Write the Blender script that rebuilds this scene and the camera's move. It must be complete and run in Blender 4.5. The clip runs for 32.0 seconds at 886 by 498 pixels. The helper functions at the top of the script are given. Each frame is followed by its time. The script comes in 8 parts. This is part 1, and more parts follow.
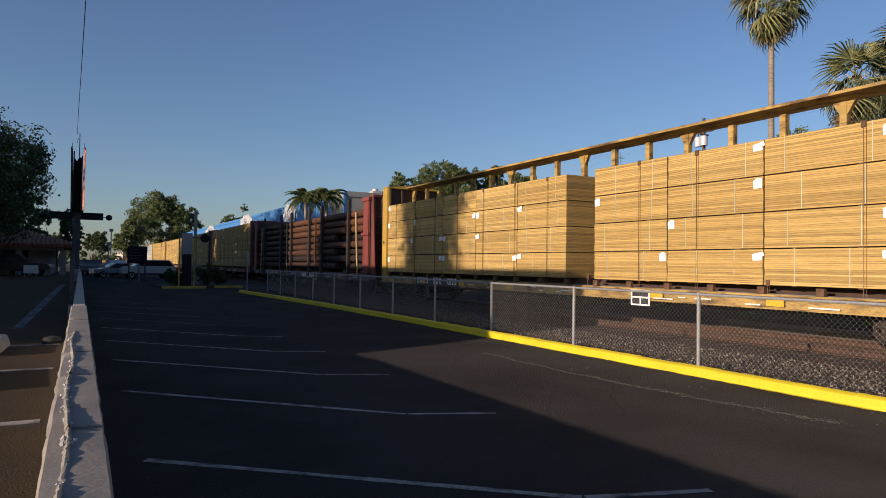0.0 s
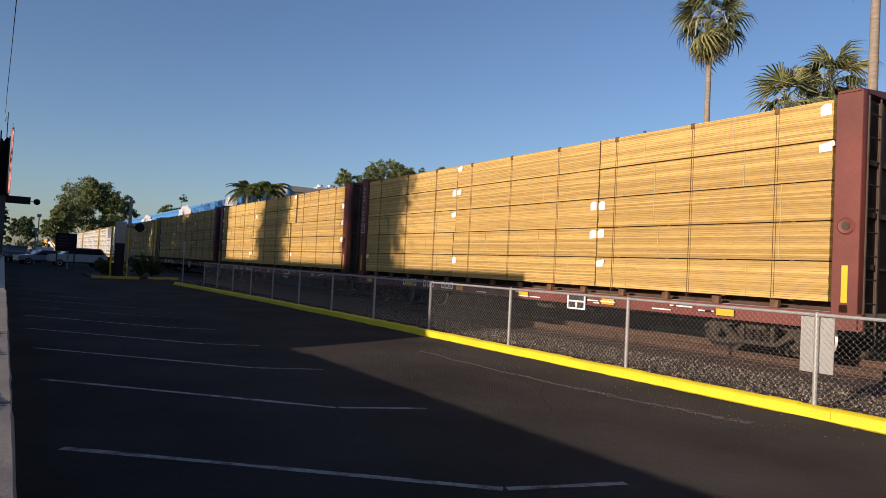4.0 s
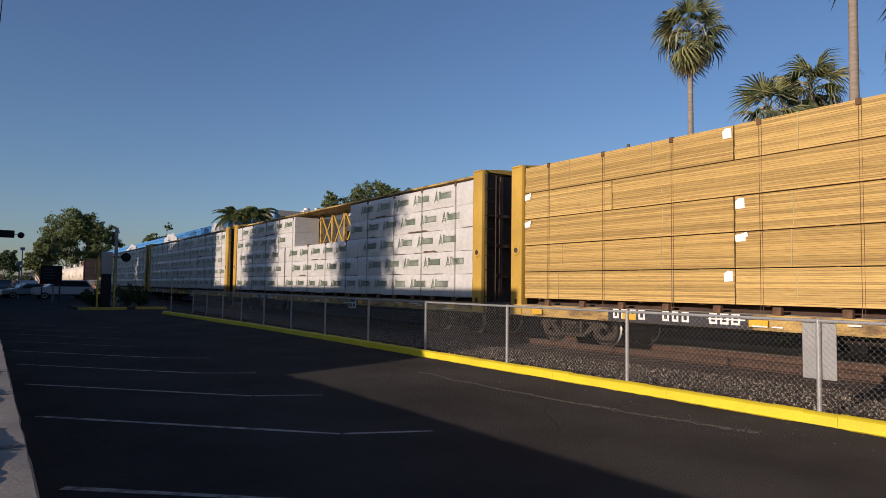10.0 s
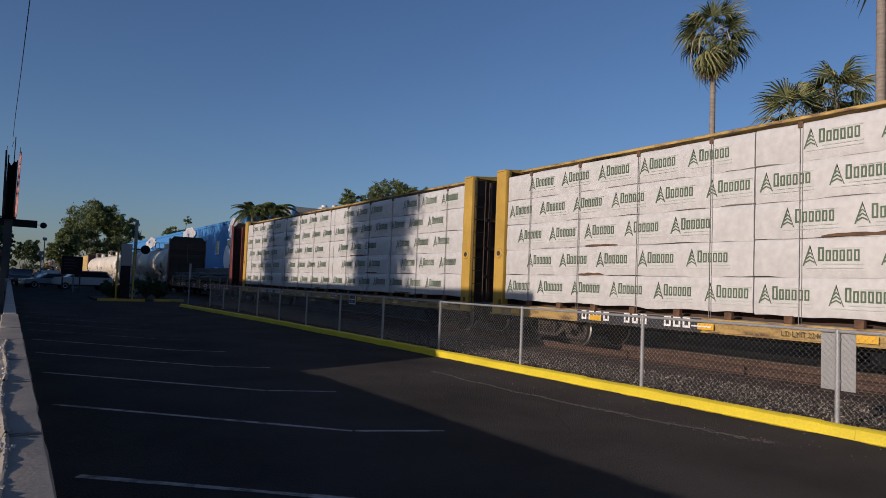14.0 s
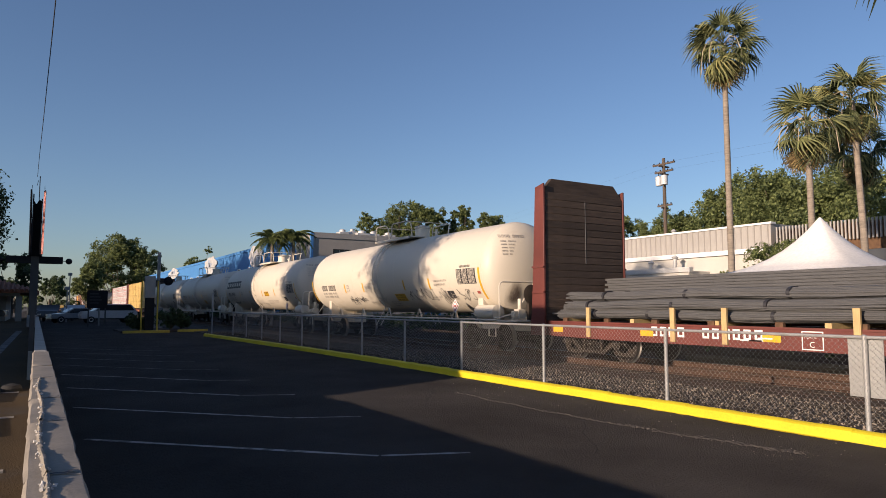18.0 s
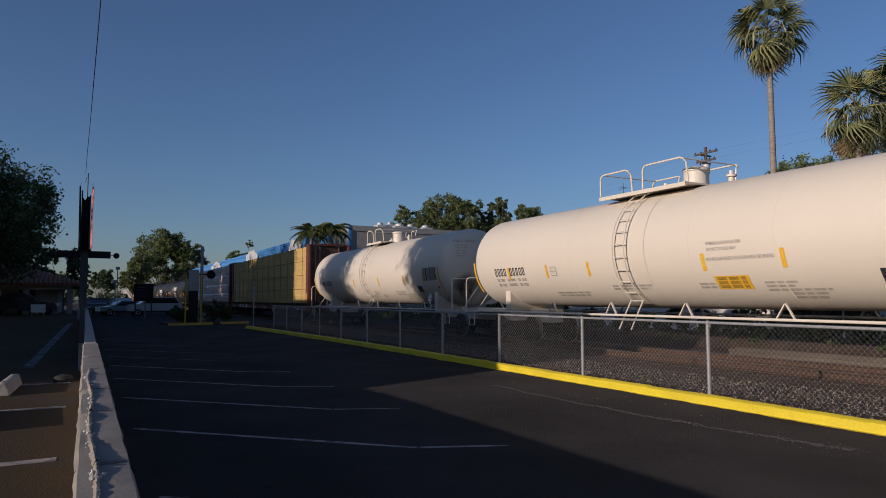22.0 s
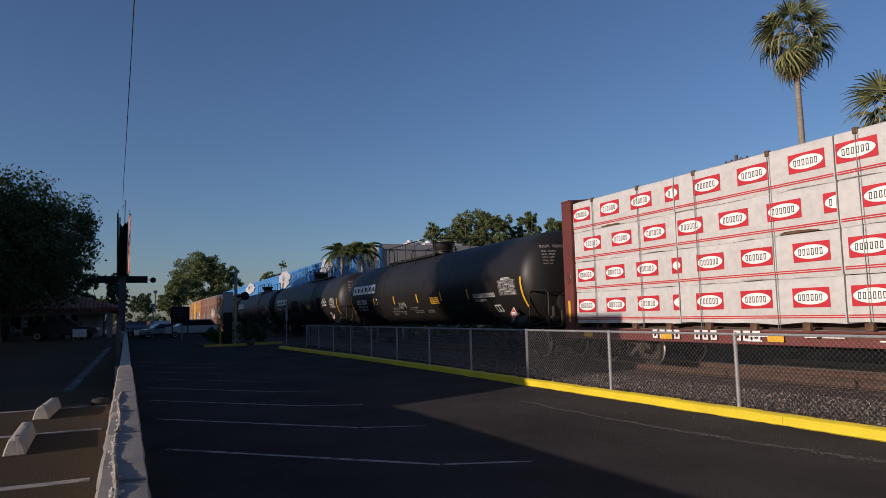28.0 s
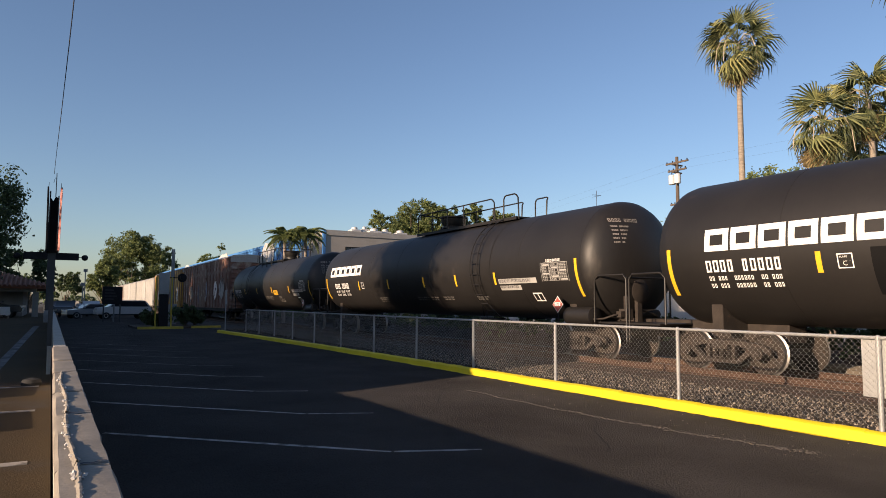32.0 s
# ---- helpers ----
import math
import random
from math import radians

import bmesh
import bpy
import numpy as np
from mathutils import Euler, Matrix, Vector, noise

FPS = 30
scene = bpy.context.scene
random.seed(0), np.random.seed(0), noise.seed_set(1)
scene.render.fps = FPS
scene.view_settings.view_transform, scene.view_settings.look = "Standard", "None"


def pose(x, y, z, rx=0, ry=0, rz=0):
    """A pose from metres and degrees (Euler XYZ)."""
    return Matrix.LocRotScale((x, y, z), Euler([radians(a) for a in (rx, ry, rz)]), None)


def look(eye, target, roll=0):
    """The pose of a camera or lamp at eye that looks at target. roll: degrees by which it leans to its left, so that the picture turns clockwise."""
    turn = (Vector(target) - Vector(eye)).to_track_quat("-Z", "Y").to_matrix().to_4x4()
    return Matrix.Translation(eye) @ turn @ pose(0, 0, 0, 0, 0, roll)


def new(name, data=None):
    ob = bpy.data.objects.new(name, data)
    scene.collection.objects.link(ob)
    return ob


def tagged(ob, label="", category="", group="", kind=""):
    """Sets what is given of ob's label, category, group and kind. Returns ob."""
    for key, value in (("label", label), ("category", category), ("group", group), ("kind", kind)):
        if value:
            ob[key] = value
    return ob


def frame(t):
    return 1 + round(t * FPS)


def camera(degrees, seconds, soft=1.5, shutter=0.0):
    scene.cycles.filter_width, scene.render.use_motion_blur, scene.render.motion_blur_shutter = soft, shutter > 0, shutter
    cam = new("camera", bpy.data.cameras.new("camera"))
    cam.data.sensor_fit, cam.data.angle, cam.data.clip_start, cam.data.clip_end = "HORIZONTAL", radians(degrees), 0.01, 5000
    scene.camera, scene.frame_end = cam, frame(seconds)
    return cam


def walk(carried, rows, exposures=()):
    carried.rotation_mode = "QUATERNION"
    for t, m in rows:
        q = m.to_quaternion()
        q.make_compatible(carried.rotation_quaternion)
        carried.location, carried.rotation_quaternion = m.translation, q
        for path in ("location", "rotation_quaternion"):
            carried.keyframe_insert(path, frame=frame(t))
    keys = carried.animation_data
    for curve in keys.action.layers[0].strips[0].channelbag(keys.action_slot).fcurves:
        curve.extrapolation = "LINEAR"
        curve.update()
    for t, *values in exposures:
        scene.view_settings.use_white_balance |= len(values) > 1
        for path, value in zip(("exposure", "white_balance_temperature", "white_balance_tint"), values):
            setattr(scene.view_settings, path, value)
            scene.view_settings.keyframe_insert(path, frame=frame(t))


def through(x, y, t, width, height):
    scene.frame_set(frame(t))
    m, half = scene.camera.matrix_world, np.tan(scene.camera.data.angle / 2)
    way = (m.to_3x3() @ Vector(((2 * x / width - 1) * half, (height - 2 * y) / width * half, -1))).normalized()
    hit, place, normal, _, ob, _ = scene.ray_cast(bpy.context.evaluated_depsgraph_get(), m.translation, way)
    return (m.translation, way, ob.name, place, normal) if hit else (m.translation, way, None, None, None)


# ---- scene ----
cam = camera(67.07, 32.0, soft=0.75)


def held(x, y, z, yaw, pitch, roll):
    """A hand-held camera pose: yaw to the left of +y, pitch up, roll to the left."""
    return pose(x, y, z, 0, 0, yaw) @ pose(0, 0, 0, 90 + pitch, 0, 0) @ pose(0, 0, 0, 0, 0, roll)


PATH = [
    (0.0, held(0.011, 0.015, 1.634, -28.47, 1.43, 0.81)),
    (0.5, held(0.060, -0.018, 1.631, -27.95, 1.67, 1.36)),
    (1.0, held(0.087, -0.041, 1.633, -27.69, 1.86, 0.93)),
    (1.5, held(0.084, -0.076, 1.637, -28.53, 2.15, 0.72)),
    (2.0, held(0.032, -0.070, 1.638, -33.15, 1.93, 1.07)),
    (2.5, held(-0.026, -0.062, 1.614, -35.86, 2.26, 1.07)),
    (4.5, held(0.069, -0.093, 1.588, -31.79, 1.13, 3.00)),
    (5.0, held(0.076, -0.087, 1.597, -30.09, 0.69, 1.95)),
    (5.5, held(0.030, -0.029, 1.603, -34.00, 1.31, 2.63)),
    (6.0, held(-0.023, 0.036, 1.600, -35.79, 1.14, 2.02)),
    (6.5, held(-0.002, 0.034, 1.601, -33.63, 1.34, 2.58)),
    (7.0, held(-0.000, 0.033, 1.600, -32.71, 1.50, 2.41)),
    (7.5, held(0.008, 0.013, 1.609, -33.28, 2.38, 1.85)),
    (8.0, held(-0.008, 0.022, 1.610, -34.53, 3.27, 2.30)),
    (8.5, held(-0.035, 0.028, 1.601, -33.65, 3.47, 2.38)),
    (9.0, held(-0.055, 0.029, 1.608, -33.41, 2.50, 1.80)),
    (9.5, held(-0.035, 0.053, 1.601, -33.44, 3.28, 1.19)),
    (10.0, held(-0.038, 0.040, 1.592, -34.27, 3.29, 0.78)),
    (10.5, held(-0.028, 0.026, 1.607, -33.95, 3.57, 0.93)),
    (11.0, held(-0.014, -0.023, 1.617, -32.74, 3.11, 0.98)),
    (11.5, held(0.003, -0.081, 1.604, -30.83, 3.18, 1.18)),
    (12.0, held(0.011, -0.108, 1.628, -29.51, 3.30, 0.91)),
    (12.5, held(-0.008, -0.096, 1.600, -29.99, 3.86, 1.99)),
    (13.0, held(-0.033, -0.014, 1.599, -33.39, 3.68, 1.43)),
    (13.5, held(-0.050, 0.035, 1.597, -31.87, 3.22, 1.13)),
    (14.0, held(-0.035, 0.042, 1.592, -32.89, 3.25, 2.24)),
    (14.5, held(-0.039, 0.057, 1.567, -34.80, 2.97, 2.09)),
    (15.0, held(-0.012, 0.035, 1.592, -33.53, 1.58, 2.11)),
    (15.5, held(-0.070, 0.009, 1.582, -31.41, 2.41, 2.03)),
    (17.5, held(-0.069, -0.037, 1.624, -31.95, 4.83, 0.18)),
    (18.0, held(-0.067, -0.025, 1.624, -31.25, 4.86, -0.03)),
    (18.5, held(-0.062, -0.037, 1.624, -28.87, 4.60, -0.45)),
    (19.0, held(-0.037, -0.112, 1.633, -26.17, 4.62, 0.20)),
    (19.5, held(-0.014, -0.149, 1.628, -25.33, 3.65, -0.87)),
    (20.0, held(-0.024, -0.118, 1.626, -25.49, 4.14, -0.51)),
    (20.5, held(-0.053, -0.055, 1.636, -25.45, 4.32, -1.30)),
    (21.0, held(-0.081, -0.018, 1.625, -26.39, 3.92, -1.14)),
    (21.5, held(-0.066, -0.033, 1.627, -27.00, 4.31, -0.06)),
    (22.0, held(-0.061, -0.022, 1.630, -28.05, 4.21, -0.13)),
    (22.5, held(-0.075, -0.011, 1.628, -27.49, 4.47, -0.33)),
    (23.0, held(-0.083, -0.022, 1.635, -27.42, 4.49, -0.27)),
    (23.5, held(-0.086, -0.008, 1.629, -27.45, 4.32, -0.12)),
    (24.0, held(-0.084, -0.026, 1.629, -27.84, 4.30, 0.60)),
    (24.5, held(-0.084, -0.032, 1.626, -28.94, 4.32, 0.61)),
    (26.5, held(-0.066, -0.048, 1.639, -30.96, 4.84, -0.35)),
    (27.0, held(-0.035, -0.117, 1.645, -28.60, 5.53, -0.28)),
    (27.5, held(0.004, -0.174, 1.647, -26.99, 5.52, -0.44)),
    (28.0, held(0.011, -0.202, 1.647, -25.38, 5.62, -1.41)),
    (28.5, held(-0.016, -0.182, 1.645, -26.04, 5.05, -0.59)),
    (29.0, held(-0.057, -0.170, 1.651, -26.79, 5.28, -0.95)),
    (29.5, held(-0.082, -0.120, 1.645, -27.90, 4.53, -0.51)),
    (30.0, held(-0.100, -0.097, 1.640, -28.95, 4.61, -0.51)),
    (30.5, held(-0.103, -0.080, 1.637, -30.00, 4.49, 0.55)),
    (31.0, held(-0.103, -0.076, 1.628, -30.08, 4.47, 0.55)),
    (31.5, held(-0.111, -0.087, 1.632, -30.09, 4.58, 0.58)),
    (32.0, held(-0.115, -0.073, 1.625, -30.26, 4.68, 0.29)),
]
# the camera's own brightening and darkening, in stops
STOPS = [(0.0, 0.24, 6600), (1.0, 0.34, 6650), (2.0, 0.79, 7230), (2.5, 0.75, 7230), (4.5, 0.33, 6550), (5.0, 0.28, 6500), (6.0, 0.14, 6350), (8.0, 0.12, 6350), (9.0, 0.12, 6300), (10.0, 0.08, 6300), (11.0, -0.12, 6250), (13.0, -0.3, 6200), (14.0, -0.27, 6200),
         (15.0, -0.22, 6250), (17.5, 0.36, 7000), (18.0, 0.40, 7050), (19.0, -0.15, 6300), (20.0, -0.24, 6250), (21.0, -0.36, 6200), (23.0, -0.3, 6200), (24.5, -0.3, 6200), (26.5, -0.35, 6200), (28.0, -0.15, 6350),
         (29.0, 0.55, 7130), (30.0, 0.80, 7700), (32.0, 0.76, 7700)]
walk(cam, PATH, [(t, v, k + (110 if t < 10.5 else -130 if t < 28.5 else -100 if t < 29.5 else -165), 21) for t, v, k in STOPS])

# ---------------------------------------------------------------- light
SUN_AZ, SUN_EL = radians(10.0), radians(12.9)      # the way the light travels over the ground, and its height
sun_way = Vector((math.cos(SUN_AZ) * math.cos(SUN_EL), math.sin(SUN_AZ) * math.cos(SUN_EL), -math.sin(SUN_EL)))
world = bpy.data.worlds.new("evening_sky")
scene.world = world
world.use_nodes = True
wn = world.node_tree.nodes
sky = wn.new("ShaderNodeTexSky")
sky.sky_type = "NISHITA"
sky.sun_disc = False
sky.sun_elevation = SUN_EL
sky.sun_rotation = math.atan2(-sun_way.x, -sun_way.y)
sky.air_density, sky.dust_density, sky.ozone_density = 1.0, 0.75, 4.0
wn["Background"].inputs[1].default_value = 0.106
world.node_tree.links.new(sky.outputs[0], wn["Background"].inputs[0])
sun = new("sun", bpy.data.lights.new("sun", "SUN"))
sun.data.energy, sun.data.angle, sun.data.color = 4.8, radians(0.55), (1.0, 0.85, 0.655)
sun.matrix_world = look((-60, -20, 30), Vector((-60, -20, 30)) + sun_way)
scene.view_settings.exposure = 0.0

# ---------------------------------------------------------------- mesh tools
class Shape:
    """A list of points and faces that grows by simple solids."""

    def __init__(self):
        self.v, self.f = [], []

    def add(self, pts, faces):
        n = len(self.v)
        self.v += [tuple(p) for p in pts]
        self.f += [tuple(n + i for i in face) for face in faces]
        return self

    def box(self, x0, x1, y0, y1, z0, z1):
        return self.add([(x, y, z) for x in (x0, x1) for y in (y0, y1) for z in (z0, z1)],
                        [(0, 1, 3, 2), (4, 6, 7, 5), (0, 4, 5, 1), (2, 3, 7, 6), (0, 2, 6, 4), (1, 5, 7, 3)])

    def cyl(self, p, q, r, n=10, r2=None, caps=True):
        p, q = Vector(p), Vector(q)
        ax = (q - p).normalized()
        a = ax.cross(Vector((0, 0, 1)) if abs(ax.z) < 0.9 else Vector((1, 0, 0))).normalized()
        b = ax.cross(a)
        r2 = r if r2 is None else r2
        ring = [(a * math.cos(2 * math.pi * i / n) + b * math.sin(2 * math.pi * i / n)) for i in range(n)]
        faces = [(i, (i + 1) % n, n + (i + 1) % n, n + i) for i in range(n)]
        if caps:
            faces += [tuple(range(n))[::-1], tuple(range(n, 2 * n))]
        return self.add([p + d * r for d in ring] + [q + d * r2 for d in ring], faces)

    def tube(self, pts, r, n=6):
        """One closed pipe through the points."""
        pts = [Vector(p) for p in pts]
        rings, faces, a = [], [], None
        for i, p in enumerate(pts):
            d = (pts[min(i + 1, len(pts) - 1)] - pts[max(i - 1, 0)]).normalized()
            if a is None:
                a = d.cross(Vector((0, 0, 1)) if abs(d.z) < 0.9 else Vector((1, 0, 0))).normalized()
            a = (a - d * a.dot(d)).normalized()
            b = d.cross(a)
            w = r
            if 0 < i < len(pts) - 1:
                c = max(0.35, (p - pts[i - 1]).normalized().dot(d))
                w = r / c ** 0.5
            rings += [p + (a * math.cos(2 * math.pi * k / n) + b * math.sin(2 * math.pi * k / n)) * w for k in range(n)]
        for i in range(len(pts) - 1):
            faces += [(i * n + k, i * n + (k + 1) % n, (i + 1) * n + (k + 1) % n, (i + 1) * n + k) for k in range(n)]
        faces += [tuple(range(n))[::-1], tuple(range((len(pts) - 1) * n, len(pts) * n))]
        return self.add(rings, faces)

    def pipe(self, pts, r):
        """A thin three-sided wire through the points, open at its ends."""
        n, out = len(pts), []
        for p in pts:
            out += [(p.x - r, p.y, p.z), (p.x + r * 0.6, p.y - r, p.z), (p.x + r * 0.6, p.y + r, p.z)]
        return self.add(out, [(3 * i + k, 3 * i + (k + 1) % 3, 3 * i + 3 + (k + 1) % 3, 3 * i + 3 + k) for i in range(n - 1) for k in range(3)])

    def prism(self, poly, axis, a, b):
        """poly: points in the two axes other than the one it is drawn out along."""
        def put(u, w, c):
            return (c, u, w) if axis == "x" else (u, c, w) if axis == "y" else (u, w, c)
        n = len(poly)
        return self.add([put(u, w, a) for u, w in poly] + [put(u, w, b) for u, w in poly],
                        [tuple(range(n))[::-1], tuple(range(n, 2 * n))] + [(i, (i + 1) % n, n + (i + 1) % n, n + i) for i in range(n)])

    def lathe(self, profile, n, x=0.0, z=0.0, axis="y"):
        """profile: (place along the axis, radius)."""
        pts, faces = [], []
        for s, r in profile:
            for i in range(n):
                c, d = math.cos(2 * math.pi * i / n), math.sin(2 * math.pi * i / n)
                pts.append((x + r * c, s, z + r * d) if axis == "y" else (x + r * c, z + r * d, s) if axis == "z" else (s, x + r * c, z + r * d))
        for k in range(len(profile) - 1):
            faces += [(k * n + i, (k + 1) * n + i, (k + 1) * n + (i + 1) % n, k * n + (i + 1) % n) for i in range(n)]
        faces += [tuple(range(n)), tuple(range((len(profile) - 1) * n, len(profile) * n))[::-1]]
        return self.add(pts, faces)

    def mesh(self, name, bevel=0.0, angle=38, steps=1):
        me = bpy.data.meshes.new(name)
        me.from_pydata(self.v, [], self.f)
        bm = bmesh.new()
        bm.from_mesh(me)
        bmesh.ops.recalc_face_normals(bm, faces=bm.faces)
        if bevel:
            edges = [e for e in bm.edges if e.is_manifold and e.calc_face_angle(0) > 0.6]
            bmesh.ops.bevel(bm, geom=edges, offset=bevel, segments=steps, affect="EDGES", clamp_overlap=True)
        bm.to_mesh(me)
        bm.free()
        me.polygons.foreach_set("use_smooth", [True] * len(me.polygons))
        me.set_sharp_from_angle(angle=radians(angle))
        return me


def part(name, shape, material, parent, label="", loc=(0, 0, 0), bevel=0.0, steps=1):
    """One mesh object under a thing or a part; shape is a Shape, or a mesh that others use too."""
    me = shape if isinstance(shape, bpy.types.Mesh) else shape.mesh(name, bevel, steps=steps)
    if material is not None and not me.materials:
        me.materials.append(material)
    ob = new(name, me)
    ob.parent = parent
    ob.location = loc
    return tagged(ob, label)


def thing(name, label, category, m=None, group="", kind=""):
    ob = new(name)
    ob.empty_display_size = 0.2
    if m is not None:
        ob.matrix_basis = m
    return tagged(ob, label, category, group, kind)


def solid(name, shape, material, label, category="", group="", kind="", bevel=0.0, m=None):
    """A thing that is one mesh."""
    ob = part(name, shape, material, None, "", bevel=bevel)
    if m is not None:
        ob.matrix_basis = m
    return tagged(ob, label, category, group, kind)


def lettering(text, size, squeeze=1.0):
    """Text in the built-in font as a flat mesh in x and y, from its lower left."""
    cu = bpy.data.curves.new("letters", "FONT")
    cu.body, cu.size, cu.extrude = text, size, 0.0
    cu.resolution_u = 3
    ob = bpy.data.objects.new("letters", cu)
    scene.collection.objects.link(ob)
    bpy.context.view_layer.update()
    me = bpy.data.meshes.new_from_object(ob.evaluated_get(bpy.context.evaluated_depsgraph_get()))
    bpy.data.objects.remove(ob)
    bpy.data.curves.remove(cu)
    me.materials.clear()
    for v in me.vertices:
        v.co.x *= squeeze
    return me


# ---------------------------------------------------------------- materials
def nodes_of(name, rough, metal):
    m = bpy.data.materials.new(name)
    m.use_nodes = True
    nt = m.node_tree
    b = nt.nodes["Principled BSDF"]
    b.inputs["Roughness"].default_value, b.inputs["Metallic"].default_value = rough, metal
    return m, nt, b


def ramp(nt, fac, stops):
    r = nt.nodes.new("ShaderNodeValToRGB")
    e = r.color_ramp.elements
    while len(e) < len(stops):
        e.new(0.5)
    for k, (at, c) in enumerate(stops):
        e[k].position, e[k].color = at, (*c, 1)
    nt.links.new(fac, r.inputs[0])
    return r.outputs[0]


def noise_of(nt, scale, detail=4, stretch=None, rough=0.55, vec=None):
    n = nt.nodes.new("ShaderNodeTexNoise")
    n.inputs["Scale"].default_value, n.inputs["Detail"].default_value, n.inputs["Roughness"].default_value = scale, detail, rough
    if vec is None:
        vec = nt.nodes.new("ShaderNodeTexCoord").outputs["Object"]
    if stretch:
        mp = nt.nodes.new("ShaderNodeMapping")
        mp.inputs["Scale"].default_value = stretch
        nt.links.new(vec, mp.inputs[0])
        vec = mp.outputs[0]
    nt.links.new(vec, n.inputs["Vector"])
    return n.outputs["Fac"]


def mixed(nt, kind, fac, a, b):
    x = nt.nodes.new("ShaderNodeMix")
    x.data_type, x.blend_type = "RGBA", kind
    for value, sock in ((fac, x.inputs[0]), (a, x.inputs[6]), (b, x.inputs[7])):
        if isinstance(value, bpy.types.NodeSocket):
            nt.links.new(value, sock)
        elif isinstance(value, tuple):
            sock.default_value = (*value, 1)
        else:
            sock.default_value = value
    return x.outputs[2]


def math_of(nt, op, a, b=0.0):
    x = nt.nodes.new("ShaderNodeMath")
    x.operation = op
    for value, sock in ((a, x.inputs[0]), (b, x.inputs[1])):
        if isinstance(value, bpy.types.NodeSocket):
            nt.links.new(value, sock)
        else:
            sock.default_value = value
    return x.outputs[0]


def bumped(nt, b, height, strength, distance=0.02):
    k = nt.nodes.new("ShaderNodeBump")
    k.inputs["Strength"].default_value, k.inputs["Distance"].default_value = strength, distance
    nt.links.new(height, k.inputs["Height"])
    nt.links.new(k.outputs[0], b.inputs["Normal"])


def varied(name, c, rough=0.7, metal=0.0, var=0.18, scale=1.5, fine=30.0, bump=0.15, stain=None, amount=0.35, stretch=None, each=0.0, gloss=0.5, grit=0.0, depth=0.02):
    """A surface in one colour with broad and fine variation, stains, and relief."""
    m, nt, b = nodes_of(name, rough, metal)
    lo, hi = tuple(v * (1 - var) for v in c), tuple(min(1, v * (1 + var)) for v in c)
    broad, grain = noise_of(nt, scale, 5, stretch), noise_of(nt, fine, 4, stretch)
    col = ramp(nt, broad, [(0.3, lo), (0.7, hi)])
    col = mixed(nt, "MULTIPLY", 0.5, col, ramp(nt, grain, [(0.3, (0.72, 0.72, 0.72)), (0.65, (1, 1, 1))]))
    if stain:
        at = ramp(nt, noise_of(nt, scale * 2.3, 6, stretch, 0.65), [(1 - amount - 0.08, (0, 0, 0)), (1 - amount + 0.1, (1, 1, 1))])
        col = mixed(nt, "MIX", at, col, stain)
    if each:
        info = nt.nodes.new("ShaderNodeObjectInfo")
        col = mixed(nt, "MULTIPLY", 1.0, col, ramp(nt, info.outputs["Random"], [(0, (1 - each,) * 3), (1, (1, 1, 1))]))
    nt.links.new(col, b.inputs["Base Color"])
    b.inputs["Specular IOR Level"].default_value = gloss
    b.inputs["Diffuse Roughness"].default_value = grit
    if bump:
        bumped(nt, b, grain, bump, depth)
    return m


def lumber(name, c, dark, plain=0.0):
    """Stacked boards on their sides, 40 mm each, with grain."""
    m, nt, b = nodes_of(name, 0.75, 0.0)
    tc = nt.nodes.new("ShaderNodeTexCoord").outputs["Object"]
    sep = nt.nodes.new("ShaderNodeSeparateXYZ")
    nt.links.new(tc, sep.inputs[0])
    row = math_of(nt, "DIVIDE", sep.outputs[2], 0.0395)
    idx = math_of(nt, "FLOOR", row)
    wn_ = nt.nodes.new("ShaderNodeTexWhiteNoise")
    wn_.noise_dimensions = "2D"
    cx = nt.nodes.new("ShaderNodeCombineXYZ")
    nt.links.new(idx, cx.inputs[0])
    info = nt.nodes.new("ShaderNodeObjectInfo")
    nt.links.new(math_of(nt, "MULTIPLY", info.outputs["Random"], 91.0), cx.inputs[1])
    nt.links.new(cx.outputs[0], wn_.inputs["Vector"])
    col = ramp(nt, wn_.outputs["Value"], [(0.0, tuple(v * (0.70 + 0.24 * plain) for v in c)), (0.45, tuple(v * 0.95 for v in c)), (1.0, tuple(min(1, v * (1.20 - 0.16 * plain)) for v in c))])
    grain = noise_of(nt, 9.0, 6, (6, 0.55, 20), 0.7)
    col = mixed(nt, "MULTIPLY", 0.75 - 0.35 * plain, col, ramp(nt, grain, [(0.34, (0.60, 0.50, 0.38)), (0.60, (1, 1, 1))]))
    col = mixed(nt, "MULTIPLY", 1.0, col, ramp(nt, info.outputs["Random"], [(0, (0.86, 0.84, 0.80)), (1, (1, 1, 1))]))
    fr = math_of(nt, "FRACT", row)
    wander = noise_of(nt, 3.0, 3, (1, 0.32, 26), 0.6)
    wide = math_of(nt, "ADD", math_of(nt, "MULTIPLY", math_of(nt, "MAXIMUM", math_of(nt, "SUBTRACT", wander, 0.47), 0.0), 0.95 - 0.6 * plain), 0.028)
    gap = math_of(nt, "LESS_THAN", math_of(nt, "MINIMUM", fr, math_of(nt, "SUBTRACT", 1.0, fr)), wide)
    col = mixed(nt, "MIX", math_of(nt, "MULTIPLY", gap, 0.72 - 0.45 * plain), col, dark)
    nt.links.new(col, b.inputs["Base Color"])
    b.inputs["Specular IOR Level"].default_value = 0.25
    bumped(nt, b, math_of(nt, "SUBTRACT", math_of(nt, "MULTIPLY", grain, 0.3), math_of(nt, "MULTIPLY", gap, 1.0)), 0.5, 0.01)
    return m


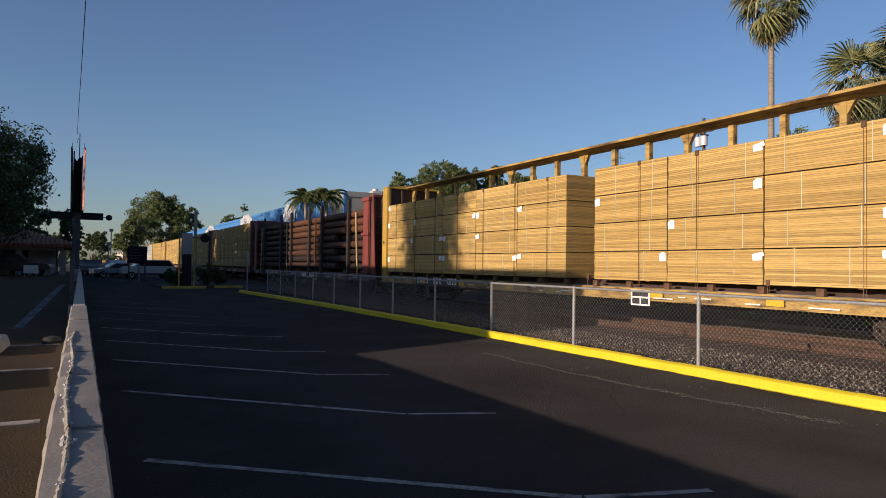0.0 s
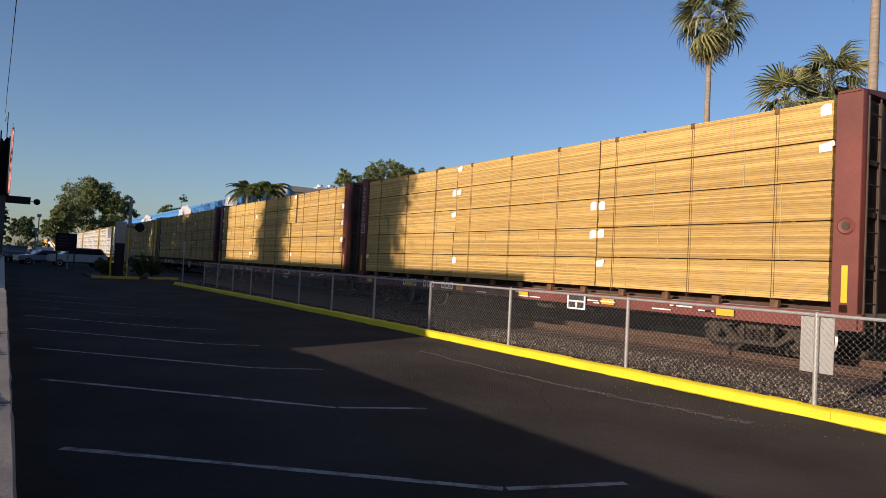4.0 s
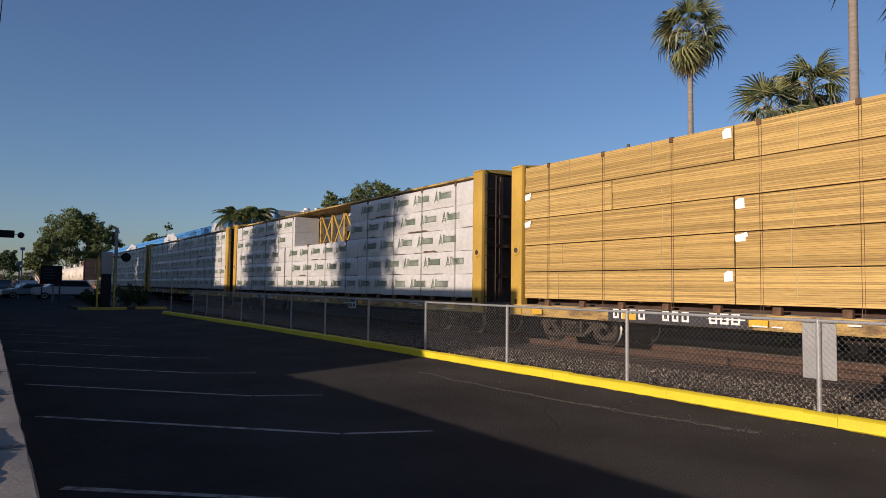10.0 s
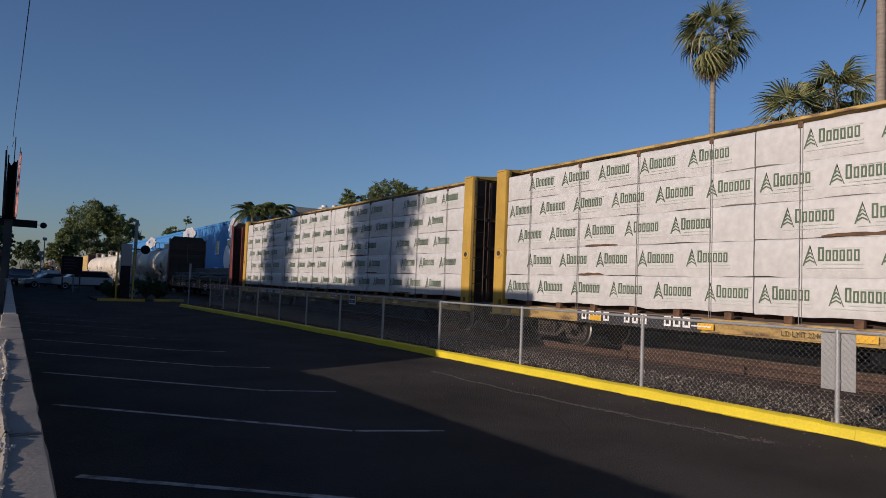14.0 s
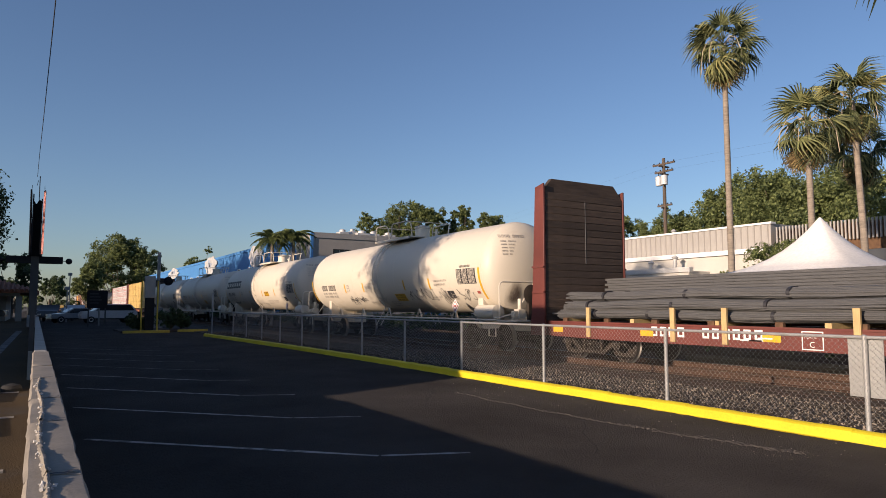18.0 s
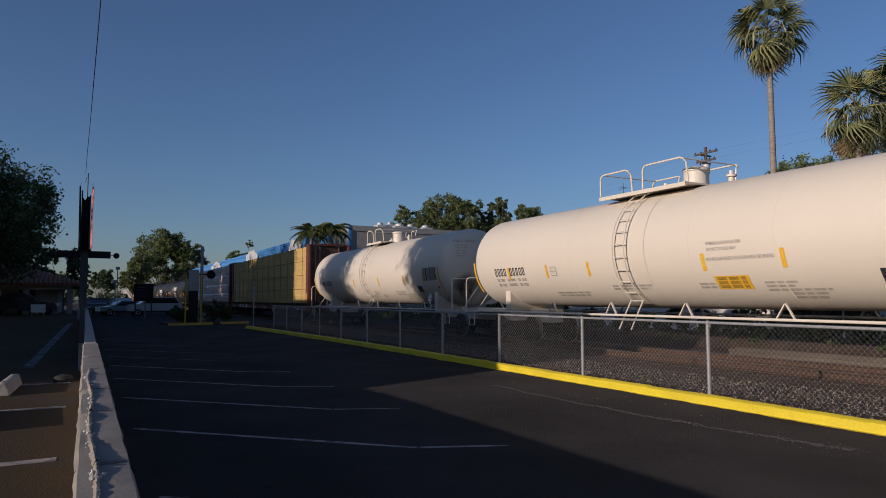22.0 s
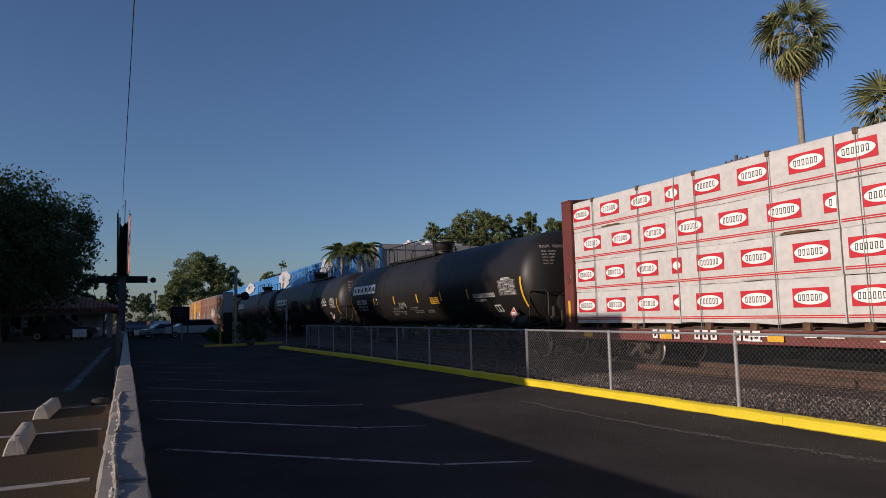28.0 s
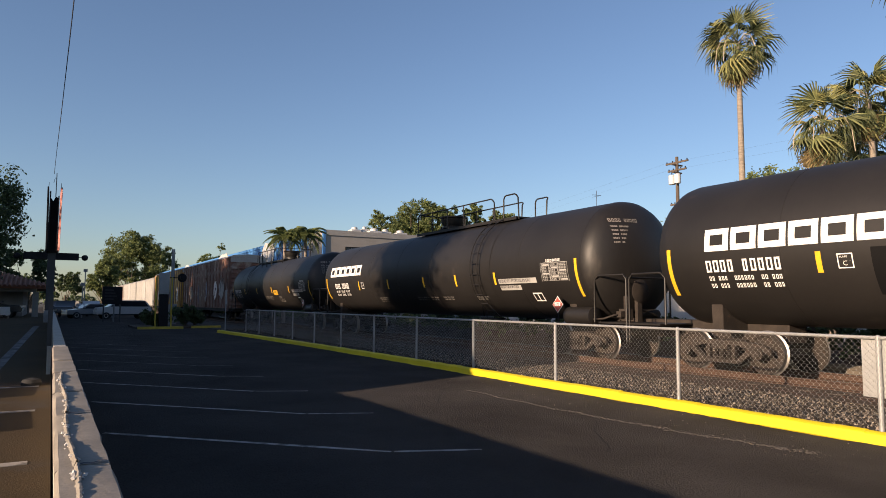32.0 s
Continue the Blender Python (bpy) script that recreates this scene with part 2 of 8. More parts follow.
M_ASPHALT = varied("sealed_asphalt", (0.062, 0.057, 0.0545), 0.88, var=0.30, scale=0.45, fine=42, bump=1.0, stain=(0.072, 0.067, 0.063), amount=0.30, gloss=0.06, grit=1.0, depth=0.07)
M_OLD_ASPHALT = varied("brown_worn_asphalt", (0.056, 0.037, 0.0175), 0.92, var=0.25, scale=0.5, fine=60, bump=0.6, grit=1.0, stain=(0.05, 0.042, 0.036), amount=0.35, gloss=0.2)
M_EARTH = varied("far_ground", (0.05, 0.046, 0.040), 0.95, var=0.3, scale=0.05, fine=3, bump=0.2)
M_PAINT = varied("worn_white_line", (0.30, 0.28, 0.26), 0.85, var=0.2, scale=2, fine=55, stain=(0.05, 0.048, 0.047), amount=0.46)
M_YELLOW_KERB = varied("yellow_kerb_paint", (0.67, 0.53, 0.016), 0.6, var=0.10, scale=1.2, fine=40, stain=(0.45, 0.33, 0.01), amount=0.16, bump=0.2)
M_PAINT_FAINT = varied("faint_white_line", (0.17, 0.165, 0.16), 0.85, var=0.3, scale=2, fine=40, stain=(0.03, 0.03, 0.03), amount=0.52)
# dark brown for end panels, stiffeners and floor risers
M_DARK_BROWN = varied("dark_brown_panel", (0.080, 0.048, 0.036), 0.8, var=0.3, scale=2, fine=30, bump=0.15, stain=(0.12, 0.075, 0.03), amount=0.25)
M_CONCRETE = varied("weathered_concrete", (0.38, 0.35, 0.30), 0.9, var=0.2, scale=2, fine=50, bump=0.4, stain=(0.2, 0.18, 0.16), amount=0.3)
M_WALL_TOP = varied("peeling_wall_paint", (0.245, 0.220, 0.186), 0.85, var=0.18, scale=3, fine=60, bump=0.12, stain=(0.25, 0.23, 0.20), amount=0.35)
M_TAR = varied("bare_dark_mortar", (0.055, 0.056, 0.068), 0.95, var=0.4, scale=14, fine=60, bump=0.35)
M_FLAKE = varied("white_paint_flake", (0.54, 0.52, 0.49), 0.8, var=0.15, scale=9, fine=60)
M_GALV = varied("galvanised_steel", (0.37, 0.375, 0.375), 0.5, 0.3, var=0.12, scale=6, fine=90, bump=0.05)
M_WIRE = varied("galvanised_wire", (0.30, 0.30, 0.295), 0.6, 0.1, var=0.1, scale=6, fine=90, bump=0)
M_GRAVEL = varied("grey_ballast", (0.034, 0.031, 0.028), 0.95, var=0.4, scale=8, fine=30, bump=0.9, stain=(0.09, 0.085, 0.08), amount=0.38)
M_STONE = varied("ballast_stone", (0.118, 0.102, 0.084), 0.9, var=0.3, scale=12, fine=60, bump=0.3)
stone_nodes = M_STONE.node_tree
tone = ramp(stone_nodes, stone_nodes.nodes.new("ShaderNodeNewGeometry").outputs["Random Per Island"], [(0.0, (0.13, 0.115, 0.10)), (0.5, (0.30, 0.27, 0.24)), (0.8, (0.85, 0.82, 0.78)), (1.0, (3.3, 3.2, 3.1))])
bsdf = stone_nodes.nodes["Principled BSDF"]
before = bsdf.inputs["Base Color"].links[0].from_socket
stone_nodes.links.new(mixed(stone_nodes, "MULTIPLY", 1.0, before, tone), bsdf.inputs["Base Color"])
M_DIRT = varied("rusty_track_dirt", (0.050, 0.032, 0.022), 0.95, var=0.35, scale=1.2, fine=25, bump=0.8, stain=(0.042, 0.03, 0.023), amount=0.4)
M_RUST = varied("rusty_rail", (0.075, 0.042, 0.028), 0.8, 0.2, var=0.3, scale=6, fine=60, bump=0.3)
M_PALE_RUST = varied("pale_weathered_rail", (0.10, 0.082, 0.062), 0.8, 0.1, var=0.3, scale=3, fine=50, bump=0.2, stretch=(2, 0.4, 2))
M_RAILHEAD = varied("polished_rail_head", (0.55, 0.53, 0.50), 0.25, 1.0, var=0.1, scale=3, fine=60, bump=0.02)
M_TIE = varied("creosoted_sleeper", (0.06, 0.045, 0.034), 0.9, var=0.35, scale=5, fine=40, bump=0.5, stretch=(1, 6, 6))
M_LUMBER = lumber("fresh_sawn_lumber", (0.53, 0.375, 0.138), (0.15, 0.085, 0.04))
M_LUMBER_PALE = lumber("pale_yellow_lumber", (0.55, 0.40, 0.145), (0.20, 0.12, 0.05))
M_PANEL = lumber("yellow_panel_edges", (0.58, 0.42, 0.16), (0.26, 0.17, 0.06), 0.8)
M_TIE_BROWN = varied("rusty_tie_cable", (0.21, 0.125, 0.065), 0.7, 0.1, var=0.3, scale=4, fine=40, bump=0)
M_DUNNAGE = varied("dark_spacer_wood", (0.12, 0.065, 0.035), 0.9, var=0.3, scale=5, fine=40, bump=0.3)
M_STAKE = varied("new_timber_stake", (0.50, 0.36, 0.17), 0.75, var=0.15, scale=4, fine=50, stretch=(8, 8, 1), bump=0.2)
M_WRAP = varied("white_lumber_wrap", (0.545, 0.54, 0.52), 0.42, var=0.06, scale=1.4, fine=7, bump=0.35, stain=(0.60, 0.585, 0.56), amount=0.3)
M_GREEN = varied("green_print", (0.085, 0.135, 0.075), 0.5, var=0.1, scale=4, fine=40, bump=0)
M_FAINT = varied("faint_grey_print", (0.50, 0.53, 0.49), 0.5, var=0.06, scale=4, fine=40, bump=0)
M_RED = varied("red_print", (0.52, 0.025, 0.035), 0.5, var=0.1, scale=4, fine=40, bump=0)
M_DARKPRINT = varied("black_print", (0.03, 0.03, 0.035), 0.55, var=0.2, scale=4, fine=40, bump=0)
M_FAINT_INK = varied("worn_grey_stencil", (0.30, 0.275, 0.25), 0.6, var=0.2, scale=4, fine=40, bump=0)
M_SCRAWL = varied("grey_black_marker", (0.085, 0.08, 0.078), 0.6, var=0.35, scale=3, fine=30, bump=0)
M_SCRAWL_WHITE = varied("thin_white_marker", (0.36, 0.35, 0.33), 0.6, var=0.3, scale=3, fine=30, bump=0)
M_SCRAWL_GREEN = varied("faded_green_marker", (0.02, 0.13, 0.07), 0.6, var=0.3, scale=3, fine=30, bump=0)
M_TAG = varied("white_paper_tag", (0.82, 0.82, 0.80), 0.6, var=0.05, scale=4, fine=40, bump=0)
M_PALE_STRAP = varied("pale_straw_strap", (0.40, 0.34, 0.18), 0.5, var=0.15, scale=3, fine=30, bump=0)
M_GREEN_STRAP = varied("pale_green_strap", (0.50, 0.56, 0.42), 0.5, var=0.15, scale=3, fine=30, bump=0)
M_WIRE_TIE = varied("grey_tie_cable", (0.26, 0.25, 0.24), 0.6, 0.2, var=0.2, scale=4, fine=40, bump=0)
M_STRAP = varied("dark_tie_down", (0.06, 0.045, 0.035), 0.7, 0.2, var=0.3, scale=4, fine=40, bump=0.05)
M_CAR_YELLOW = varied("faded_yellow_car_paint", (0.47, 0.295, 0.050), 0.55, var=0.16, scale=1.1, fine=26, bump=0.1, stain=(0.26, 0.13, 0.04), amount=0.24)
M_CHORD = varied("rust_stained_yellow_paint", (0.42, 0.28, 0.08), 0.7, var=0.25, scale=1.4, fine=22, bump=0.15, stain=(0.11, 0.060, 0.028), amount=0.46, stretch=(2, 0.5, 2))
M_CAR_RED = varied("oxide_red_car_paint", (0.135, 0.033, 0.026), 0.6, var=0.22, scale=1.1, fine=26, bump=0.1, stain=(0.09, 0.04, 0.03), amount=0.3)
M_BULK_RED = varied("faded_bright_red_paint", (0.205, 0.046, 0.038), 0.6, var=0.22, scale=1.3, fine=26, bump=0.1, stain=(0.11, 0.04, 0.028), amount=0.36, stretch=(1, 1, 0.4))
M_CAR_GREY = varied("dusty_grey_car_paint", (0.20, 0.185, 0.17), 0.75, var=0.2, scale=1.2, fine=26, bump=0.1, stain=(0.12, 0.08, 0.06), amount=0.3)
M_UNDER = varied("grimy_running_gear", (0.033, 0.025, 0.020), 0.85, 0.15, var=0.35, scale=4, fine=40, bump=0.2, stain=(0.062, 0.036, 0.023), amount=0.34)
M_TREAD = varied("bright_wheel_tread", (0.30, 0.28, 0.26), 0.42, 1.0, var=0.1, scale=3, fine=50, bump=0)
M_TANK_WHITE = varied("dusty_white_tank_paint", (0.655, 0.595, 0.495), 0.5, var=0.03, scale=0.5, fine=160, bump=0.02, stain=(0.59, 0.525, 0.43), amount=0.25, stretch=(1, 0.5, 0.5))
M_TANK_BLACK = varied("black_tank_paint", (0.0150, 0.0135, 0.0128), 0.5, var=0.22, scale=0.8, fine=14, bump=0.04, stain=(0.042, 0.034, 0.029), amount=0.3, stretch=(1, 0.6, 0.3), gloss=0.4)
M_SOOT = varied("soot_smear", (0.075, 0.052, 0.040), 0.8, var=0.3, scale=3, fine=20, bump=0)
soot = M_SOOT.node_tree
spot = soot.nodes.new("ShaderNodeMapping")
spot.inputs["Location"].default_value, spot.inputs["Scale"].default_value = (-1, 0, -1), (2, 0, 2)
soot.links.new(soot.nodes.new("ShaderNodeTexCoord").outputs["Generated"], spot.inputs[0])
round_off = soot.nodes.new("ShaderNodeTexGradient")
round_off.gradient_type = "SPHERICAL"
soot.links.new(spot.outputs[0], round_off.inputs[0])
thick = mixed(soot, "MULTIPLY", 1.0, ramp(soot, round_off.outputs["Fac"], [(0.02, (0, 0, 0)), (0.6, (0.85, 0.85, 0.85))]), ramp(soot, noise_of(soot, 2.2, 4, (1, 1, 0.5)), [(0.36, (0.25, 0.25, 0.25)), (0.58, (1, 1, 1))]))
bare = soot.nodes.new("ShaderNodeBsdfTransparent")
blend = soot.nodes.new("ShaderNodeMixShader")
soot.links.new(thick, blend.inputs[0])
soot.links.new(bare.outputs[0], blend.inputs[1])
soot.links.new(soot.nodes["Principled BSDF"].outputs[0], blend.inputs[2])
soot.links.new(blend.outputs[0], soot.nodes["Material Output"].inputs[0])
M_WHITE = varied("white_stencil_paint", (0.80, 0.79, 0.76), 0.55, var=0.08, scale=3, fine=40, bump=0)
M_PALE_RED = varied("weathered_placard_red", (0.42, 0.09, 0.07), 0.5, var=0.15, scale=6, fine=40, bump=0)
M_AMBER = varied("yellow_reflector_strip", (0.74, 0.42, 0.03), 0.4, var=0.08, scale=6, fine=40, bump=0)
M_POLE_LOG = varied("treated_pole", (0.088, 0.052, 0.037), 0.75, var=0.5, scale=1.6, fine=16, bump=0.7, stretch=(7, 0.35, 7), stain=(0.22, 0.13, 0.085), amount=0.33)
log_nodes = M_POLE_LOG.node_tree
log_tone = ramp(log_nodes, log_nodes.nodes.new("ShaderNodeObjectInfo").outputs["Random"], [(0.0, (0.42, 0.42, 0.44)), (0.4, (0.56, 0.53, 0.53)), (0.8, (0.70, 0.62, 0.58)), (1.0, (0.92, 0.76, 0.62))])
log_bsdf = log_nodes.nodes["Principled BSDF"]
log_nodes.links.new(mixed(log_nodes, "MULTIPLY", 1.0, log_bsdf.inputs["Base Color"].links[0].from_socket, log_tone), log_bsdf.inputs["Base Color"])
M_SILL_GREY = varied("grimy_grey_sill_paint", (0.125, 0.112, 0.100), 0.85, var=0.3, scale=1.6, fine=26, bump=0.15, stain=(0.08, 0.06, 0.05), amount=0.36)
pole_nodes = M_POLE_LOG.node_tree
tone = ramp(pole_nodes, pole_nodes.nodes.new("ShaderNodeObjectInfo").outputs["Random"], [(0.0, (0.62, 0.42, 0.38)), (0.3, (0.34, 0.38, 0.44)), (0.65, (0.72, 0.52, 0.42)), (0.9, (1.25, 1.0, 0.66))])
bsdf = pole_nodes.nodes["Principled BSDF"]
before = bsdf.inputs["Base Color"].links[0].from_socket
pole_nodes.links.new(mixed(pole_nodes, "MULTIPLY", 1.0, before, tone), bsdf.inputs["Base Color"])
M_FADED_BLUE = varied("pale_blue_spray_paint", (0.30, 0.34, 0.42), 0.6, var=0.2, scale=3, fine=30, bump=0)
M_PURPLE = varied("purple_spray_paint", (0.07, 0.03, 0.09), 0.6, var=0.2, scale=3, fine=30, bump=0)
M_STEELDARK = varied("dark_steel_stake", (0.045, 0.036, 0.032), 0.6, 0.3, var=0.3, scale=3, fine=40, bump=0.1)
M_REBAR = varied("dull_reinforcing_steel", (0.135, 0.138, 0.142), 0.6, 0.3, var=0.3, scale=10, fine=60, bump=0.7, stretch=(22, 0.12, 22))
M_PLANK = varied("weathered_bulkhead_plank", (0.075, 0.052, 0.040), 0.85, var=0.35, scale=2, fine=40, bump=0.4, stretch=(1, 1, 8), each=0.4)
M_BOX_BROWN = varied("graffiti_brown_boxcar", (0.17, 0.07, 0.045), 0.65, var=0.3, scale=0.8, fine=8, bump=0.1, stain=(0.34, 0.27, 0.22), amount=0.42)
M_BOX_YELLOW = varied("yellow_boxcar_paint", (0.52, 0.27, 0.04), 0.6, var=0.2, scale=1, fine=16, stain=(0.25, 0.13, 0.05), amount=0.2)
M_BOX_WHITE = varied("white_boxcar_paint", (0.38, 0.37, 0.35), 0.6, var=0.12, scale=1, fine=16, stain=(0.22, 0.19, 0.16), amount=0.33)
M_BLUE = varied("bright_blue_wall", (0.045, 0.20, 0.47), 0.7, var=0.06, scale=0.6, fine=12, bump=0.05)
M_STUCCO = varied("grey_stucco", (0.33, 0.31, 0.285), 0.9, var=0.08, scale=0.8, fine=30, bump=0.25)
M_STUCCO_WHITE = varied("cream_stucco", (0.52, 0.50, 0.46), 0.9, var=0.08, scale=0.8, fine=30, bump=0.25)
M_CORRUGATED = varied("ribbed_metal_siding", (0.36, 0.345, 0.325), 0.6, 0.1, var=0.1, scale=1, fine=30, bump=0.05)
M_ROOF_TILE = varied("clay_roof_tile", (0.30, 0.11, 0.06), 0.85, var=0.25, scale=3, fine=30, each=0.3, bump=0.2)
M_DARKGLASS = varied("dark_window_glass", (0.02, 0.024, 0.03), 0.08, 0.0, var=0.2, scale=1, fine=5, bump=0)
M_TENT = varied("white_tent_fabric", (0.80, 0.79, 0.77), 0.6, var=0.04, scale=1, fine=10, bump=0.05)
M_BARK = varied("grey_brown_bark", (0.11, 0.085, 0.065), 0.9, var=0.3, scale=4, fine=30, bump=0.8, stretch=(2, 2, 0.5))
M_PALM_BARK = varied("palm_trunk_bark", (0.255, 0.215, 0.175), 0.9, var=0.25, scale=3, fine=20, bump=0.7, stretch=(1, 1, 5))
M_ANTENNA = varied("thin_dark_metal", (0.06, 0.06, 0.065), 0.6, 0.4, var=0.2, scale=3, fine=40, bump=0)
M_SIGN_DARK = varied("dark_sign_cabinet", (0.016, 0.016, 0.019), 0.75, gloss=0.2, var=0.2, scale=2, fine=20, bump=0.05)
M_SIGN_FACE = varied("red_and_white_sign_face", (0.40, 0.055, 0.04), 0.5, var=0.2, scale=1.3, fine=10, bump=0, stain=(0.7, 0.62, 0.56), amount=0.36, stretch=(6, 6, 0.7))
M_POST_GREY = varied("grey_painted_post", (0.26, 0.265, 0.26), 0.7, var=0.15, scale=3, fine=30, bump=0.1)
M_PYLON_POST = varied("dark_grey_post_paint", (0.05, 0.05, 0.052), 0.7, var=0.15, scale=3, fine=30, bump=0.1)
M_POST_YELLOW = varied("yellow_guard_post", (0.50, 0.36, 0.04), 0.6, var=0.15, scale=3, fine=30, bump=0.1)
M_CAB_GREY = varied("pale_grey_cabinet", (0.30, 0.305, 0.30), 0.6, var=0.08, scale=3, fine=30, bump=0.05)
M_RUBBER = varied("black_rubber", (0.02, 0.02, 0.02), 0.85, var=0.2, scale=4, fine=40, bump=0.1)
M_CHROME = varied("silver_wheel_rim", (0.6, 0.6, 0.6), 0.3, 0.9, var=0.1, scale=4, fine=40, bump=0)
M_HVAC = varied("galvanised_roof_unit", (0.55, 0.55, 0.54), 0.6, 0.2, var=0.12, scale=2, fine=20, bump=0.05)
M_TRANSFORMER = varied("pale_transformer_paint", (0.55, 0.56, 0.57), 0.5, 0.1, var=0.08, scale=2, fine=20, bump=0.05)
M_WOODPOLE = varied("weathered_utility_pole", (0.10, 0.075, 0.058), 0.9, var=0.3, scale=2, fine=30, bump=0.5, stretch=(4, 4, 0.4))
M_LENS_RED = varied("dark_red_lens", (0.12, 0.01, 0.01), 0.3, var=0.1, scale=4, fine=40, bump=0)


def paint(name, c):
    m = varied(name, c, 0.28, 0.1, var=0.06, scale=0.8, fine=20, bump=0)
    m.node_tree.nodes["Principled BSDF"].inputs["Coat Weight"].default_value = 0.5
    return m


def leaves(name, a, b, through=0.25, each=0.0):
    """Foliage: each leaf in its own green, with some light passing through."""
    m, nt, p = nodes_of(name, 0.6, 0.0)
    g = nt.nodes.new("ShaderNodeNewGeometry")
    col = ramp(nt, g.outputs["Random Per Island"], [(0.0, a), (0.75, b), (1.0, tuple(min(1, v * 1.5) for v in b))])
    if each:
        info = nt.nodes.new("ShaderNodeObjectInfo")
        col = mixed(nt, "MULTIPLY", 1.0, col, ramp(nt, info.outputs["Random"], [(0.0, (1 - each, 1 - 0.85 * each, 1 - 0.8 * each)), (0.6, (0.85, 0.9, 0.85)), (1.0, (1.15, 1.05, 0.9))]))
    nt.links.new(col, p.inputs["Base Color"])
    p.inputs["Specular IOR Level"].default_value = 0.3
    t = nt.nodes.new("ShaderNodeBsdfTranslucent")
    nt.links.new(col, t.inputs[0])
    x = nt.nodes.new("ShaderNodeMixShader")
    x.inputs[0].default_value = through
    nt.links.new(p.outputs[0], x.inputs[1])
    nt.links.new(t.outputs[0], x.inputs[2])
    nt.links.new(x.outputs[0], nt.nodes["Material Output"].inputs[0])
    return m


M_LEAF = leaves("green_tree_leaves", (0.066, 0.094, 0.036), (0.185, 0.222, 0.088), 0.38)
M_LEAF_DARK = leaves("dark_tree_leaves", (0.036, 0.056, 0.028), (0.085, 0.120, 0.050), 0.28)
M_FROND = leaves("green_palm_blade", (0.040, 0.056, 0.028), (0.255, 0.255, 0.115), 0.34, 0.62)
M_FROND_OLD = leaves("dry_palm_blade", (0.11, 0.080, 0.042), (0.23, 0.17, 0.080), 0.15)
M_FLOWER_STALK = varied("pale_flower_stalk", (0.45, 0.38, 0.28), 0.8, var=0.2, scale=3, fine=30, bump=0)

# ---------------------------------------------------------------- the ground, the lot and the track
solid("ground", Shape().box(-900, 1500, -600, 2600, -0.6, -0.03), M_EARTH, "flat brown earth and pavement out to the horizon", "ground", kind="structure")
solid("pavement", Shape().box(0.0, 8.45, -14, 66, -0.3, 0.0), M_ASPHALT, "dark sealed asphalt of the parking lot", "pavement", kind="structure")
solid("pavement_far", Shape().box(-3.0, 9.6, 66, 260, -0.3, -0.004), M_ASPHALT, "dark asphalt street beyond the parking lot", "pavement", kind="structure")
solid("pavement_upper", Shape().box(-34, -0.07, -14, 78, -0.4, 0.50), M_OLD_ASPHALT, "worn brown asphalt of the raised neighbouring lot", "pavement", kind="structure")
solid("ballast", Shape().box(8.55, 11.3, -14, 160, -0.3, 0.02), M_GRAVEL, "grey crushed stone beside the track", "ballast", kind="structure")
solid("trackbed", Shape().box(11.3, 15.9, -14, 230, -0.3, 0.035), M_DIRT, "rust-brown dirt between and beside the rails", "trackbed", kind="structure")
solid("ballast_far_side", Shape().box(15.9, 20.5, -14, 230, -0.3, 0.01), M_GRAVEL, "grey crushed stone on the far side of the track", "ballast", kind="structure")

TRACK_X, RAIL_Z = 13.35, 0.22
track = thing("railway_track", "rusty steel rails spiked to dark wooden sleepers", "railway track", kind="structure")
for sx in (-0.76, 0.76):
    x = TRACK_X + sx
    rail = part("rail", Shape().prism([(x - 0.07, 0.055), (x + 0.07, 0.055), (x + 0.07, 0.07), (x + 0.012, 0.09), (x + 0.012, 0.175), (x + 0.036, 0.19), (x + 0.036, 0.215),
                                       (x - 0.036, 0.215), (x - 0.036, 0.19), (x - 0.012, 0.175), (x - 0.012, 0.09), (x - 0.07, 0.07)], "y", -14, 230), M_RUST, track)
    part("rail_head", Shape().box(x - 0.030, x + 0.030, -14, 230, 0.212, 0.2195), M_RAILHEAD, rail, "bright worn running surface")
me = Shape().box(-1.3, 1.3, -0.115, 0.115, -0.06, 0.055).mesh("sleeper", 0.012)
rnd = random.Random(3)
for k in range(150):
    part("sleeper", me, M_TIE, track, loc=(TRACK_X + rnd.uniform(-0.05, 0.05), -6 + 0.56 * k, rnd.uniform(-0.006, 0.004)))


stack = thing("rail_stack", "spare pale rusty rails lying side by side beyond the track", "rails", pose(15.05, 0, 0.035))
rail_me = Shape().prism([(-0.065, 0.0), (0.065, 0.0), (0.065, 0.012), (0.012, 0.03), (0.012, 0.12), (0.034, 0.132), (0.034, 0.16), (-0.034, 0.16), (-0.034, 0.132), (-0.012, 0.12), (-0.012, 0.03), (-0.065, 0.012)], "y", -10.5, 12.2).mesh("spare_rail")
for k in range(4):
    part("spare_rail", rail_me, M_PALE_RUST, stack, loc=(0.15 * k, 0.12 * (k % 2), 0.06 + 0.012 * k))
for k in range(9):
    part("timber_rest", Shape().box(-0.15, 0.62, -9.6 + 2.6 * k, -9.42 + 2.6 * k, -0.03, 0.065), M_TIE, stack)


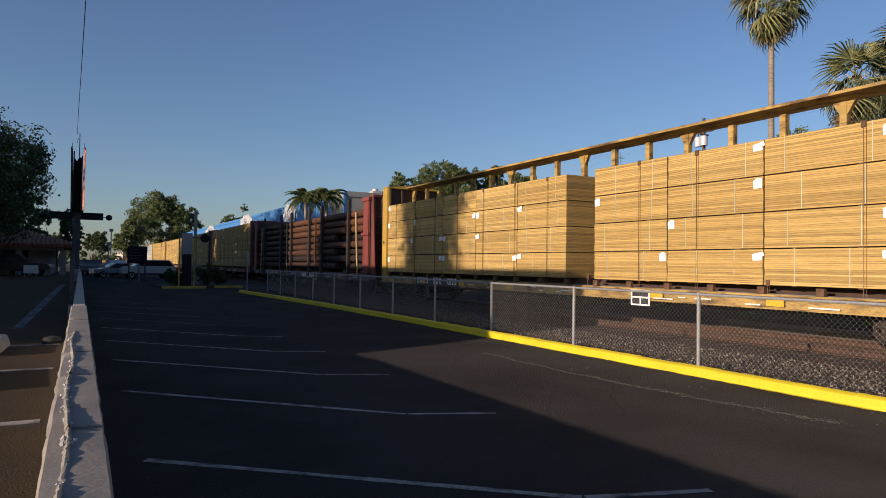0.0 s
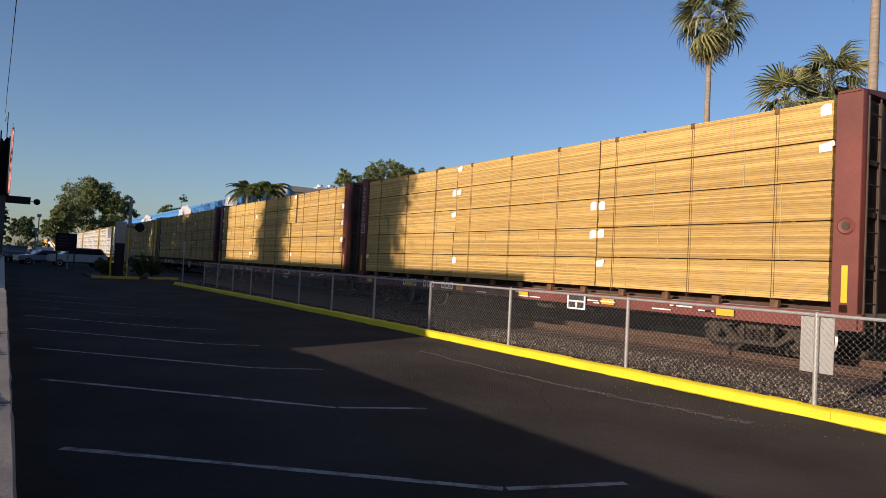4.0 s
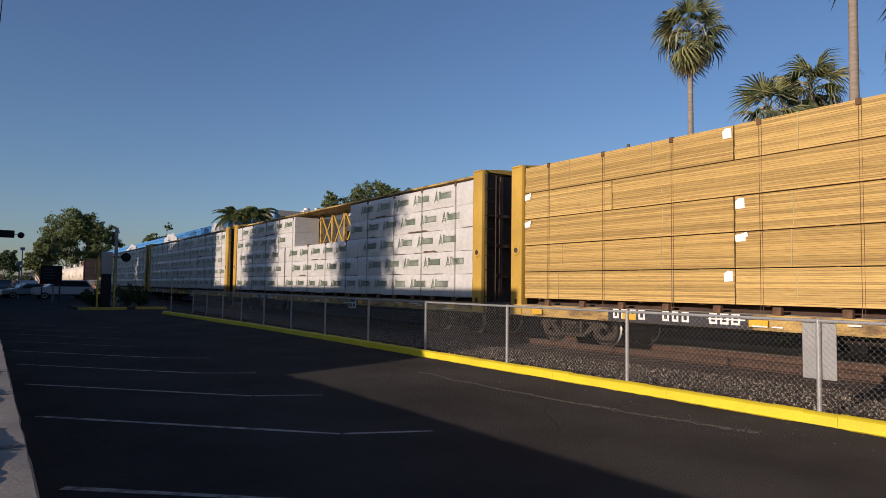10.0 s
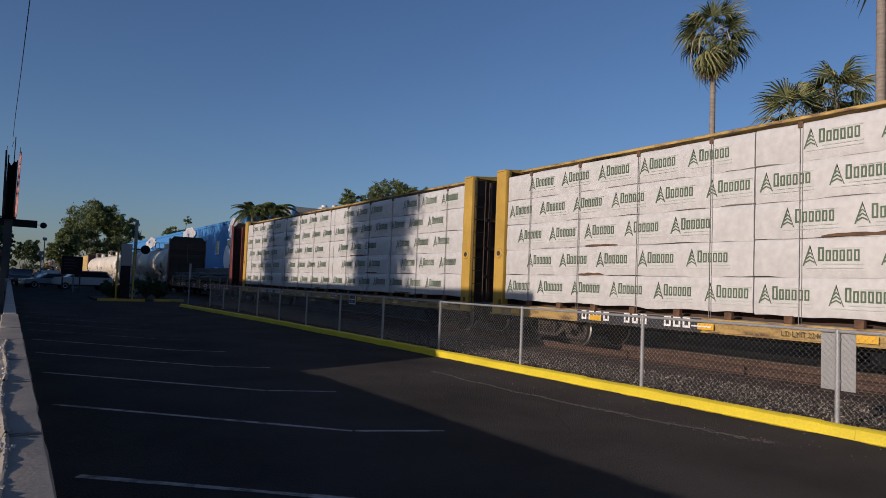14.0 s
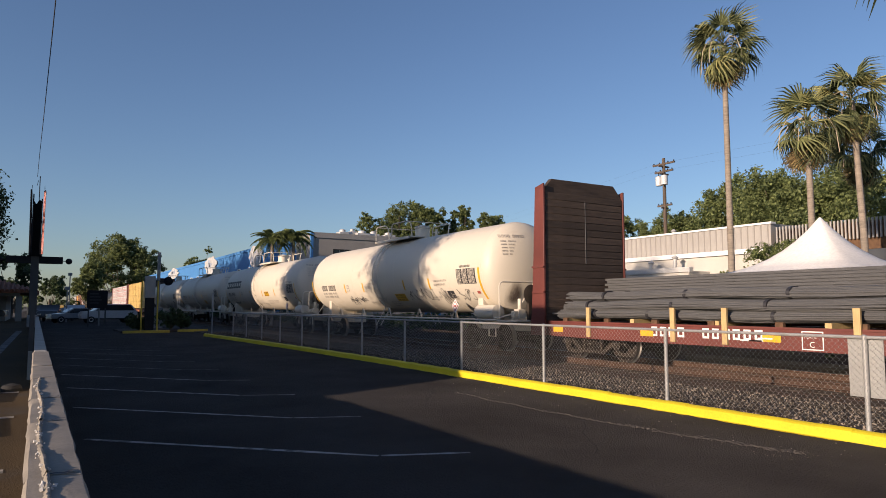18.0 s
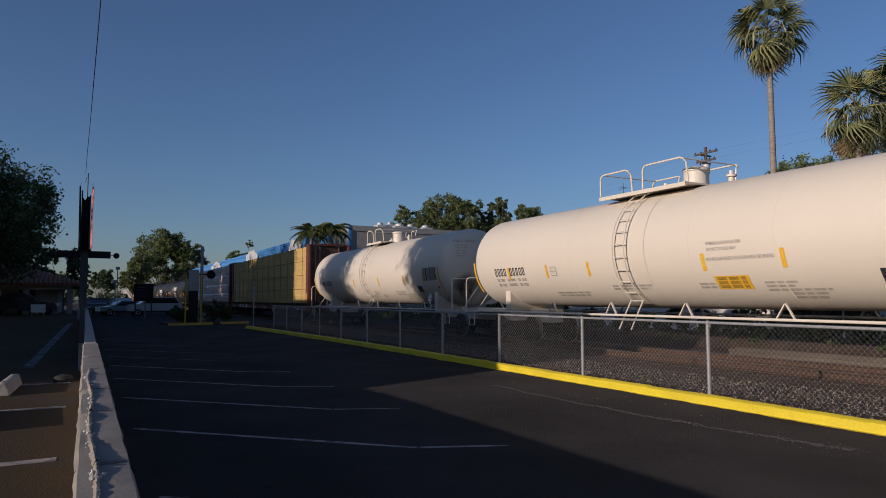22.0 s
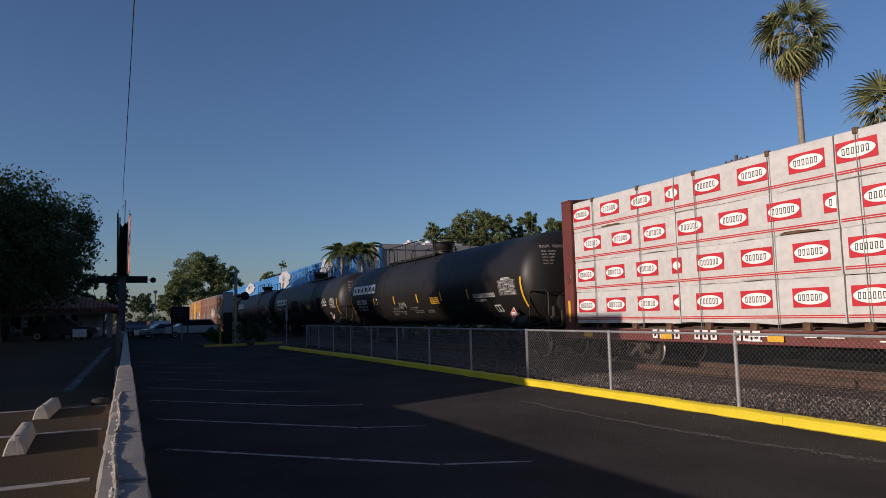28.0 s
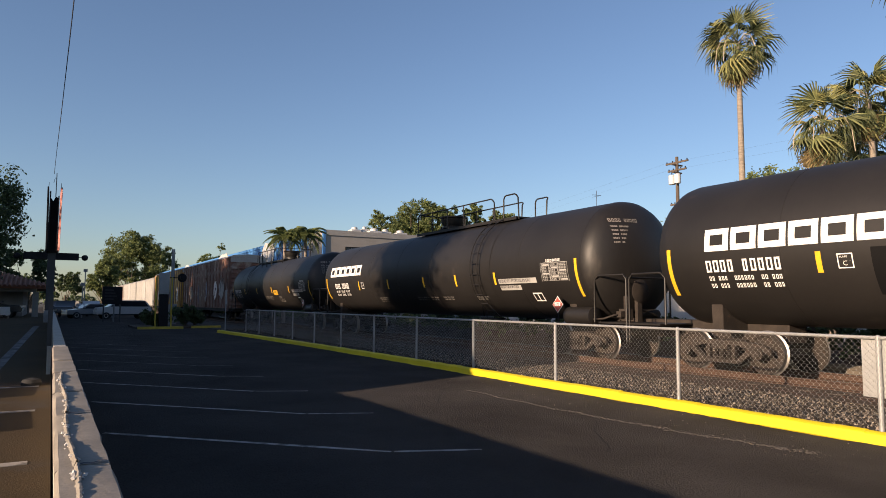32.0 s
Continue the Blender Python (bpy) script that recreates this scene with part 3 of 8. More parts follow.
def stones(name, x0, x1, y0, y1, n, size, z, material, label, seed):
    r = random.Random(seed)
    s = Shape()
    for _ in range(n):
        y = y0 + (y1 - y0) * r.random() ** 1.5
        p, a = Vector((r.uniform(x0, x1), y, z)), size * r.uniform(0.5, 1.25)
        q = Euler((r.uniform(0, 6), r.uniform(0, 6), r.uniform(0, 6))).to_matrix()
        pts = [p + q @ Vector(d) * a * r.uniform(0.7, 1.1) for d in ((1, 0, 0), (-1, 0, 0), (0, 0.8, 0), (0, -0.8, 0), (0, 0, 0.6), (0, 0, -0.6))]
        s.add(pts, [(0, 2, 4), (2, 1, 4), (1, 3, 4), (3, 0, 4), (2, 0, 5), (1, 2, 5), (3, 1, 5), (0, 3, 5)])
    return solid(name, s, material, label, "gravel", kind="stuff")


stones("ballast_stones", 8.62, 11.35, 0, 42, 23000, 0.038, 0.026, M_STONE, "loose grey crushed stones beside the track", 5)
stones("dirt_stones", 11.3, 12.5, 0, 34, 2200, 0.026, 0.037, M_RUST, "loose rusty stones and scale beside the rail", 6)

stones("seam_debris", 6.78, 7.34, 4.2, 10.5, 420, 0.008, 0.002, M_STONE, "loose grit along the broken asphalt seam", 7)
stones("pale_litter", 7.15, 8.25, 2.5, 14.0, 70, 0.009, 0.002, M_CONCRETE, "pale dry leaf bits and chips scattered on the asphalt", 17)
stones("kerb_grit", 8.10, 8.31, 1.0, 26.0, 500, 0.008, 0.002, M_GRAVEL, "fine grit and leaves along the kerb foot", 8)
# added bank that hides the bright ground seen below the cars
solid("track_bank", Shape().prism([(16.6, -0.05), (17.2, 0.42), (18.6, 0.50), (19.6, -0.05)], "y", -10, 170), M_DIRT, "low dark earth bank added to darken the view under the cars", "bank", kind="structure")

# ---- painted stall lines: a slanting stroke and a short straight end
for k in range(-1, 8):
    tail = Vector((4.12 - 0.03 * k, 6.30 + 2.86 * k))
    bend = Vector((3.18, 6.68 + 2.88 * k - (0.06 if k < 0 else 0.0)))
    left = Vector((0.52, 9.36 + 3.02 * k - (0.30 if k < 0 else 0.0)))
    def stroke(p, q, w=0.042):
        d = (q - p).normalized()
        nrm = Vector((-d.y, d.x)) * w
        n = 9
        s = Shape()
        r = random.Random(k * 7 + 1)
        up, lo = [], []
        for i in range(n + 1):
            c = p.lerp(q, i / n)
            wob = 1 + r.uniform(-0.25, 0.15)
            up.append(c + nrm * wob)
            lo.append(c - nrm * wob)
        s.add([(v.x, v.y, 0.004) for v in up] + [(v.x, v.y, 0.004) for v in lo], [(i, n + 1 + i, n + 2 + i, i + 1) for i in range(n)])
        return s
    line = stroke(left, bend)
    t2 = stroke(bend + Vector((0.03, -0.01)), tail, 0.038)
    line.add(t2.v, t2.f)
    # the far lines, from k = 4 on, take the darker white
    solid("stall_line", line, M_PAINT if k < 4 else M_PAINT_FAINT, "worn white painted stall line on dark asphalt", "road marking", "stall lines", kind="structure")
for y, wide in ((5.52, 0.055), (8.14, 0.055), (10.45, 0.05)):
    solid("upper_stall_line", Shape().box(-5.2, -0.21, y - wide, y + wide, 0.50, 0.504), M_PAINT, "worn white painted stall line on the raised lot", "road marking", "upper stall lines", kind="structure")
solid("upper_lane_line", Shape().prism([(-0.95, 13.0), (-0.80, 13.0), (-0.55, 36.0), (-0.78, 36.0)], "z", 0.50, 0.5035), M_PAINT_FAINT, "faded white lane line on the raised lot", "road marking", kind="structure")

# ---- cracked patch seam in the asphalt
r = random.Random(11)
seam = Shape()
for k in range(420):
    d = 6.4 * (k / 420) ** 1.35
    y, full = 4.36 + d, 1 - d / 7.5
    x = 7.24 - 0.218 * d + 0.0229 * d * d + 0.03 * math.sin(y * 5.1) + r.gauss(0, 0.012 + 0.030 * full)
    a, w, h = r.uniform(0.008, 0.034), 0.006 + 0.026 * full * r.random() ** 2, r.uniform(0.001, 0.011)
    seam.prism([(x - w, y - a), (x + w * 0.8, y - a * 0.7), (x + w, y + a * 0.6), (x - w * 0.5, y + a)], "z", -0.005, h)
solid("asphalt_seam", seam, varied("rough_seam_filler", (0.078, 0.070, 0.062), 0.95, var=0.5, scale=8, fine=60, bump=0.8), "rough crumbling seam in the dark asphalt", "pavement crack", kind="structure")

M_CRACK = varied("dark_crack", (0.010, 0.010, 0.010), 0.95, var=0.3, scale=8, fine=60, bump=0)
for k, (x, y, ang, ln, w) in enumerate(((4.6, 11.9, 74, 3.6, 0.010), (5.2, 9.3, 60, 2.6, 0.006), (7.3, 6.2, 100, 3.4, 0.007), (4.9, 5.4, 18, 2.8, 0.006), (6.2, 13.2, 8, 2.0, 0.012), (2.0, 7.3, 40, 2.4, 0.006), (3.2, 14.6, 70, 4.0, 0.010))):
    r, up, lo = random.Random(60 + k), [], []
    n, a = int(ln / 0.09), radians(ang)
    p = Vector((x, y))
    for i in range(n + 1):
        a += r.gauss(0, 0.10)
        p = p + Vector((math.cos(a), math.sin(a))) * 0.09
        q = Vector((-math.sin(a), math.cos(a))) * w * r.uniform(0.3, 1.4) * math.sin(math.pi * (0.06 + 0.9 * i / n))
        up.append((p.x + q.x, p.y + q.y, 0.0035))
        lo.append((p.x - q.x, p.y - q.y, 0.0035))
    solid("asphalt_crack", Shape().add(up + lo, [(i, n + 1 + i, n + 2 + i, i + 1) for i in range(n)]), M_CRACK, "thin dark wandering crack in the asphalt", "pavement crack", "asphalt cracks", kind="structure")

# ---- yellow kerb, bending away at its far end
kerb = thing("kerb", "bright yellow painted concrete kerb along the fence", "kerb", kind="structure")
def kerb_x(y):
    return 8.30 - 0.58 * max(0.0, (y - 17) / 20.5) ** 1.8
r = random.Random(4)
y = -8.0
while y < 37.6:
    y1 = min(y + 2.4, 37.7)
    s = Shape()
    n = 6
    for i in range(n):
        ya, yb = y + 0.002 + (y1 - y - 0.004) * i / n, y + 0.002 + (y1 - y - 0.004) * (i + 1) / n
        ha = 0.150 + r.uniform(-0.006, 0.006)
        s.add([(kerb_x(ya) + dx, ya, z) for dx, z in ((0, -0.1), (0.022, ha - 0.032), (0.050, ha - 0.010), (0.115, ha), (0.30, -0.1))] +
              [(kerb_x(yb) + dx, yb, z) for dx, z in ((0, -0.1), (0.022, ha - 0.032), (0.050, ha - 0.010), (0.115, ha), (0.30, -0.1))],
              [(j, j + 5, j + 6, j + 1) for j in range(4)] + [(0, 1, 2, 3, 4), (9, 8, 7, 6, 5)])
    block = part("kerb_block", s, M_YELLOW_KERB, kerb)
    m, edge, w = int((y1 - y) / 0.05), [], 0.02
    for i in range(m + 1):
        yy = y + (y1 - y) * i / m
        w = min(0.075, max(0.006, w + r.uniform(-0.022, 0.022)))
        edge.append((kerb_x(yy), yy, w))
    part("paint_overspill", Shape().add([(x + 0.006, yy, 0.0045) for x, yy, w in edge] + [(x - w, yy, 0.0045) for x, yy, w in edge], [(i, i + 1, m + 2 + i, m + 1 + i) for i in range(m)]), M_YELLOW_KERB, block, "ragged yellow paint on the asphalt")
    y = y1

# ---- chain-link fence
fence = thing("fence", "galvanised chain-link fence on steel posts behind the kerb", "fence", kind="structure")
def fence_x(y):
    return 8.66 + 0.045 * max(0.0, y - 13) ** 1.0 * (0.6 if y > 13 else 0)
posts = [4.37 + 3.05 * k for k in range(-4, 12)]
post_me = Shape().cyl((0, 0, -0.1), (0, 0, 1.235), 0.030, 12).lathe([(1.235, 0.034), (1.25, 0.034), (1.268, 0.018)], 10, axis="z").mesh("fence_post")
for y in posts:
    part("fence_post", post_me, M_GALV, fence, loc=(fence_x(y), y, 0))
for y0, y1 in zip(posts, posts[1:]):
    xa, xb = fence_x(y0), fence_x(y1)
    part("top_rail", Shape().cyl((xa, y0, 1.235), (xb, y1, 1.235), 0.021, 8, caps=False), M_GALV, fence)
    s, step, zb, zt = Shape(), 0.079, 0.155, 1.262
    hgt, ln = zt - zb, y1 - y0
    if -5 < y0 < 21:
        # near lengths: upright wires bent to and fro, hooked into their neighbours at short knuckles
        cols, rows = round(ln / step * 2), round(hgt / step * 2)
        cw, rh = ln / cols, hgt / rows
        for k in range(cols + 1):
            way = []
            for i in range(rows + 1):
                odd = (i + k) % 2
                side = 0.53 if odd else -0.53
                u = min(ln, max(0.0, (k + side) * cw))
                z = zb + rh * i
                for dz, dx in ((-0.16, 0.0030), (0.16, -0.0030)):
                    way.append(Vector((xa + (xb - xa) * u / ln - 0.034 + (dx if odd else -dx), y0 + u, min(zt, max(zb, z + dz * rh)))))
            s.pipe(way, 0.0020)
        tagged(part("chain_link_mesh", s, M_WIRE, fence), kind="stuff")
        continue
    for sign in (1, -1):
        off = 0.0055 * sign
        n0 = int(-hgt / step) - 1
        for k in range(n0, int(ln / step) + 2):
            a, b = k * step, k * step + hgt
            t0, t1 = max(0.0, -a / hgt), min(1.0, (ln - a) / hgt)
            if t1 - t0 < 0.02:
                continue
            def at(t):
                u = a + t * hgt
                u = u if sign > 0 else ln - u
                return (xa + (xb - xa) * u / ln - 0.034 + off, y0 + u, zb + t * hgt)
            s.cyl(at(t0), at(t1), 0.0018, 4, caps=False)
    tagged(part("chain_link_mesh", s, M_WIRE, fence), kind="stuff")

plate = thing("fence_sign", "plain grey metal sign plate fixed to the back of the fence", "sign", pose(8.70, 4.39, 0.0))
part("plate", Shape().box(0.0, 0.012, -0.215, 0.205, 0.50, 1.255), M_CAB_GREY, plate, bevel=0.003)
for z in (0.62, 1.13):
    part("clamp", Shape().box(-0.05, 0.016, -0.05, -0.01, z - 0.02, z + 0.02), M_GALV, plate)

marker = thing("marker_post", "slim pale roadside marker post by the fence end", "post", pose(8.35, 38.6, 0))
part("post", Shape().box(-0.03, 0.03, -0.015, 0.015, -0.1, 2.35), M_POST_GREY, marker)
part("reflector", Shape().box(-0.055, 0.055, -0.022, -0.016, 1.55, 2.33), M_CAB_GREY, marker, "white reflective strip")

# ---- the low wall, its cap broken into lengths, paint flaking along the middle
wall = thing("wall_low", "low block wall with a peeling painted cap", "wall", kind="structure")
part("wall_body", Shape().box(-0.055, 0.085, -10, 46, -0.2, 0.985), M_CONCRETE, wall)
joints = [-10, -6.1, -3.5, -1.2, 0.1, 1.38, 2.69, 3.98, 4.99, 6.4, 7.7, 9.0, 10.08]
r = random.Random(8)
for a, b in zip(joints, joints[1:]):
    s = Shape()
    n = max(3, int((b - a) / 0.16))
    xs = (-0.078, -0.066, -0.02, 0.03, 0.094, 0.102)
    rows = []
    for i in range(n + 1):
        y = a + 0.007 + (b - a - 0.014) * i / n
        rows.append([(x + r.uniform(-0.003, 0.003) + (r.uniform(-0.003, 0.002) if j in (0, 5) else 0), y, z + r.uniform(-0.003, 0.003)) for j, (x, z) in enumerate(zip(xs, (1.024, 1.038, 1.040, 1.040, 1.038, 1.024)))])
    pts = [p for row in rows for p in row] + [(xs[0], rows[0][0][1], 0.98), (xs[-1], rows[0][0][1], 0.98), (xs[0], rows[-1][0][1], 0.98), (xs[-1], rows[-1][0][1], 0.98)]
    m6 = len(xs)
    faces = [(i * m6 + j, (i + 1) * m6 + j, (i + 1) * m6 + j + 1, i * m6 + j + 1) for i in range(n) for j in range(m6 - 1)]
    q = len(pts) - 4
    faces += [tuple([q] + [j for j in range(m6)] + [q + 1]), tuple([q + 3] + [n * m6 + j for j in reversed(range(m6))] + [q + 2])]
    faces += [tuple([q, q + 2] + [i * m6 for i in range(n, -1, -1)]), tuple([q + 1] + [i * m6 + 5 for i in range(n + 1)] + [q + 3])]
    cap = part("wall_cap", s.add(pts, faces), M_WALL_TOP, wall)
    if b > 0 and a < 8:
        # a torn ridge of lifted paint along the cap, which throws its own ragged shade, and loose flakes
        fin, m2 = Shape(), int((b - a) / 0.018)
        if b < 7:
            pts, wave = [], r.uniform(0, 6)
            for i in range(m2 + 1):
                y0 = a + (b - a) * i / m2
                x0 = -0.018 + 0.009 * math.sin(y0 * 3.1) + r.uniform(-0.003, 0.003)
                h0 = max(0.001, 0.0105 + 0.0045 * math.sin(y0 * 6.3 + wave) + 0.002 * math.sin(y0 * 17.0) + r.uniform(-0.003, 0.003) + 0.006 * (1 - (y0 - a) / (b - a)) ** 3)
                pts += [(x0 - 0.014, y0, 1.037), (x0 - 0.003, y0, 1.040 + h0), (x0 + 0.004 + r.uniform(-0.003, 0.003), y0, 1.040 + h0 * 0.9), (x0 + 0.008, y0, 1.037)]
            fin.add(pts, [(4 * i + j, 4 * i + j + 1, 4 * i + j + 5, 4 * i + j + 4) for i in range(m2) for j in range(3)])
            tagged(part("lifted_paint", fin, M_WALL_TOP, cap, "torn ridge of lifted paint"), kind="stuff")
            fl = Shape()
            for _ in range(int((b - a) * 34)):
                y, d = a + (b - a) * (r.randrange(5) + r.gauss(0.5, 0.16)) / 5, 0.003 + 0.008 * r.random() ** 2
                x = -0.024 + 0.010 * math.sin(y * 3.1) + r.gauss(0, 0.010)
                q = Euler((r.uniform(-0.5, 0.5), r.uniform(-0.5, 0.5), r.uniform(0, 6))).to_matrix()
                v = [Vector((x, y, 1.044)) + q @ Vector(e) * d * r.uniform(0.7, 1.3) for e in ((1, 0, 0), (-1, 0, 0), (0, 1.1, 0), (0, -1.1, 0), (0, 0, 1.1), (0, 0, -0.6))]
                fl.add(v, [(0, 2, 4), (2, 1, 4), (1, 3, 4), (3, 0, 4), (2, 0, 5), (1, 2, 5), (3, 1, 5), (0, 3, 5)])
            tagged(part("paint_flakes", fl, M_FLAKE, cap, "curled flakes of white paint"), kind="stuff")
    if b < 9:
        cr, pp = Shape(), []
        for i in range(8):
            pp.append((-0.02 + 0.108 * i / 7, b + r.uniform(-0.02, 0.02) + 0.03 * i / 7))
        cr.add([(x, y - 0.007 - r.uniform(0, 0.006), 1.0462) for x, y in pp] + [(x, y + 0.007 + r.uniform(0, 0.006), 1.0462) for x, y in pp], [(i, 8 + i, 9 + i, i + 1) for i in range(7)])
        part("crack", cr, M_TAR, cap, "dark open crack across the cap")
part("wall_cap", Shape().box(-0.065, 0.088, 10.10, 46, 0.98, 1.02), M_CONCRETE, wall, "bare shaded length of wall cap", bevel=0.008)
part("end_post", Shape().box(-0.16, -0.08, 14.6, 14.70, 0.4, 1.75), M_PYLON_POST, wall, "dark post against the wall")
part("end_block", Shape().box(-0.14, -0.08, 12.1, 12.2, 0.4, 0.93), M_POST_GREY, wall, "pale block against the wall")
# wheel stops on the raised lot
for k, (x, y) in enumerate(((-0.88, 7.48), (-0.88, 9.95))):
    ws = thing("wheel_stop", "pale concrete wheel stop on the raised lot", "wheel stop", pose(x, y, 0.50, 0, 0, 90 + 2 - 4 * k), "wheel stops")
    part("block", Shape().prism([(-0.09, 0), (0.09, 0), (0.075, 0.06), (0.045, 0.145), (-0.045, 0.145), (-0.075, 0.06)], "x", -0.6, 0.6), M_CONCRETE, ws, bevel=0.01)
    for dx in (-0.4, 0.4):
        part("pin", Shape().cyl((dx, 0, 0.14), (dx, 0, 0.152), 0.016, 8), M_RUST, ws)
solid("drain_stone", Shape().lathe([(0, 0.12), (0.04, 0.125), (0.08, 0.10), (0.10, 0.03)], 12, axis="z"), M_RUBBER, "dark rounded rubber bump against the wall", "bumper", m=pose(-0.30, 10.62, 0.50))

# ---------------------------------------------------------------- the train
SPEED = 12.2                       # metres a second towards -y
moving, wheels = [], []            # (car, y at the start), (wheelset, height, y at the start)
SHARED = {}


def shared(key, make):
    if key not in SHARED:
        SHARED[key] = make()
    return SHARED[key]


def wheel_mesh():
    s = Shape()
    for sx in (-1, 1):
        s.lathe([(sx * 0.685, 0.30), (sx * 0.69, 0.455), (sx * 0.705, 0.47), (sx * 0.72, 0.43), (sx * 0.815, 0.42), (sx * 0.82, 0.36), (sx * 0.78, 0.33), (sx * 0.765, 0.15), (sx * 0.83, 0.13), (sx * 0.83, 0.02)], 28, axis="x")
    s.cyl((-0.95, 0, 0), (0.95, 0, 0), 0.075, 12)
    me = s.mesh("wheelset")
    me.materials.append(M_UNDER)
    me.materials.append(M_TREAD)
    for p in me.polygons:
        if min(math.hypot(me.vertices[i].co.y, me.vertices[i].co.z) for i in p.vertices) > 0.415:
            p.material_index = 1
    return me


def frame_mesh():
    """Two cast side frames with open windows, coil springs, bearing caps, and the bolster between them."""
    s = Shape()
    for sx in (-1, 1):
        lo, hi = sorted((sx * 0.93, sx * 1.05))
        s.prism([(-1.16, 0.50), (-0.98, 0.60), (-0.45, 0.67), (0.45, 0.67), (0.98, 0.60), (1.16, 0.50), (1.16, 0.38), (1.02, 0.46), (0.66, 0.49), (0.42, 0.56), (-0.42, 0.56), (-0.66, 0.49), (-1.02, 0.46), (-1.16, 0.38)], "x", lo, hi)
        s.prism([(-0.74, 0.50), (-0.74, 0.40), (-0.40, 0.17), (0.40, 0.17), (0.74, 0.40), (0.74, 0.50), (0.62, 0.48), (0.36, 0.26), (-0.36, 0.26), (-0.62, 0.48)], "x", lo, hi)
        for y in (-0.31, 0.31):
            s.box(lo, hi, y - 0.045, y + 0.045, 0.24, 0.58)
        for y in (-0.17, 0.0, 0.17):
            for k in range(5):
                s.cyl((sx * 0.99, y, 0.262 + 0.042 * k), (sx * 0.99, y, 0.290 + 0.042 * k), 0.072, 8)
        s.box(min(sx * 0.80, sx * 1.09), max(sx * 0.80, sx * 1.09), -0.20, 0.20, 0.475, 0.57)
        for y in (-0.88, 0.88):
            s.cyl((sx * 0.90, y, 0.42), (sx * 1.10, y, 0.42), 0.135, 12).cyl((sx * 1.10, y, 0.42), (sx * 1.13, y, 0.42), 0.085, 10)
            s.box(lo, hi, y - 0.17, y + 0.17, 0.44, 0.56)
    s.box(-1.0, 1.0, -0.18, 0.18, 0.46, 0.66)
    for y in (-0.45, 0.45):
        s.box(-0.92, 0.92, y - 0.05, y + 0.05, 0.28, 0.36)
    return s.mesh("side_frame", 0.010)


def truck(car, y0, y):
    """A four-wheel bogie at y along the car, whose middle starts at y0."""
    tr = part("bogie", shared("frame", frame_mesh), M_UNDER, car, "grimy cast side frames with coil springs", loc=(0, y, 0))
    for dy in (-0.88, 0.88):
        ws = part("wheelset", shared("wheel", wheel_mesh), M_UNDER, tr, loc=(0, dy, 0.42))
        wheels.append((ws, dy, y0 + y + dy))


def coupler(car, y, s):
    sh = Shape().box(-0.09, 0.09, min(y - s * 0.35, y + s * 0.30), max(y - s * 0.35, y + s * 0.30), 0.72, 0.92)
    sh.prism([(-0.16, y + s * 0.25), (0.16, y + s * 0.25), (0.17, y + s * 0.52), (0.02, y + s * 0.60), (-0.13, y + s * 0.45)], "z", 0.70, 0.96)
    part("coupler", sh, M_UNDER, car, bevel=0.015)
    part("air_hose", Shape().tube([(0.22, y + s * 0.1, 0.8), (0.24, y + s * 0.3, 0.55), (0.16, y + s * 0.5, 0.42), (0.05, y + s * 0.58, 0.48)], 0.022), M_RUBBER, car)


def start_car(name, label, u0, u1, inset=2.6):
    mid, half = (u0 + u1) / 2, (u1 - u0) / 2
    car = thing(name, label, "freight car", pose(TRACK_X, mid, RAIL_Z), "cars of the freight train")
    moving.append((car, mid))
    for s in (-1, 1):
        truck(car, mid, s * (half - inset))
        coupler(car, s * (half + 0.12), s)
    return car, half, mid


def marks(car, rects, x, material, name="stencil", label=""):
    """Flat painted marks on a side wall at x: (y0, y1, z0, z1) each."""
    s = Shape()
    for y0, y1, z0, z1 in rects:
        s.add([(x, y0, z0), (x, y1, z0), (x, y1, z1), (x, y0, z1)], [(0, 1, 2, 3)])
    return tagged(part(name, s, material, car, label), kind="stuff" if len(rects) > 1 else "")


def letters_on(car, text, size, x, y, z, material, squeeze=1.0, label="", radius=0.0, zc=0.0):
    """Words on the side that faces -x, reading towards -y; on a tank they follow its round."""
    me = lettering(text, size, squeeze)
    for v in me.vertices:
        px, py = v.co.x, v.co.y
        if radius:
            a = (z + py - zc) / radius
            v.co = (-radius * math.cos(a), y - px, zc + radius * math.sin(a))
        else:
            v.co = (x, y - px, z + py)
    return tagged(part("lettering", me, material, car, label or f'painted words "{text}"'), kind="stuff")


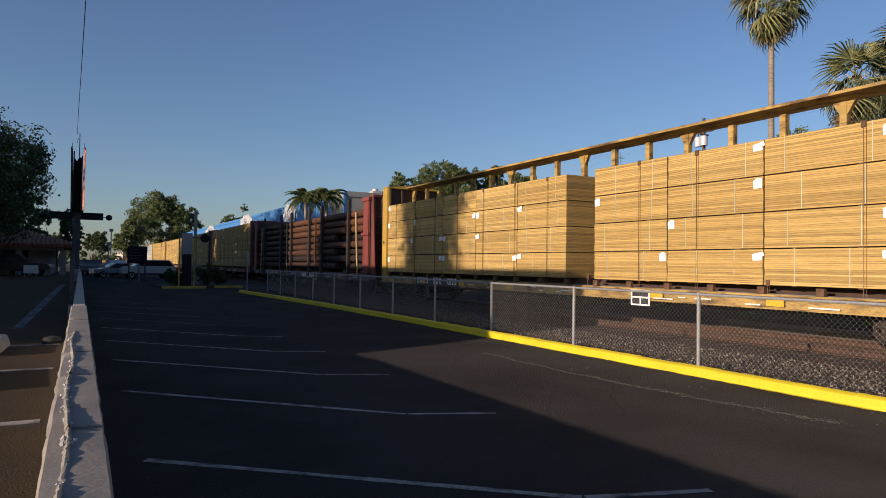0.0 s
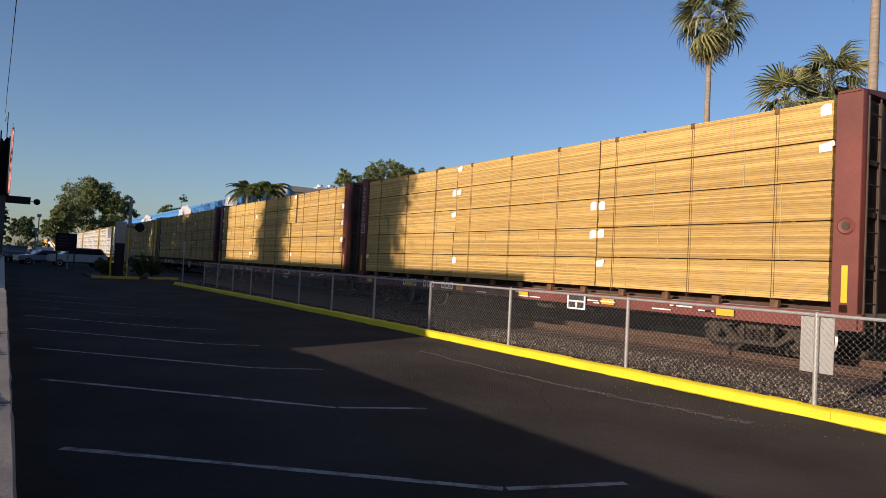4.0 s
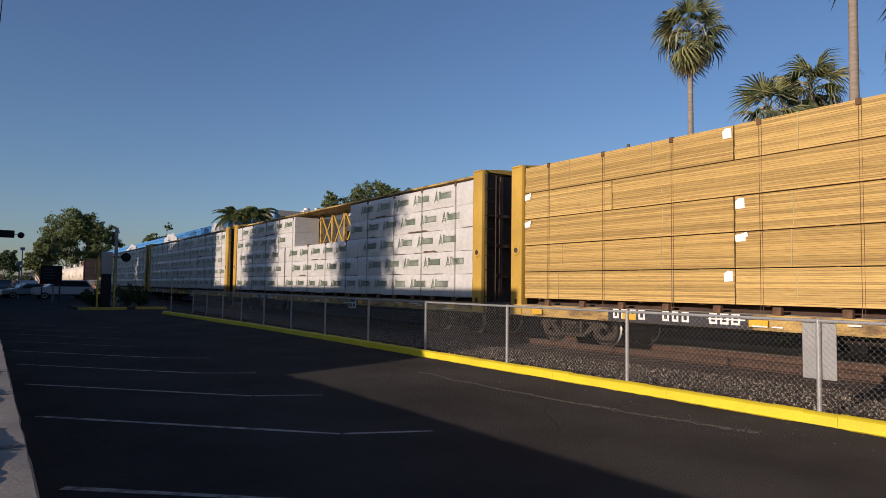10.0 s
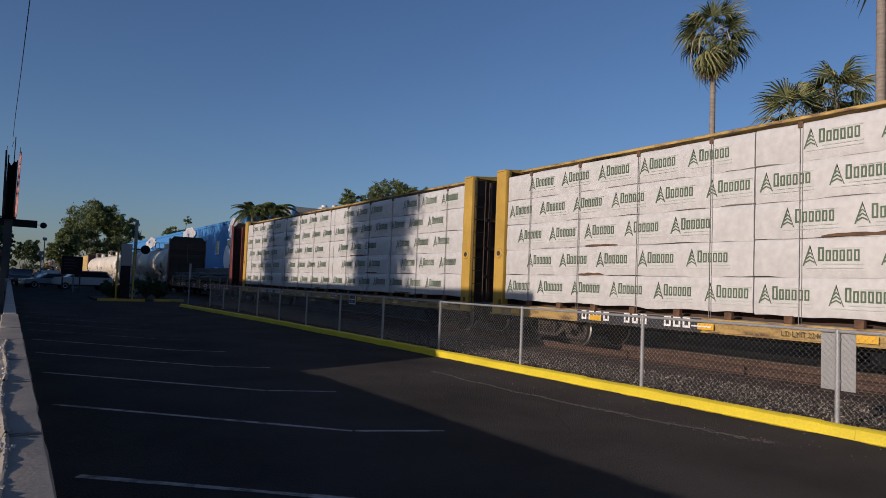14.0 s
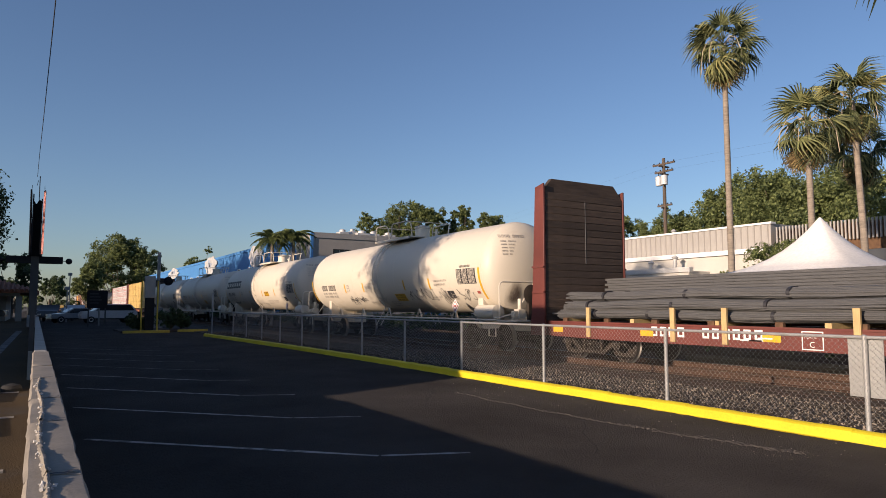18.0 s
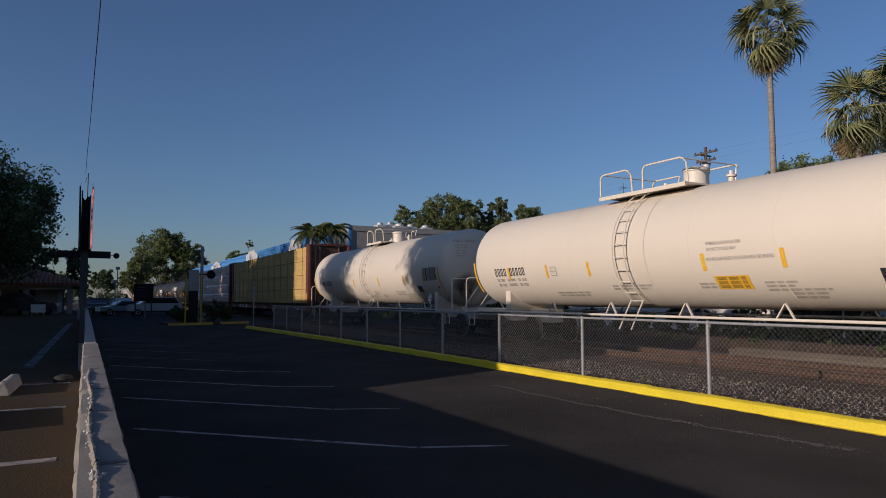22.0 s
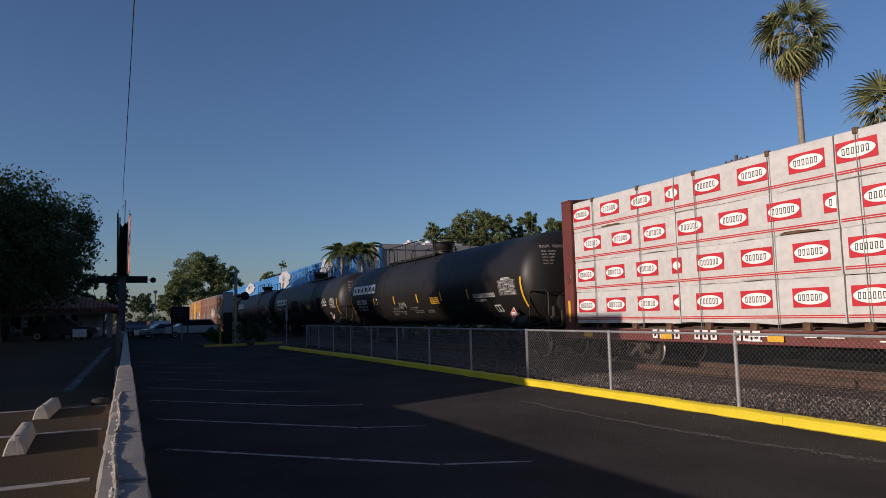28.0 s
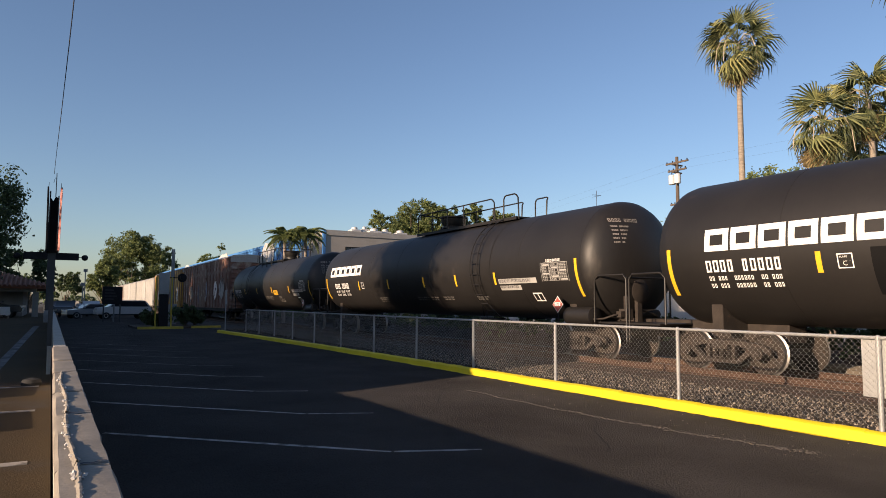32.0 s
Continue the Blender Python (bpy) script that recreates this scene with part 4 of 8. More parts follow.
def underframe(car, half, mat, r, stake=1.22):
    """Side sills, deck, cross members, and gear below."""
    e = half - 0.55
    for sx in (-1, 1):
        channel = [(1.26, 0.65), (1.42, 0.65), (1.42, 0.68), (1.36, 0.68), (1.36, 0.90), (1.42, 0.90), (1.42, 0.94), (1.26, 0.94)]
        sill = Shape().prism([(sx * a, b) for a, b in channel][::sx], "y", -e, e)
        part("side_sill", sill, M_CHORD if mat is M_CAR_YELLOW else mat, car)
        for k in range(int(2 * e / stake) + 1):
            y = -e + 0.3 + k * stake
            if y < e - 0.2:
                b0, b1 = sorted((sx * 1.30, sx * 1.40))
                part("cross_member_end", shared(("stub", sx), lambda: Shape().box(b0, b1, -0.08, 0.08, 0.94, 1.09).mesh("stub", 0.01)), M_DUNNAGE, car, loc=(0, y, 0))
    part("deck", Shape().box(-1.26, 1.26, -e, e, 0.86, 0.95), M_CAR_GREY, car)
    part("center_sill", Shape().box(-0.22, 0.22, -half, half, 0.50, 0.86), M_UNDER, car)
    part("brake_gear", Shape().cyl((-0.8, 0.6, 0.62), (-0.8, 1.5, 0.62), 0.16, 12).box(-0.95, -0.5, -1.6, -0.9, 0.45, 0.75).cyl((-0.6, -half + 3, 0.55), (-0.6, half - 3, 0.55), 0.025, 6), M_UNDER, car)


def bundle_mesh(length, height, seed=0):
    """A stack of boards with slightly uneven ends and edges."""
    def make():
        r = random.Random(int(length * 100) + seed)
        n, pts, faces = 9, [], []
        for k in range(n + 1):
            dx, d0, d1 = r.uniform(-0.006, 0.006), r.uniform(0, 0.014), r.uniform(0, 0.014)
            pts += [(-0.60 + dx, -length / 2 + d0, height * k / n), (0.60, -length / 2 + d0, height * k / n), (0.60, length / 2 - d1, height * k / n), (-0.60 + dx, length / 2 - d1, height * k / n)]
        for k in range(n):
            faces += [(4 * k + i, 4 * k + (i + 1) % 4, 4 * k + 4 + (i + 1) % 4, 4 * k + 4 + i) for i in range(4)]
        faces += [(0, 3, 2, 1), (4 * n, 4 * n + 1, 4 * n + 2, 4 * n + 3)]
        return Shape().add(pts, faces).mesh("lumber_package")
    return shared(("bundle", round(length, 2), round(height, 2), seed), make)


def wrap_mesh(length, height, seed=0):
    """A wrapped bundle: soft edges, and a skin that sags between the boards."""
    def make():
        r = random.Random(int(length * 77) + seed)
        s = Shape()
        ny, prof = max(6, int(length / 0.28)), [(-0.60, 0.0), (-0.612, 0.04), (-0.615, height * 0.35), (-0.612, height * 0.7), (-0.608, height - 0.03), (-0.585, height), (0.585, height), (0.61, height - 0.03), (0.61, 0.04), (0.60, 0.0)]
        pts = []
        for i in range(ny + 1):
            y = -length / 2 + length * i / ny
            sag = 0.020 * max(0.0, math.sin(y * 1.7 + seed * 2.1)) + 0.016 * max(0.0, math.sin(y * 4.3 + length))
            pts += [(x + r.uniform(-0.007, 0.007), y, z + (r.uniform(-0.012, 0.004) if z > 0.02 else r.uniform(-0.022, 0.004) - sag)) for x, z in prof]
        m = len(prof)
        faces = [(i * m + j, (i + 1) * m + j, (i + 1) * m + (j + 1) % m, i * m + (j + 1) % m) for i in range(ny) for j in range(m)]
        faces += [tuple(range(m)), tuple(range(ny * m, ny * m + m))[::-1]]
        return s.add(pts, faces).mesh("wrapped_bundle", angle=60)
    return shared(("wrap", round(length, 2), round(height, 2), seed), make)


def tree_print(length, height, pitch, first):
    """A row of sawmill marks: a tree of thin strokes, a word as six plain hollow blocks, faint lines below."""
    def make(kind):
        s = Shape()
        y = length / 2 - first
        x = -0.6265
        while y - 1.04 > -length / 2:
            z = height * 0.36
            h = height * 0.46
            def flat(*pts):
                s.add([(x, a, b) for a, b in pts], [tuple(range(len(pts)))])
            def bar(y0, y1, z0, z1):
                flat((y0, z0), (y1, z0), (y1, z1), (y0, z1))
            if kind == "green":
                c = y - 0.125
                flat((c + 0.13, z - 0.06), (c + 0.105, z - 0.06), (c - 0.004, z + h * 0.82), (c, z + h))
                flat((c - 0.13, z - 0.06), (c - 0.112, z - 0.06), (c, z + h), (c - 0.004, z + h * 0.82))
                for i in range(3):
                    k = z - 0.02 + i * h * 0.22
                    w = 0.085 - 0.022 * i
                    flat((c + w, k), (c, k + 0.05), (c, k + 0.075), (c + w, k + 0.032))
                    flat((c - w, k), (c, k + 0.05), (c, k + 0.075), (c - w, k + 0.032))
                q = y - 0.27
                for i in range(6):
                    w, top, t = (0.102, 0.250, 0.030) if i == 0 else (0.088, 0.195, 0.027)
                    g = z + 0.02
                    bar(q, q - t, g, g + top)
                    bar(q - t, q - w, g + top - t, g + top)
                    bar(q - t, q - w, g, g + t)
                    bar(q - w + t, q - w, g + t, g + top - t)
                    q -= w + 0.030
            else:
                bar(y - 0.33, y - 1.02, z - 0.045, z - 0.020)
                bar(y - 0.05, y - 1.02, z - 0.11, z - 0.090)
                bar(y - 0.50, y - 1.02, z + 0.235, z + 0.25)
            y -= pitch
        return s.mesh(kind + "_print")
    key = (round(length, 2), round(height, 2), pitch, round(first, 2))
    return shared(("green", key), lambda: make("green")), shared(("faint", key), lambda: make("faint"))


def oval_print(length, height, pitch, first):
    """Red boxes with a white oval and dark bars, and two red lines along the foot."""
    key = (round(length, 2), round(height, 2), pitch, round(first, 2))
    def spots():
        y, out = length / 2 - first + (pitch if first > pitch - 0.70 else 0.0), []
        while y > -length / 2 + 0.10:
            out.append(y)
            y -= pitch
        return out
    z0, w, h = height * 0.33, 0.78, height * 0.44
    def red():
        s = Shape()
        for y in spots():
            a, b = min(y, length / 2 - 0.01), max(y - w, -length / 2 + 0.01)
            s.add([(-0.626, a, z0), (-0.626, b, z0), (-0.626, b, z0 + h), (-0.626, a, z0 + h)], [(0, 1, 2, 3)])
        for z in (0.075, 0.115):
            s.add([(-0.626, length / 2 - 0.02, z), (-0.626, -length / 2 + 0.02, z), (-0.626, -length / 2 + 0.02, z + 0.022), (-0.626, length / 2 - 0.02, z + 0.022)], [(0, 1, 2, 3)])
        return s.mesh("red_print")
    def white():
        s = Shape()
        for y in spots():
            c = [(-0.630, max(-length / 2 + 0.01, min(length / 2 - 0.01, y - w / 2 + 0.36 * math.cos(a))), z0 + h / 2 + h * 0.36 * math.sin(a)) for a in [2 * math.pi * i / 20 for i in range(20)]]
            s.add(c, [tuple(range(20))])
        return s.mesh("white_oval")
    def dark():
        s = Shape()
        for y in spots():
            for i in range(6):
                a = y - 0.125 - i * 0.090
                if abs(a - 0.03) > length / 2 - 0.06:
                    continue
                def flat(p):
                    s.add([(-0.634, q, v) for q, v in p], [tuple(range(len(p)))])
                zz, t = z0 + h * 0.33, h * 0.34
                flat([(a, zz), (a - 0.014, zz), (a - 0.014, zz + t), (a, zz + t)])
                flat([(a, zz + t - 0.016), (a - 0.055, zz + t - 0.016), (a - 0.055, zz + t), (a, zz + t)])
                flat([(a, zz), (a - 0.055, zz), (a - 0.055, zz + 0.016), (a, zz + 0.016)])
                flat([(a - 0.041, zz), (a - 0.055, zz), (a - 0.055, zz + t), (a - 0.041, zz + t)])
        return s.mesh("dark_bars")
    return shared(("or", key), red), shared(("ow", key), white), shared(("od", key), dark)


def load(car, half, layers, height, cuts, seed, style="wood", mat=None, tags=True):
    """Bundles in layers along both sides of the centre beam, with spacers, ties and corner guards.
    cuts: for each layer from the floor up, the (start, end) of its bundles along the car."""
    r = random.Random(seed)
    pitch = height
    top_of = []
    for k in range(layers):
        z = 1.10 + k * pitch
        for j, (ya, yb) in enumerate(cuts[k]):
            ln, c = yb - ya, (ya + yb) / 2
            jit = r.uniform(-0.008, 0.008)
            top_of.append((ya, yb, z + pitch))
            for sx in (-1, 1):
                if style == "wood":
                    b = part("lumber_package", bundle_mesh(ln - 0.02, pitch - 0.022, (j + k) % 3), mat, car, loc=(sx * 0.735 + jit, c, z + 0.02))
                else:
                    b = part("wrapped_package", wrap_mesh(ln - 0.03, pitch - 0.02, (j + k) % 3), M_WRAP, car, loc=(sx * 0.73, c, z + 0.012))
                if sx < 0 and style == "wood" and tags and r.random() < 0.8:
                    yy = (1 if r.random() < 0.55 else -1) * (ln / 2 - 0.13)
                    a = r.uniform(-0.04, 0.04)
                    if r.random() < 0.6:
                        paper = shared("flat_tag", lambda: Shape().add([(-0.612, -0.09, -0.13), (-0.612, 0.10, -0.14), (-0.620, 0.105, 0.02), (-0.618, 0.02, 0.075), (-0.614, -0.085, 0.06)], [(0, 1, 2, 3, 4)]).mesh("paper_tag"))
                    else:
                        paper = shared("curled_tag", lambda: Shape().add([(-0.611, -0.10, -0.075), (-0.611, 0.11, -0.085), (-0.617, 0.12, 0.05), (-0.625, 0.0, 0.07), (-0.645, -0.15, 0.10), (-0.630, -0.17, 0.01), (-0.612, -0.10, 0.0)], [(0, 1, 2, 3, 6), (3, 4, 5, 6)]).mesh("paper_tag"))
                    part("paper_tag", paper, M_TAG, b, loc=(0, yy, pitch * (0.80 + a)))
                # a ragged dark strip along the foot of some packages
                if sx < 0 and style != "wood" and r.random() < 0.3:
                    w, h, q = min(ln * 0.4, r.uniform(0.4, 1.6)), r.uniform(0.02, 0.05), r.uniform(-0.3, 0.3) * ln
                    n = 8
                    pts = [(-0.628, q - w / 2 + w * i / n, 0.01 + (r.uniform(0.3, 1.0) * h if 0 < i < n else 0.0)) for i in range(n + 1)] + [(-0.628, q + w / 2, -0.012), (-0.628, q - w / 2, -0.012)]
                    part("torn_edge", Shape().add(pts, [tuple(range(n + 3))]), M_DUNNAGE, b, "ragged dark strip along the foot of the package")
                if sx < 0 and style == "tree":
                    g, f = tree_print(ln - 0.03, pitch - 0.02, 1.30, 0.10 + 0.42 * ((j * 3 + k * 2) % 3))
                    tagged(part("green_print", g, M_GREEN, b, "row of green tree marks and bars"), kind="stuff")
                    tagged(part("grey_print", f, M_FAINT, b, "faint lines of small print"), kind="stuff")
                if sx < 0 and style == "oval":
                    a, o, d = oval_print(ln - 0.03, pitch - 0.02, 1.25, ((0.50, 0.58, 0.05, 0.62), (0.10, 0.12, 0.45, 0.02))[j % 2][k])
                    for nm, q, mt in (("red_print", a, M_RED), ("oval_print", o, M_TAG), ("dark_print", d, M_DARKPRINT)):
                        tagged(part(nm, q, mt, b), kind="stuff")
            if style == "wood":
                for i in range(max(2, int(ln / 2.2))):
                    q = -ln / 2 + ln * (i + r.uniform(0.3, 0.7)) / max(2, int(ln / 2.2))
                    part("strap", shared(("strap", pitch), lambda: Shape().box(-1.343, 1.343, -0.006, 0.006, 0.025, pitch + 0.002).mesh("strap")), M_GREEN_STRAP if seed == 41 else M_PALE_STRAP, car, loc=(0, c + q, z))
                n = max(2, int(ln / 1.25))
                for i in range(n):
                    part("spacer", shared("spacer", lambda: Shape().box(-1.31, 1.31, -0.045, 0.045, -0.002, 0.02).mesh("spacer")), M_DUNNAGE, car, loc=(0, c - ln / 2 + ln * (i + 0.5) / n, z))
    lo, hi = min(q[0] for q in cuts[0]), max(q[1] for q in cuts[0])
    n = int((hi - lo) / 1.78)
    for i in range(n):
        y = lo + (hi - lo) * (i + 0.5) / n + r.uniform(-0.08, 0.08)
        top = max([q[2] for q in top_of if q[0] < y - 0.1 and y + 0.1 < q[1]], default=1.2)
        dx = -1.348 if style == "wood" else -1.364
        w = 0.003 if style == "wood" else 0.005
        cord = M_TIE_BROWN if style == "wood" else M_WIRE_TIE
        tie = part("tie_down", Shape().box(dx - 0.006, dx + 0.004, y - w, y + w, 0.92, top + 0.01).box(dx - 0.005, dx + 0.004, y - 0.05, y - 0.05 + w, 0.92, top).box(dx, -0.1, y - 0.02, y + 0.02, top, top + 0.012), cord, car)
        part("corner_guard", Shape().box(dx - 0.014, dx + 0.10, y - 0.045, y + 0.045, top - 0.10, top + 0.02), M_DUNNAGE, tie, bevel=0.01)


def rows_at(u0, u1, layers, *seams):
    """Bundle spans for each layer, from places along the train where the bundles part; a pair is an empty bay.
    seams: for each layer from the floor up (the last is used for all above)."""
    mid, e = (u0 + u1) / 2, (u1 - u0) / 2 - 1.12
    out = []
    for k in range(layers):
        cut, y, row = seams[min(k, len(seams) - 1)], -e, []
        for c in cut:
            a, b = c if isinstance(c, tuple) else (c, c)
            row.append((y, a - mid))
            y = b - mid
        row.append((y, e))
        out.append([q for q in row if q[1] - q[0] > 0.3])
    return out


def end_bulkhead(car, half, s, mat, ztop, ladder=True):
    """The end wall of a centre-beam car: corner posts, stiffened plate, ladder, cap."""
    y0, y1 = sorted((s * (half - 1.06), s * (half - 0.62)))
    yo = s * (half - 0.62)
    bh = part("end_bulkhead", Shape().box(-1.28, 1.28, y0 + 0.16, y1 - 0.16, 0.94, ztop - 0.04), M_DARK_BROWN, car, bevel=0.01)
    for sx in (-1, 1):
        a, b = sorted((sx * 1.18, sx * 1.40))
        part("corner_post", Shape().prism([(y0, 0.66), (y1, 0.66), (y1, ztop), (y0 + 0.05, ztop + 0.05), (y0, ztop)], "x", a, b), mat, bh, bevel=0.012)
        part("post_web", Shape().box(sx * 0.62 - 0.04, sx * 0.62 + 0.04, y0 + 0.05, y1 - 0.02, 0.94, ztop - 0.1), M_DARK_BROWN, bh)
    part("cap_plate", Shape().prism([(-1.42, ztop + 0.03), (-0.5, ztop + 0.12), (0.5, ztop + 0.12), (1.42, ztop + 0.03), (1.42, ztop - 0.01), (-1.42, ztop - 0.01)], "y", y0 + 0.04, y1 - 0.03), mat, bh)
    for z in (1.7, 2.6, 3.5):
        part("stiffener", Shape().box(-1.2, 1.2, y0 + 0.06, y1 - 0.06, z, z + 0.09), M_DARK_BROWN, bh)
    if ladder:
        lad = Shape()
        xa, xb = -1.33, -0.92
        for x in (xa, xb):
            lad.cyl((x, yo + s * 0.06, 0.6), (x, yo + s * 0.06, ztop - 0.1), 0.017, 6)
        for i in range(10):
            z = 0.72 + i * 0.4
            lad.cyl((xa, yo + s * 0.06, z), (xb, yo + s * 0.06, z), 0.013, 6)
        part("ladder", lad, M_STRAP, bh)
    ring = Shape().lathe([(-1.413, 0.075), (-1.425, 0.125), (-1.405, 0.15)], 18, (y0 + y1) / 2, 2.42, axis="x")
    part("tie_ring", ring, mat, bh)
    # solid dark disc: the darkness of the hole is put into its colour
    part("ring_hole", Shape().lathe([(-1.414, 0.07), (-1.428, 0.07)], 14, (y0 + y1) / 2, 2.42, axis="x"), M_STRAP, bh)
    if mat is M_CAR_RED:
        part("reflector", Shape().box(-1.408, -1.402, (y0 + y1) / 2 - 0.05, (y0 + y1) / 2 + 0.05, 1.12, 1.75), M_AMBER, bh, "yellow reflective strip")
    return bh


def centre_beam(car, half, mat, ztop, wide, openings):
    """The spine along the car: top chord, posts, and braces in the open bays."""
    e = half - 0.95
    part("top_chord", Shape().prism([(-wide, ztop - 0.065), (-0.10, ztop - 0.12), (0.10, ztop - 0.12), (wide, ztop - 0.065), (wide, ztop), (-wide, ztop)], "y", -e, e), M_CHORD if mat is M_CAR_YELLOW else mat, car, bevel=0.008)
    n = int(2 * e / (1.25 if openings else 1.9))
    for i in range(n + 1):
        y = -e + 2 * e * i / n
        post = Shape().box(-0.07, 0.07, y - 0.07, y + 0.07, 0.94, ztop - 0.15)
        if openings and i % 3 == 0:
            post.prism([(y - 0.24, ztop - 0.12), (y + 0.24, ztop - 0.12), (y + 0.08, ztop - 0.40), (y - 0.08, ztop - 0.40)], "x", -0.05, 0.05)
        part("centre_post", post, M_CHORD if mat is M_CAR_YELLOW else mat, car)
        if openings and wide > 0.5 and i < n:
            d = 2 * e / n
            for a, b in ((y + 0.07, y + d - 0.07), (y + d - 0.07, y + 0.07)):
                part("cross_brace", Shape().prism([(a - 0.05, 3.25), (a + 0.05, 3.25), (b + 0.05, ztop - 0.16), (b - 0.05, ztop - 0.16)], "x", -0.045 if a < b else 0.002, -0.002 if a < b else 0.045), mat, car)


def sill_marks(car, half, r, mat, plate=True, start=4.3, groups=(4, 3, 3)):
    """Stencils on the near side sill: white bars for the number, yellow reflectors, small panels."""
    x = -1.4225
    y, rects = half - start, []
    for k, n in enumerate(groups):
        rects += glyphs(y, 0.722, n, 0.195, 0.212, 0.046, 0.045, 3 + k)
        y -= n * 0.240 + 0.40
    if mat is M_CAR_YELLOW:
        marks(car, [(y + 0.2, half - start + 0.15, 0.652, 0.938)], x + 0.001, M_DARKPRINT, "number_patch", "black painted patch behind the number")
    marks(car, rects, x - 0.002, M_WHITE, "number_stencil", "white stencilled car number as plain bars")
    marks(car, [(yy, yy + 0.38, 0.71, 0.84) for yy in [half - 1.9 - 3.05 * i for i in range(int(2 * half / 3.1))]], x - 0.0035, M_AMBER, "reflector", "yellow reflective strip")
    rects = []
    for _ in range(12):
        yy, zz, w = r.uniform(-half + 1.5, half - 7), r.choice((0.71, 0.76, 0.81)), r.uniform(0.15, 0.6)
        rects.append((yy, yy + w, zz, zz + 0.028))
    marks(car, rects, x - 0.0045, M_WHITE, "small_stencil", "lines of small white stencilling")
    if plate:
        p = part("consolidated_plate", Shape().box(x - 0.012, x - 0.003, -half * 0.32, -half * 0.32 + 0.62, 0.52, 0.90), M_TAG, car, "white data panel with dark blocks")
        part("data_block", Shape().box(x - 0.016, x - 0.0125, -half * 0.32 + 0.05, -half * 0.32 + 0.28, 0.56, 0.70).box(x - 0.016, x - 0.0125, -half * 0.32 + 0.33, -half * 0.32 + 0.57, 0.56, 0.70).box(x - 0.016, x - 0.0125, -half * 0.32 + 0.05, -half * 0.32 + 0.57, 0.74, 0.86), M_DARKPRINT, p)


def centrebeam_car(label, u0, u1, mat, layers, height, seams, seed, style="wood", load_mat=None, ztop=4.72, open_top=False, tags=True, wide=0.42):
    car, half, mid = start_car("centerbeam_car", label, u0, u1)
    r = random.Random(seed)
    underframe(car, half, mat, r)
    for s in (-1, 1):
        end_bulkhead(car, half, s, mat, ztop)
    centre_beam(car, half, mat, ztop + 0.08 if open_top or wide > 0.5 else ztop, wide, open_top)
    part("floor_riser", Shape().prism([(-0.95, 0.952), (0.95, 0.952), (0.80, 1.10), (-0.80, 1.10)], "y", -half + 1.2, half - 1.2), M_DARK_BROWN, car)
    load(car, half, layers, height, rows_at(u0, u1, layers, *seams), seed, style, load_mat, tags)
    sill_marks(car, half, r, mat)
    if style == "tree":
        letters_on(car, "LD LMT 224600 LBS", 0.14, -1.4275, half - 9.4, 0.72, M_DARKPRINT, 0.95)
    return car


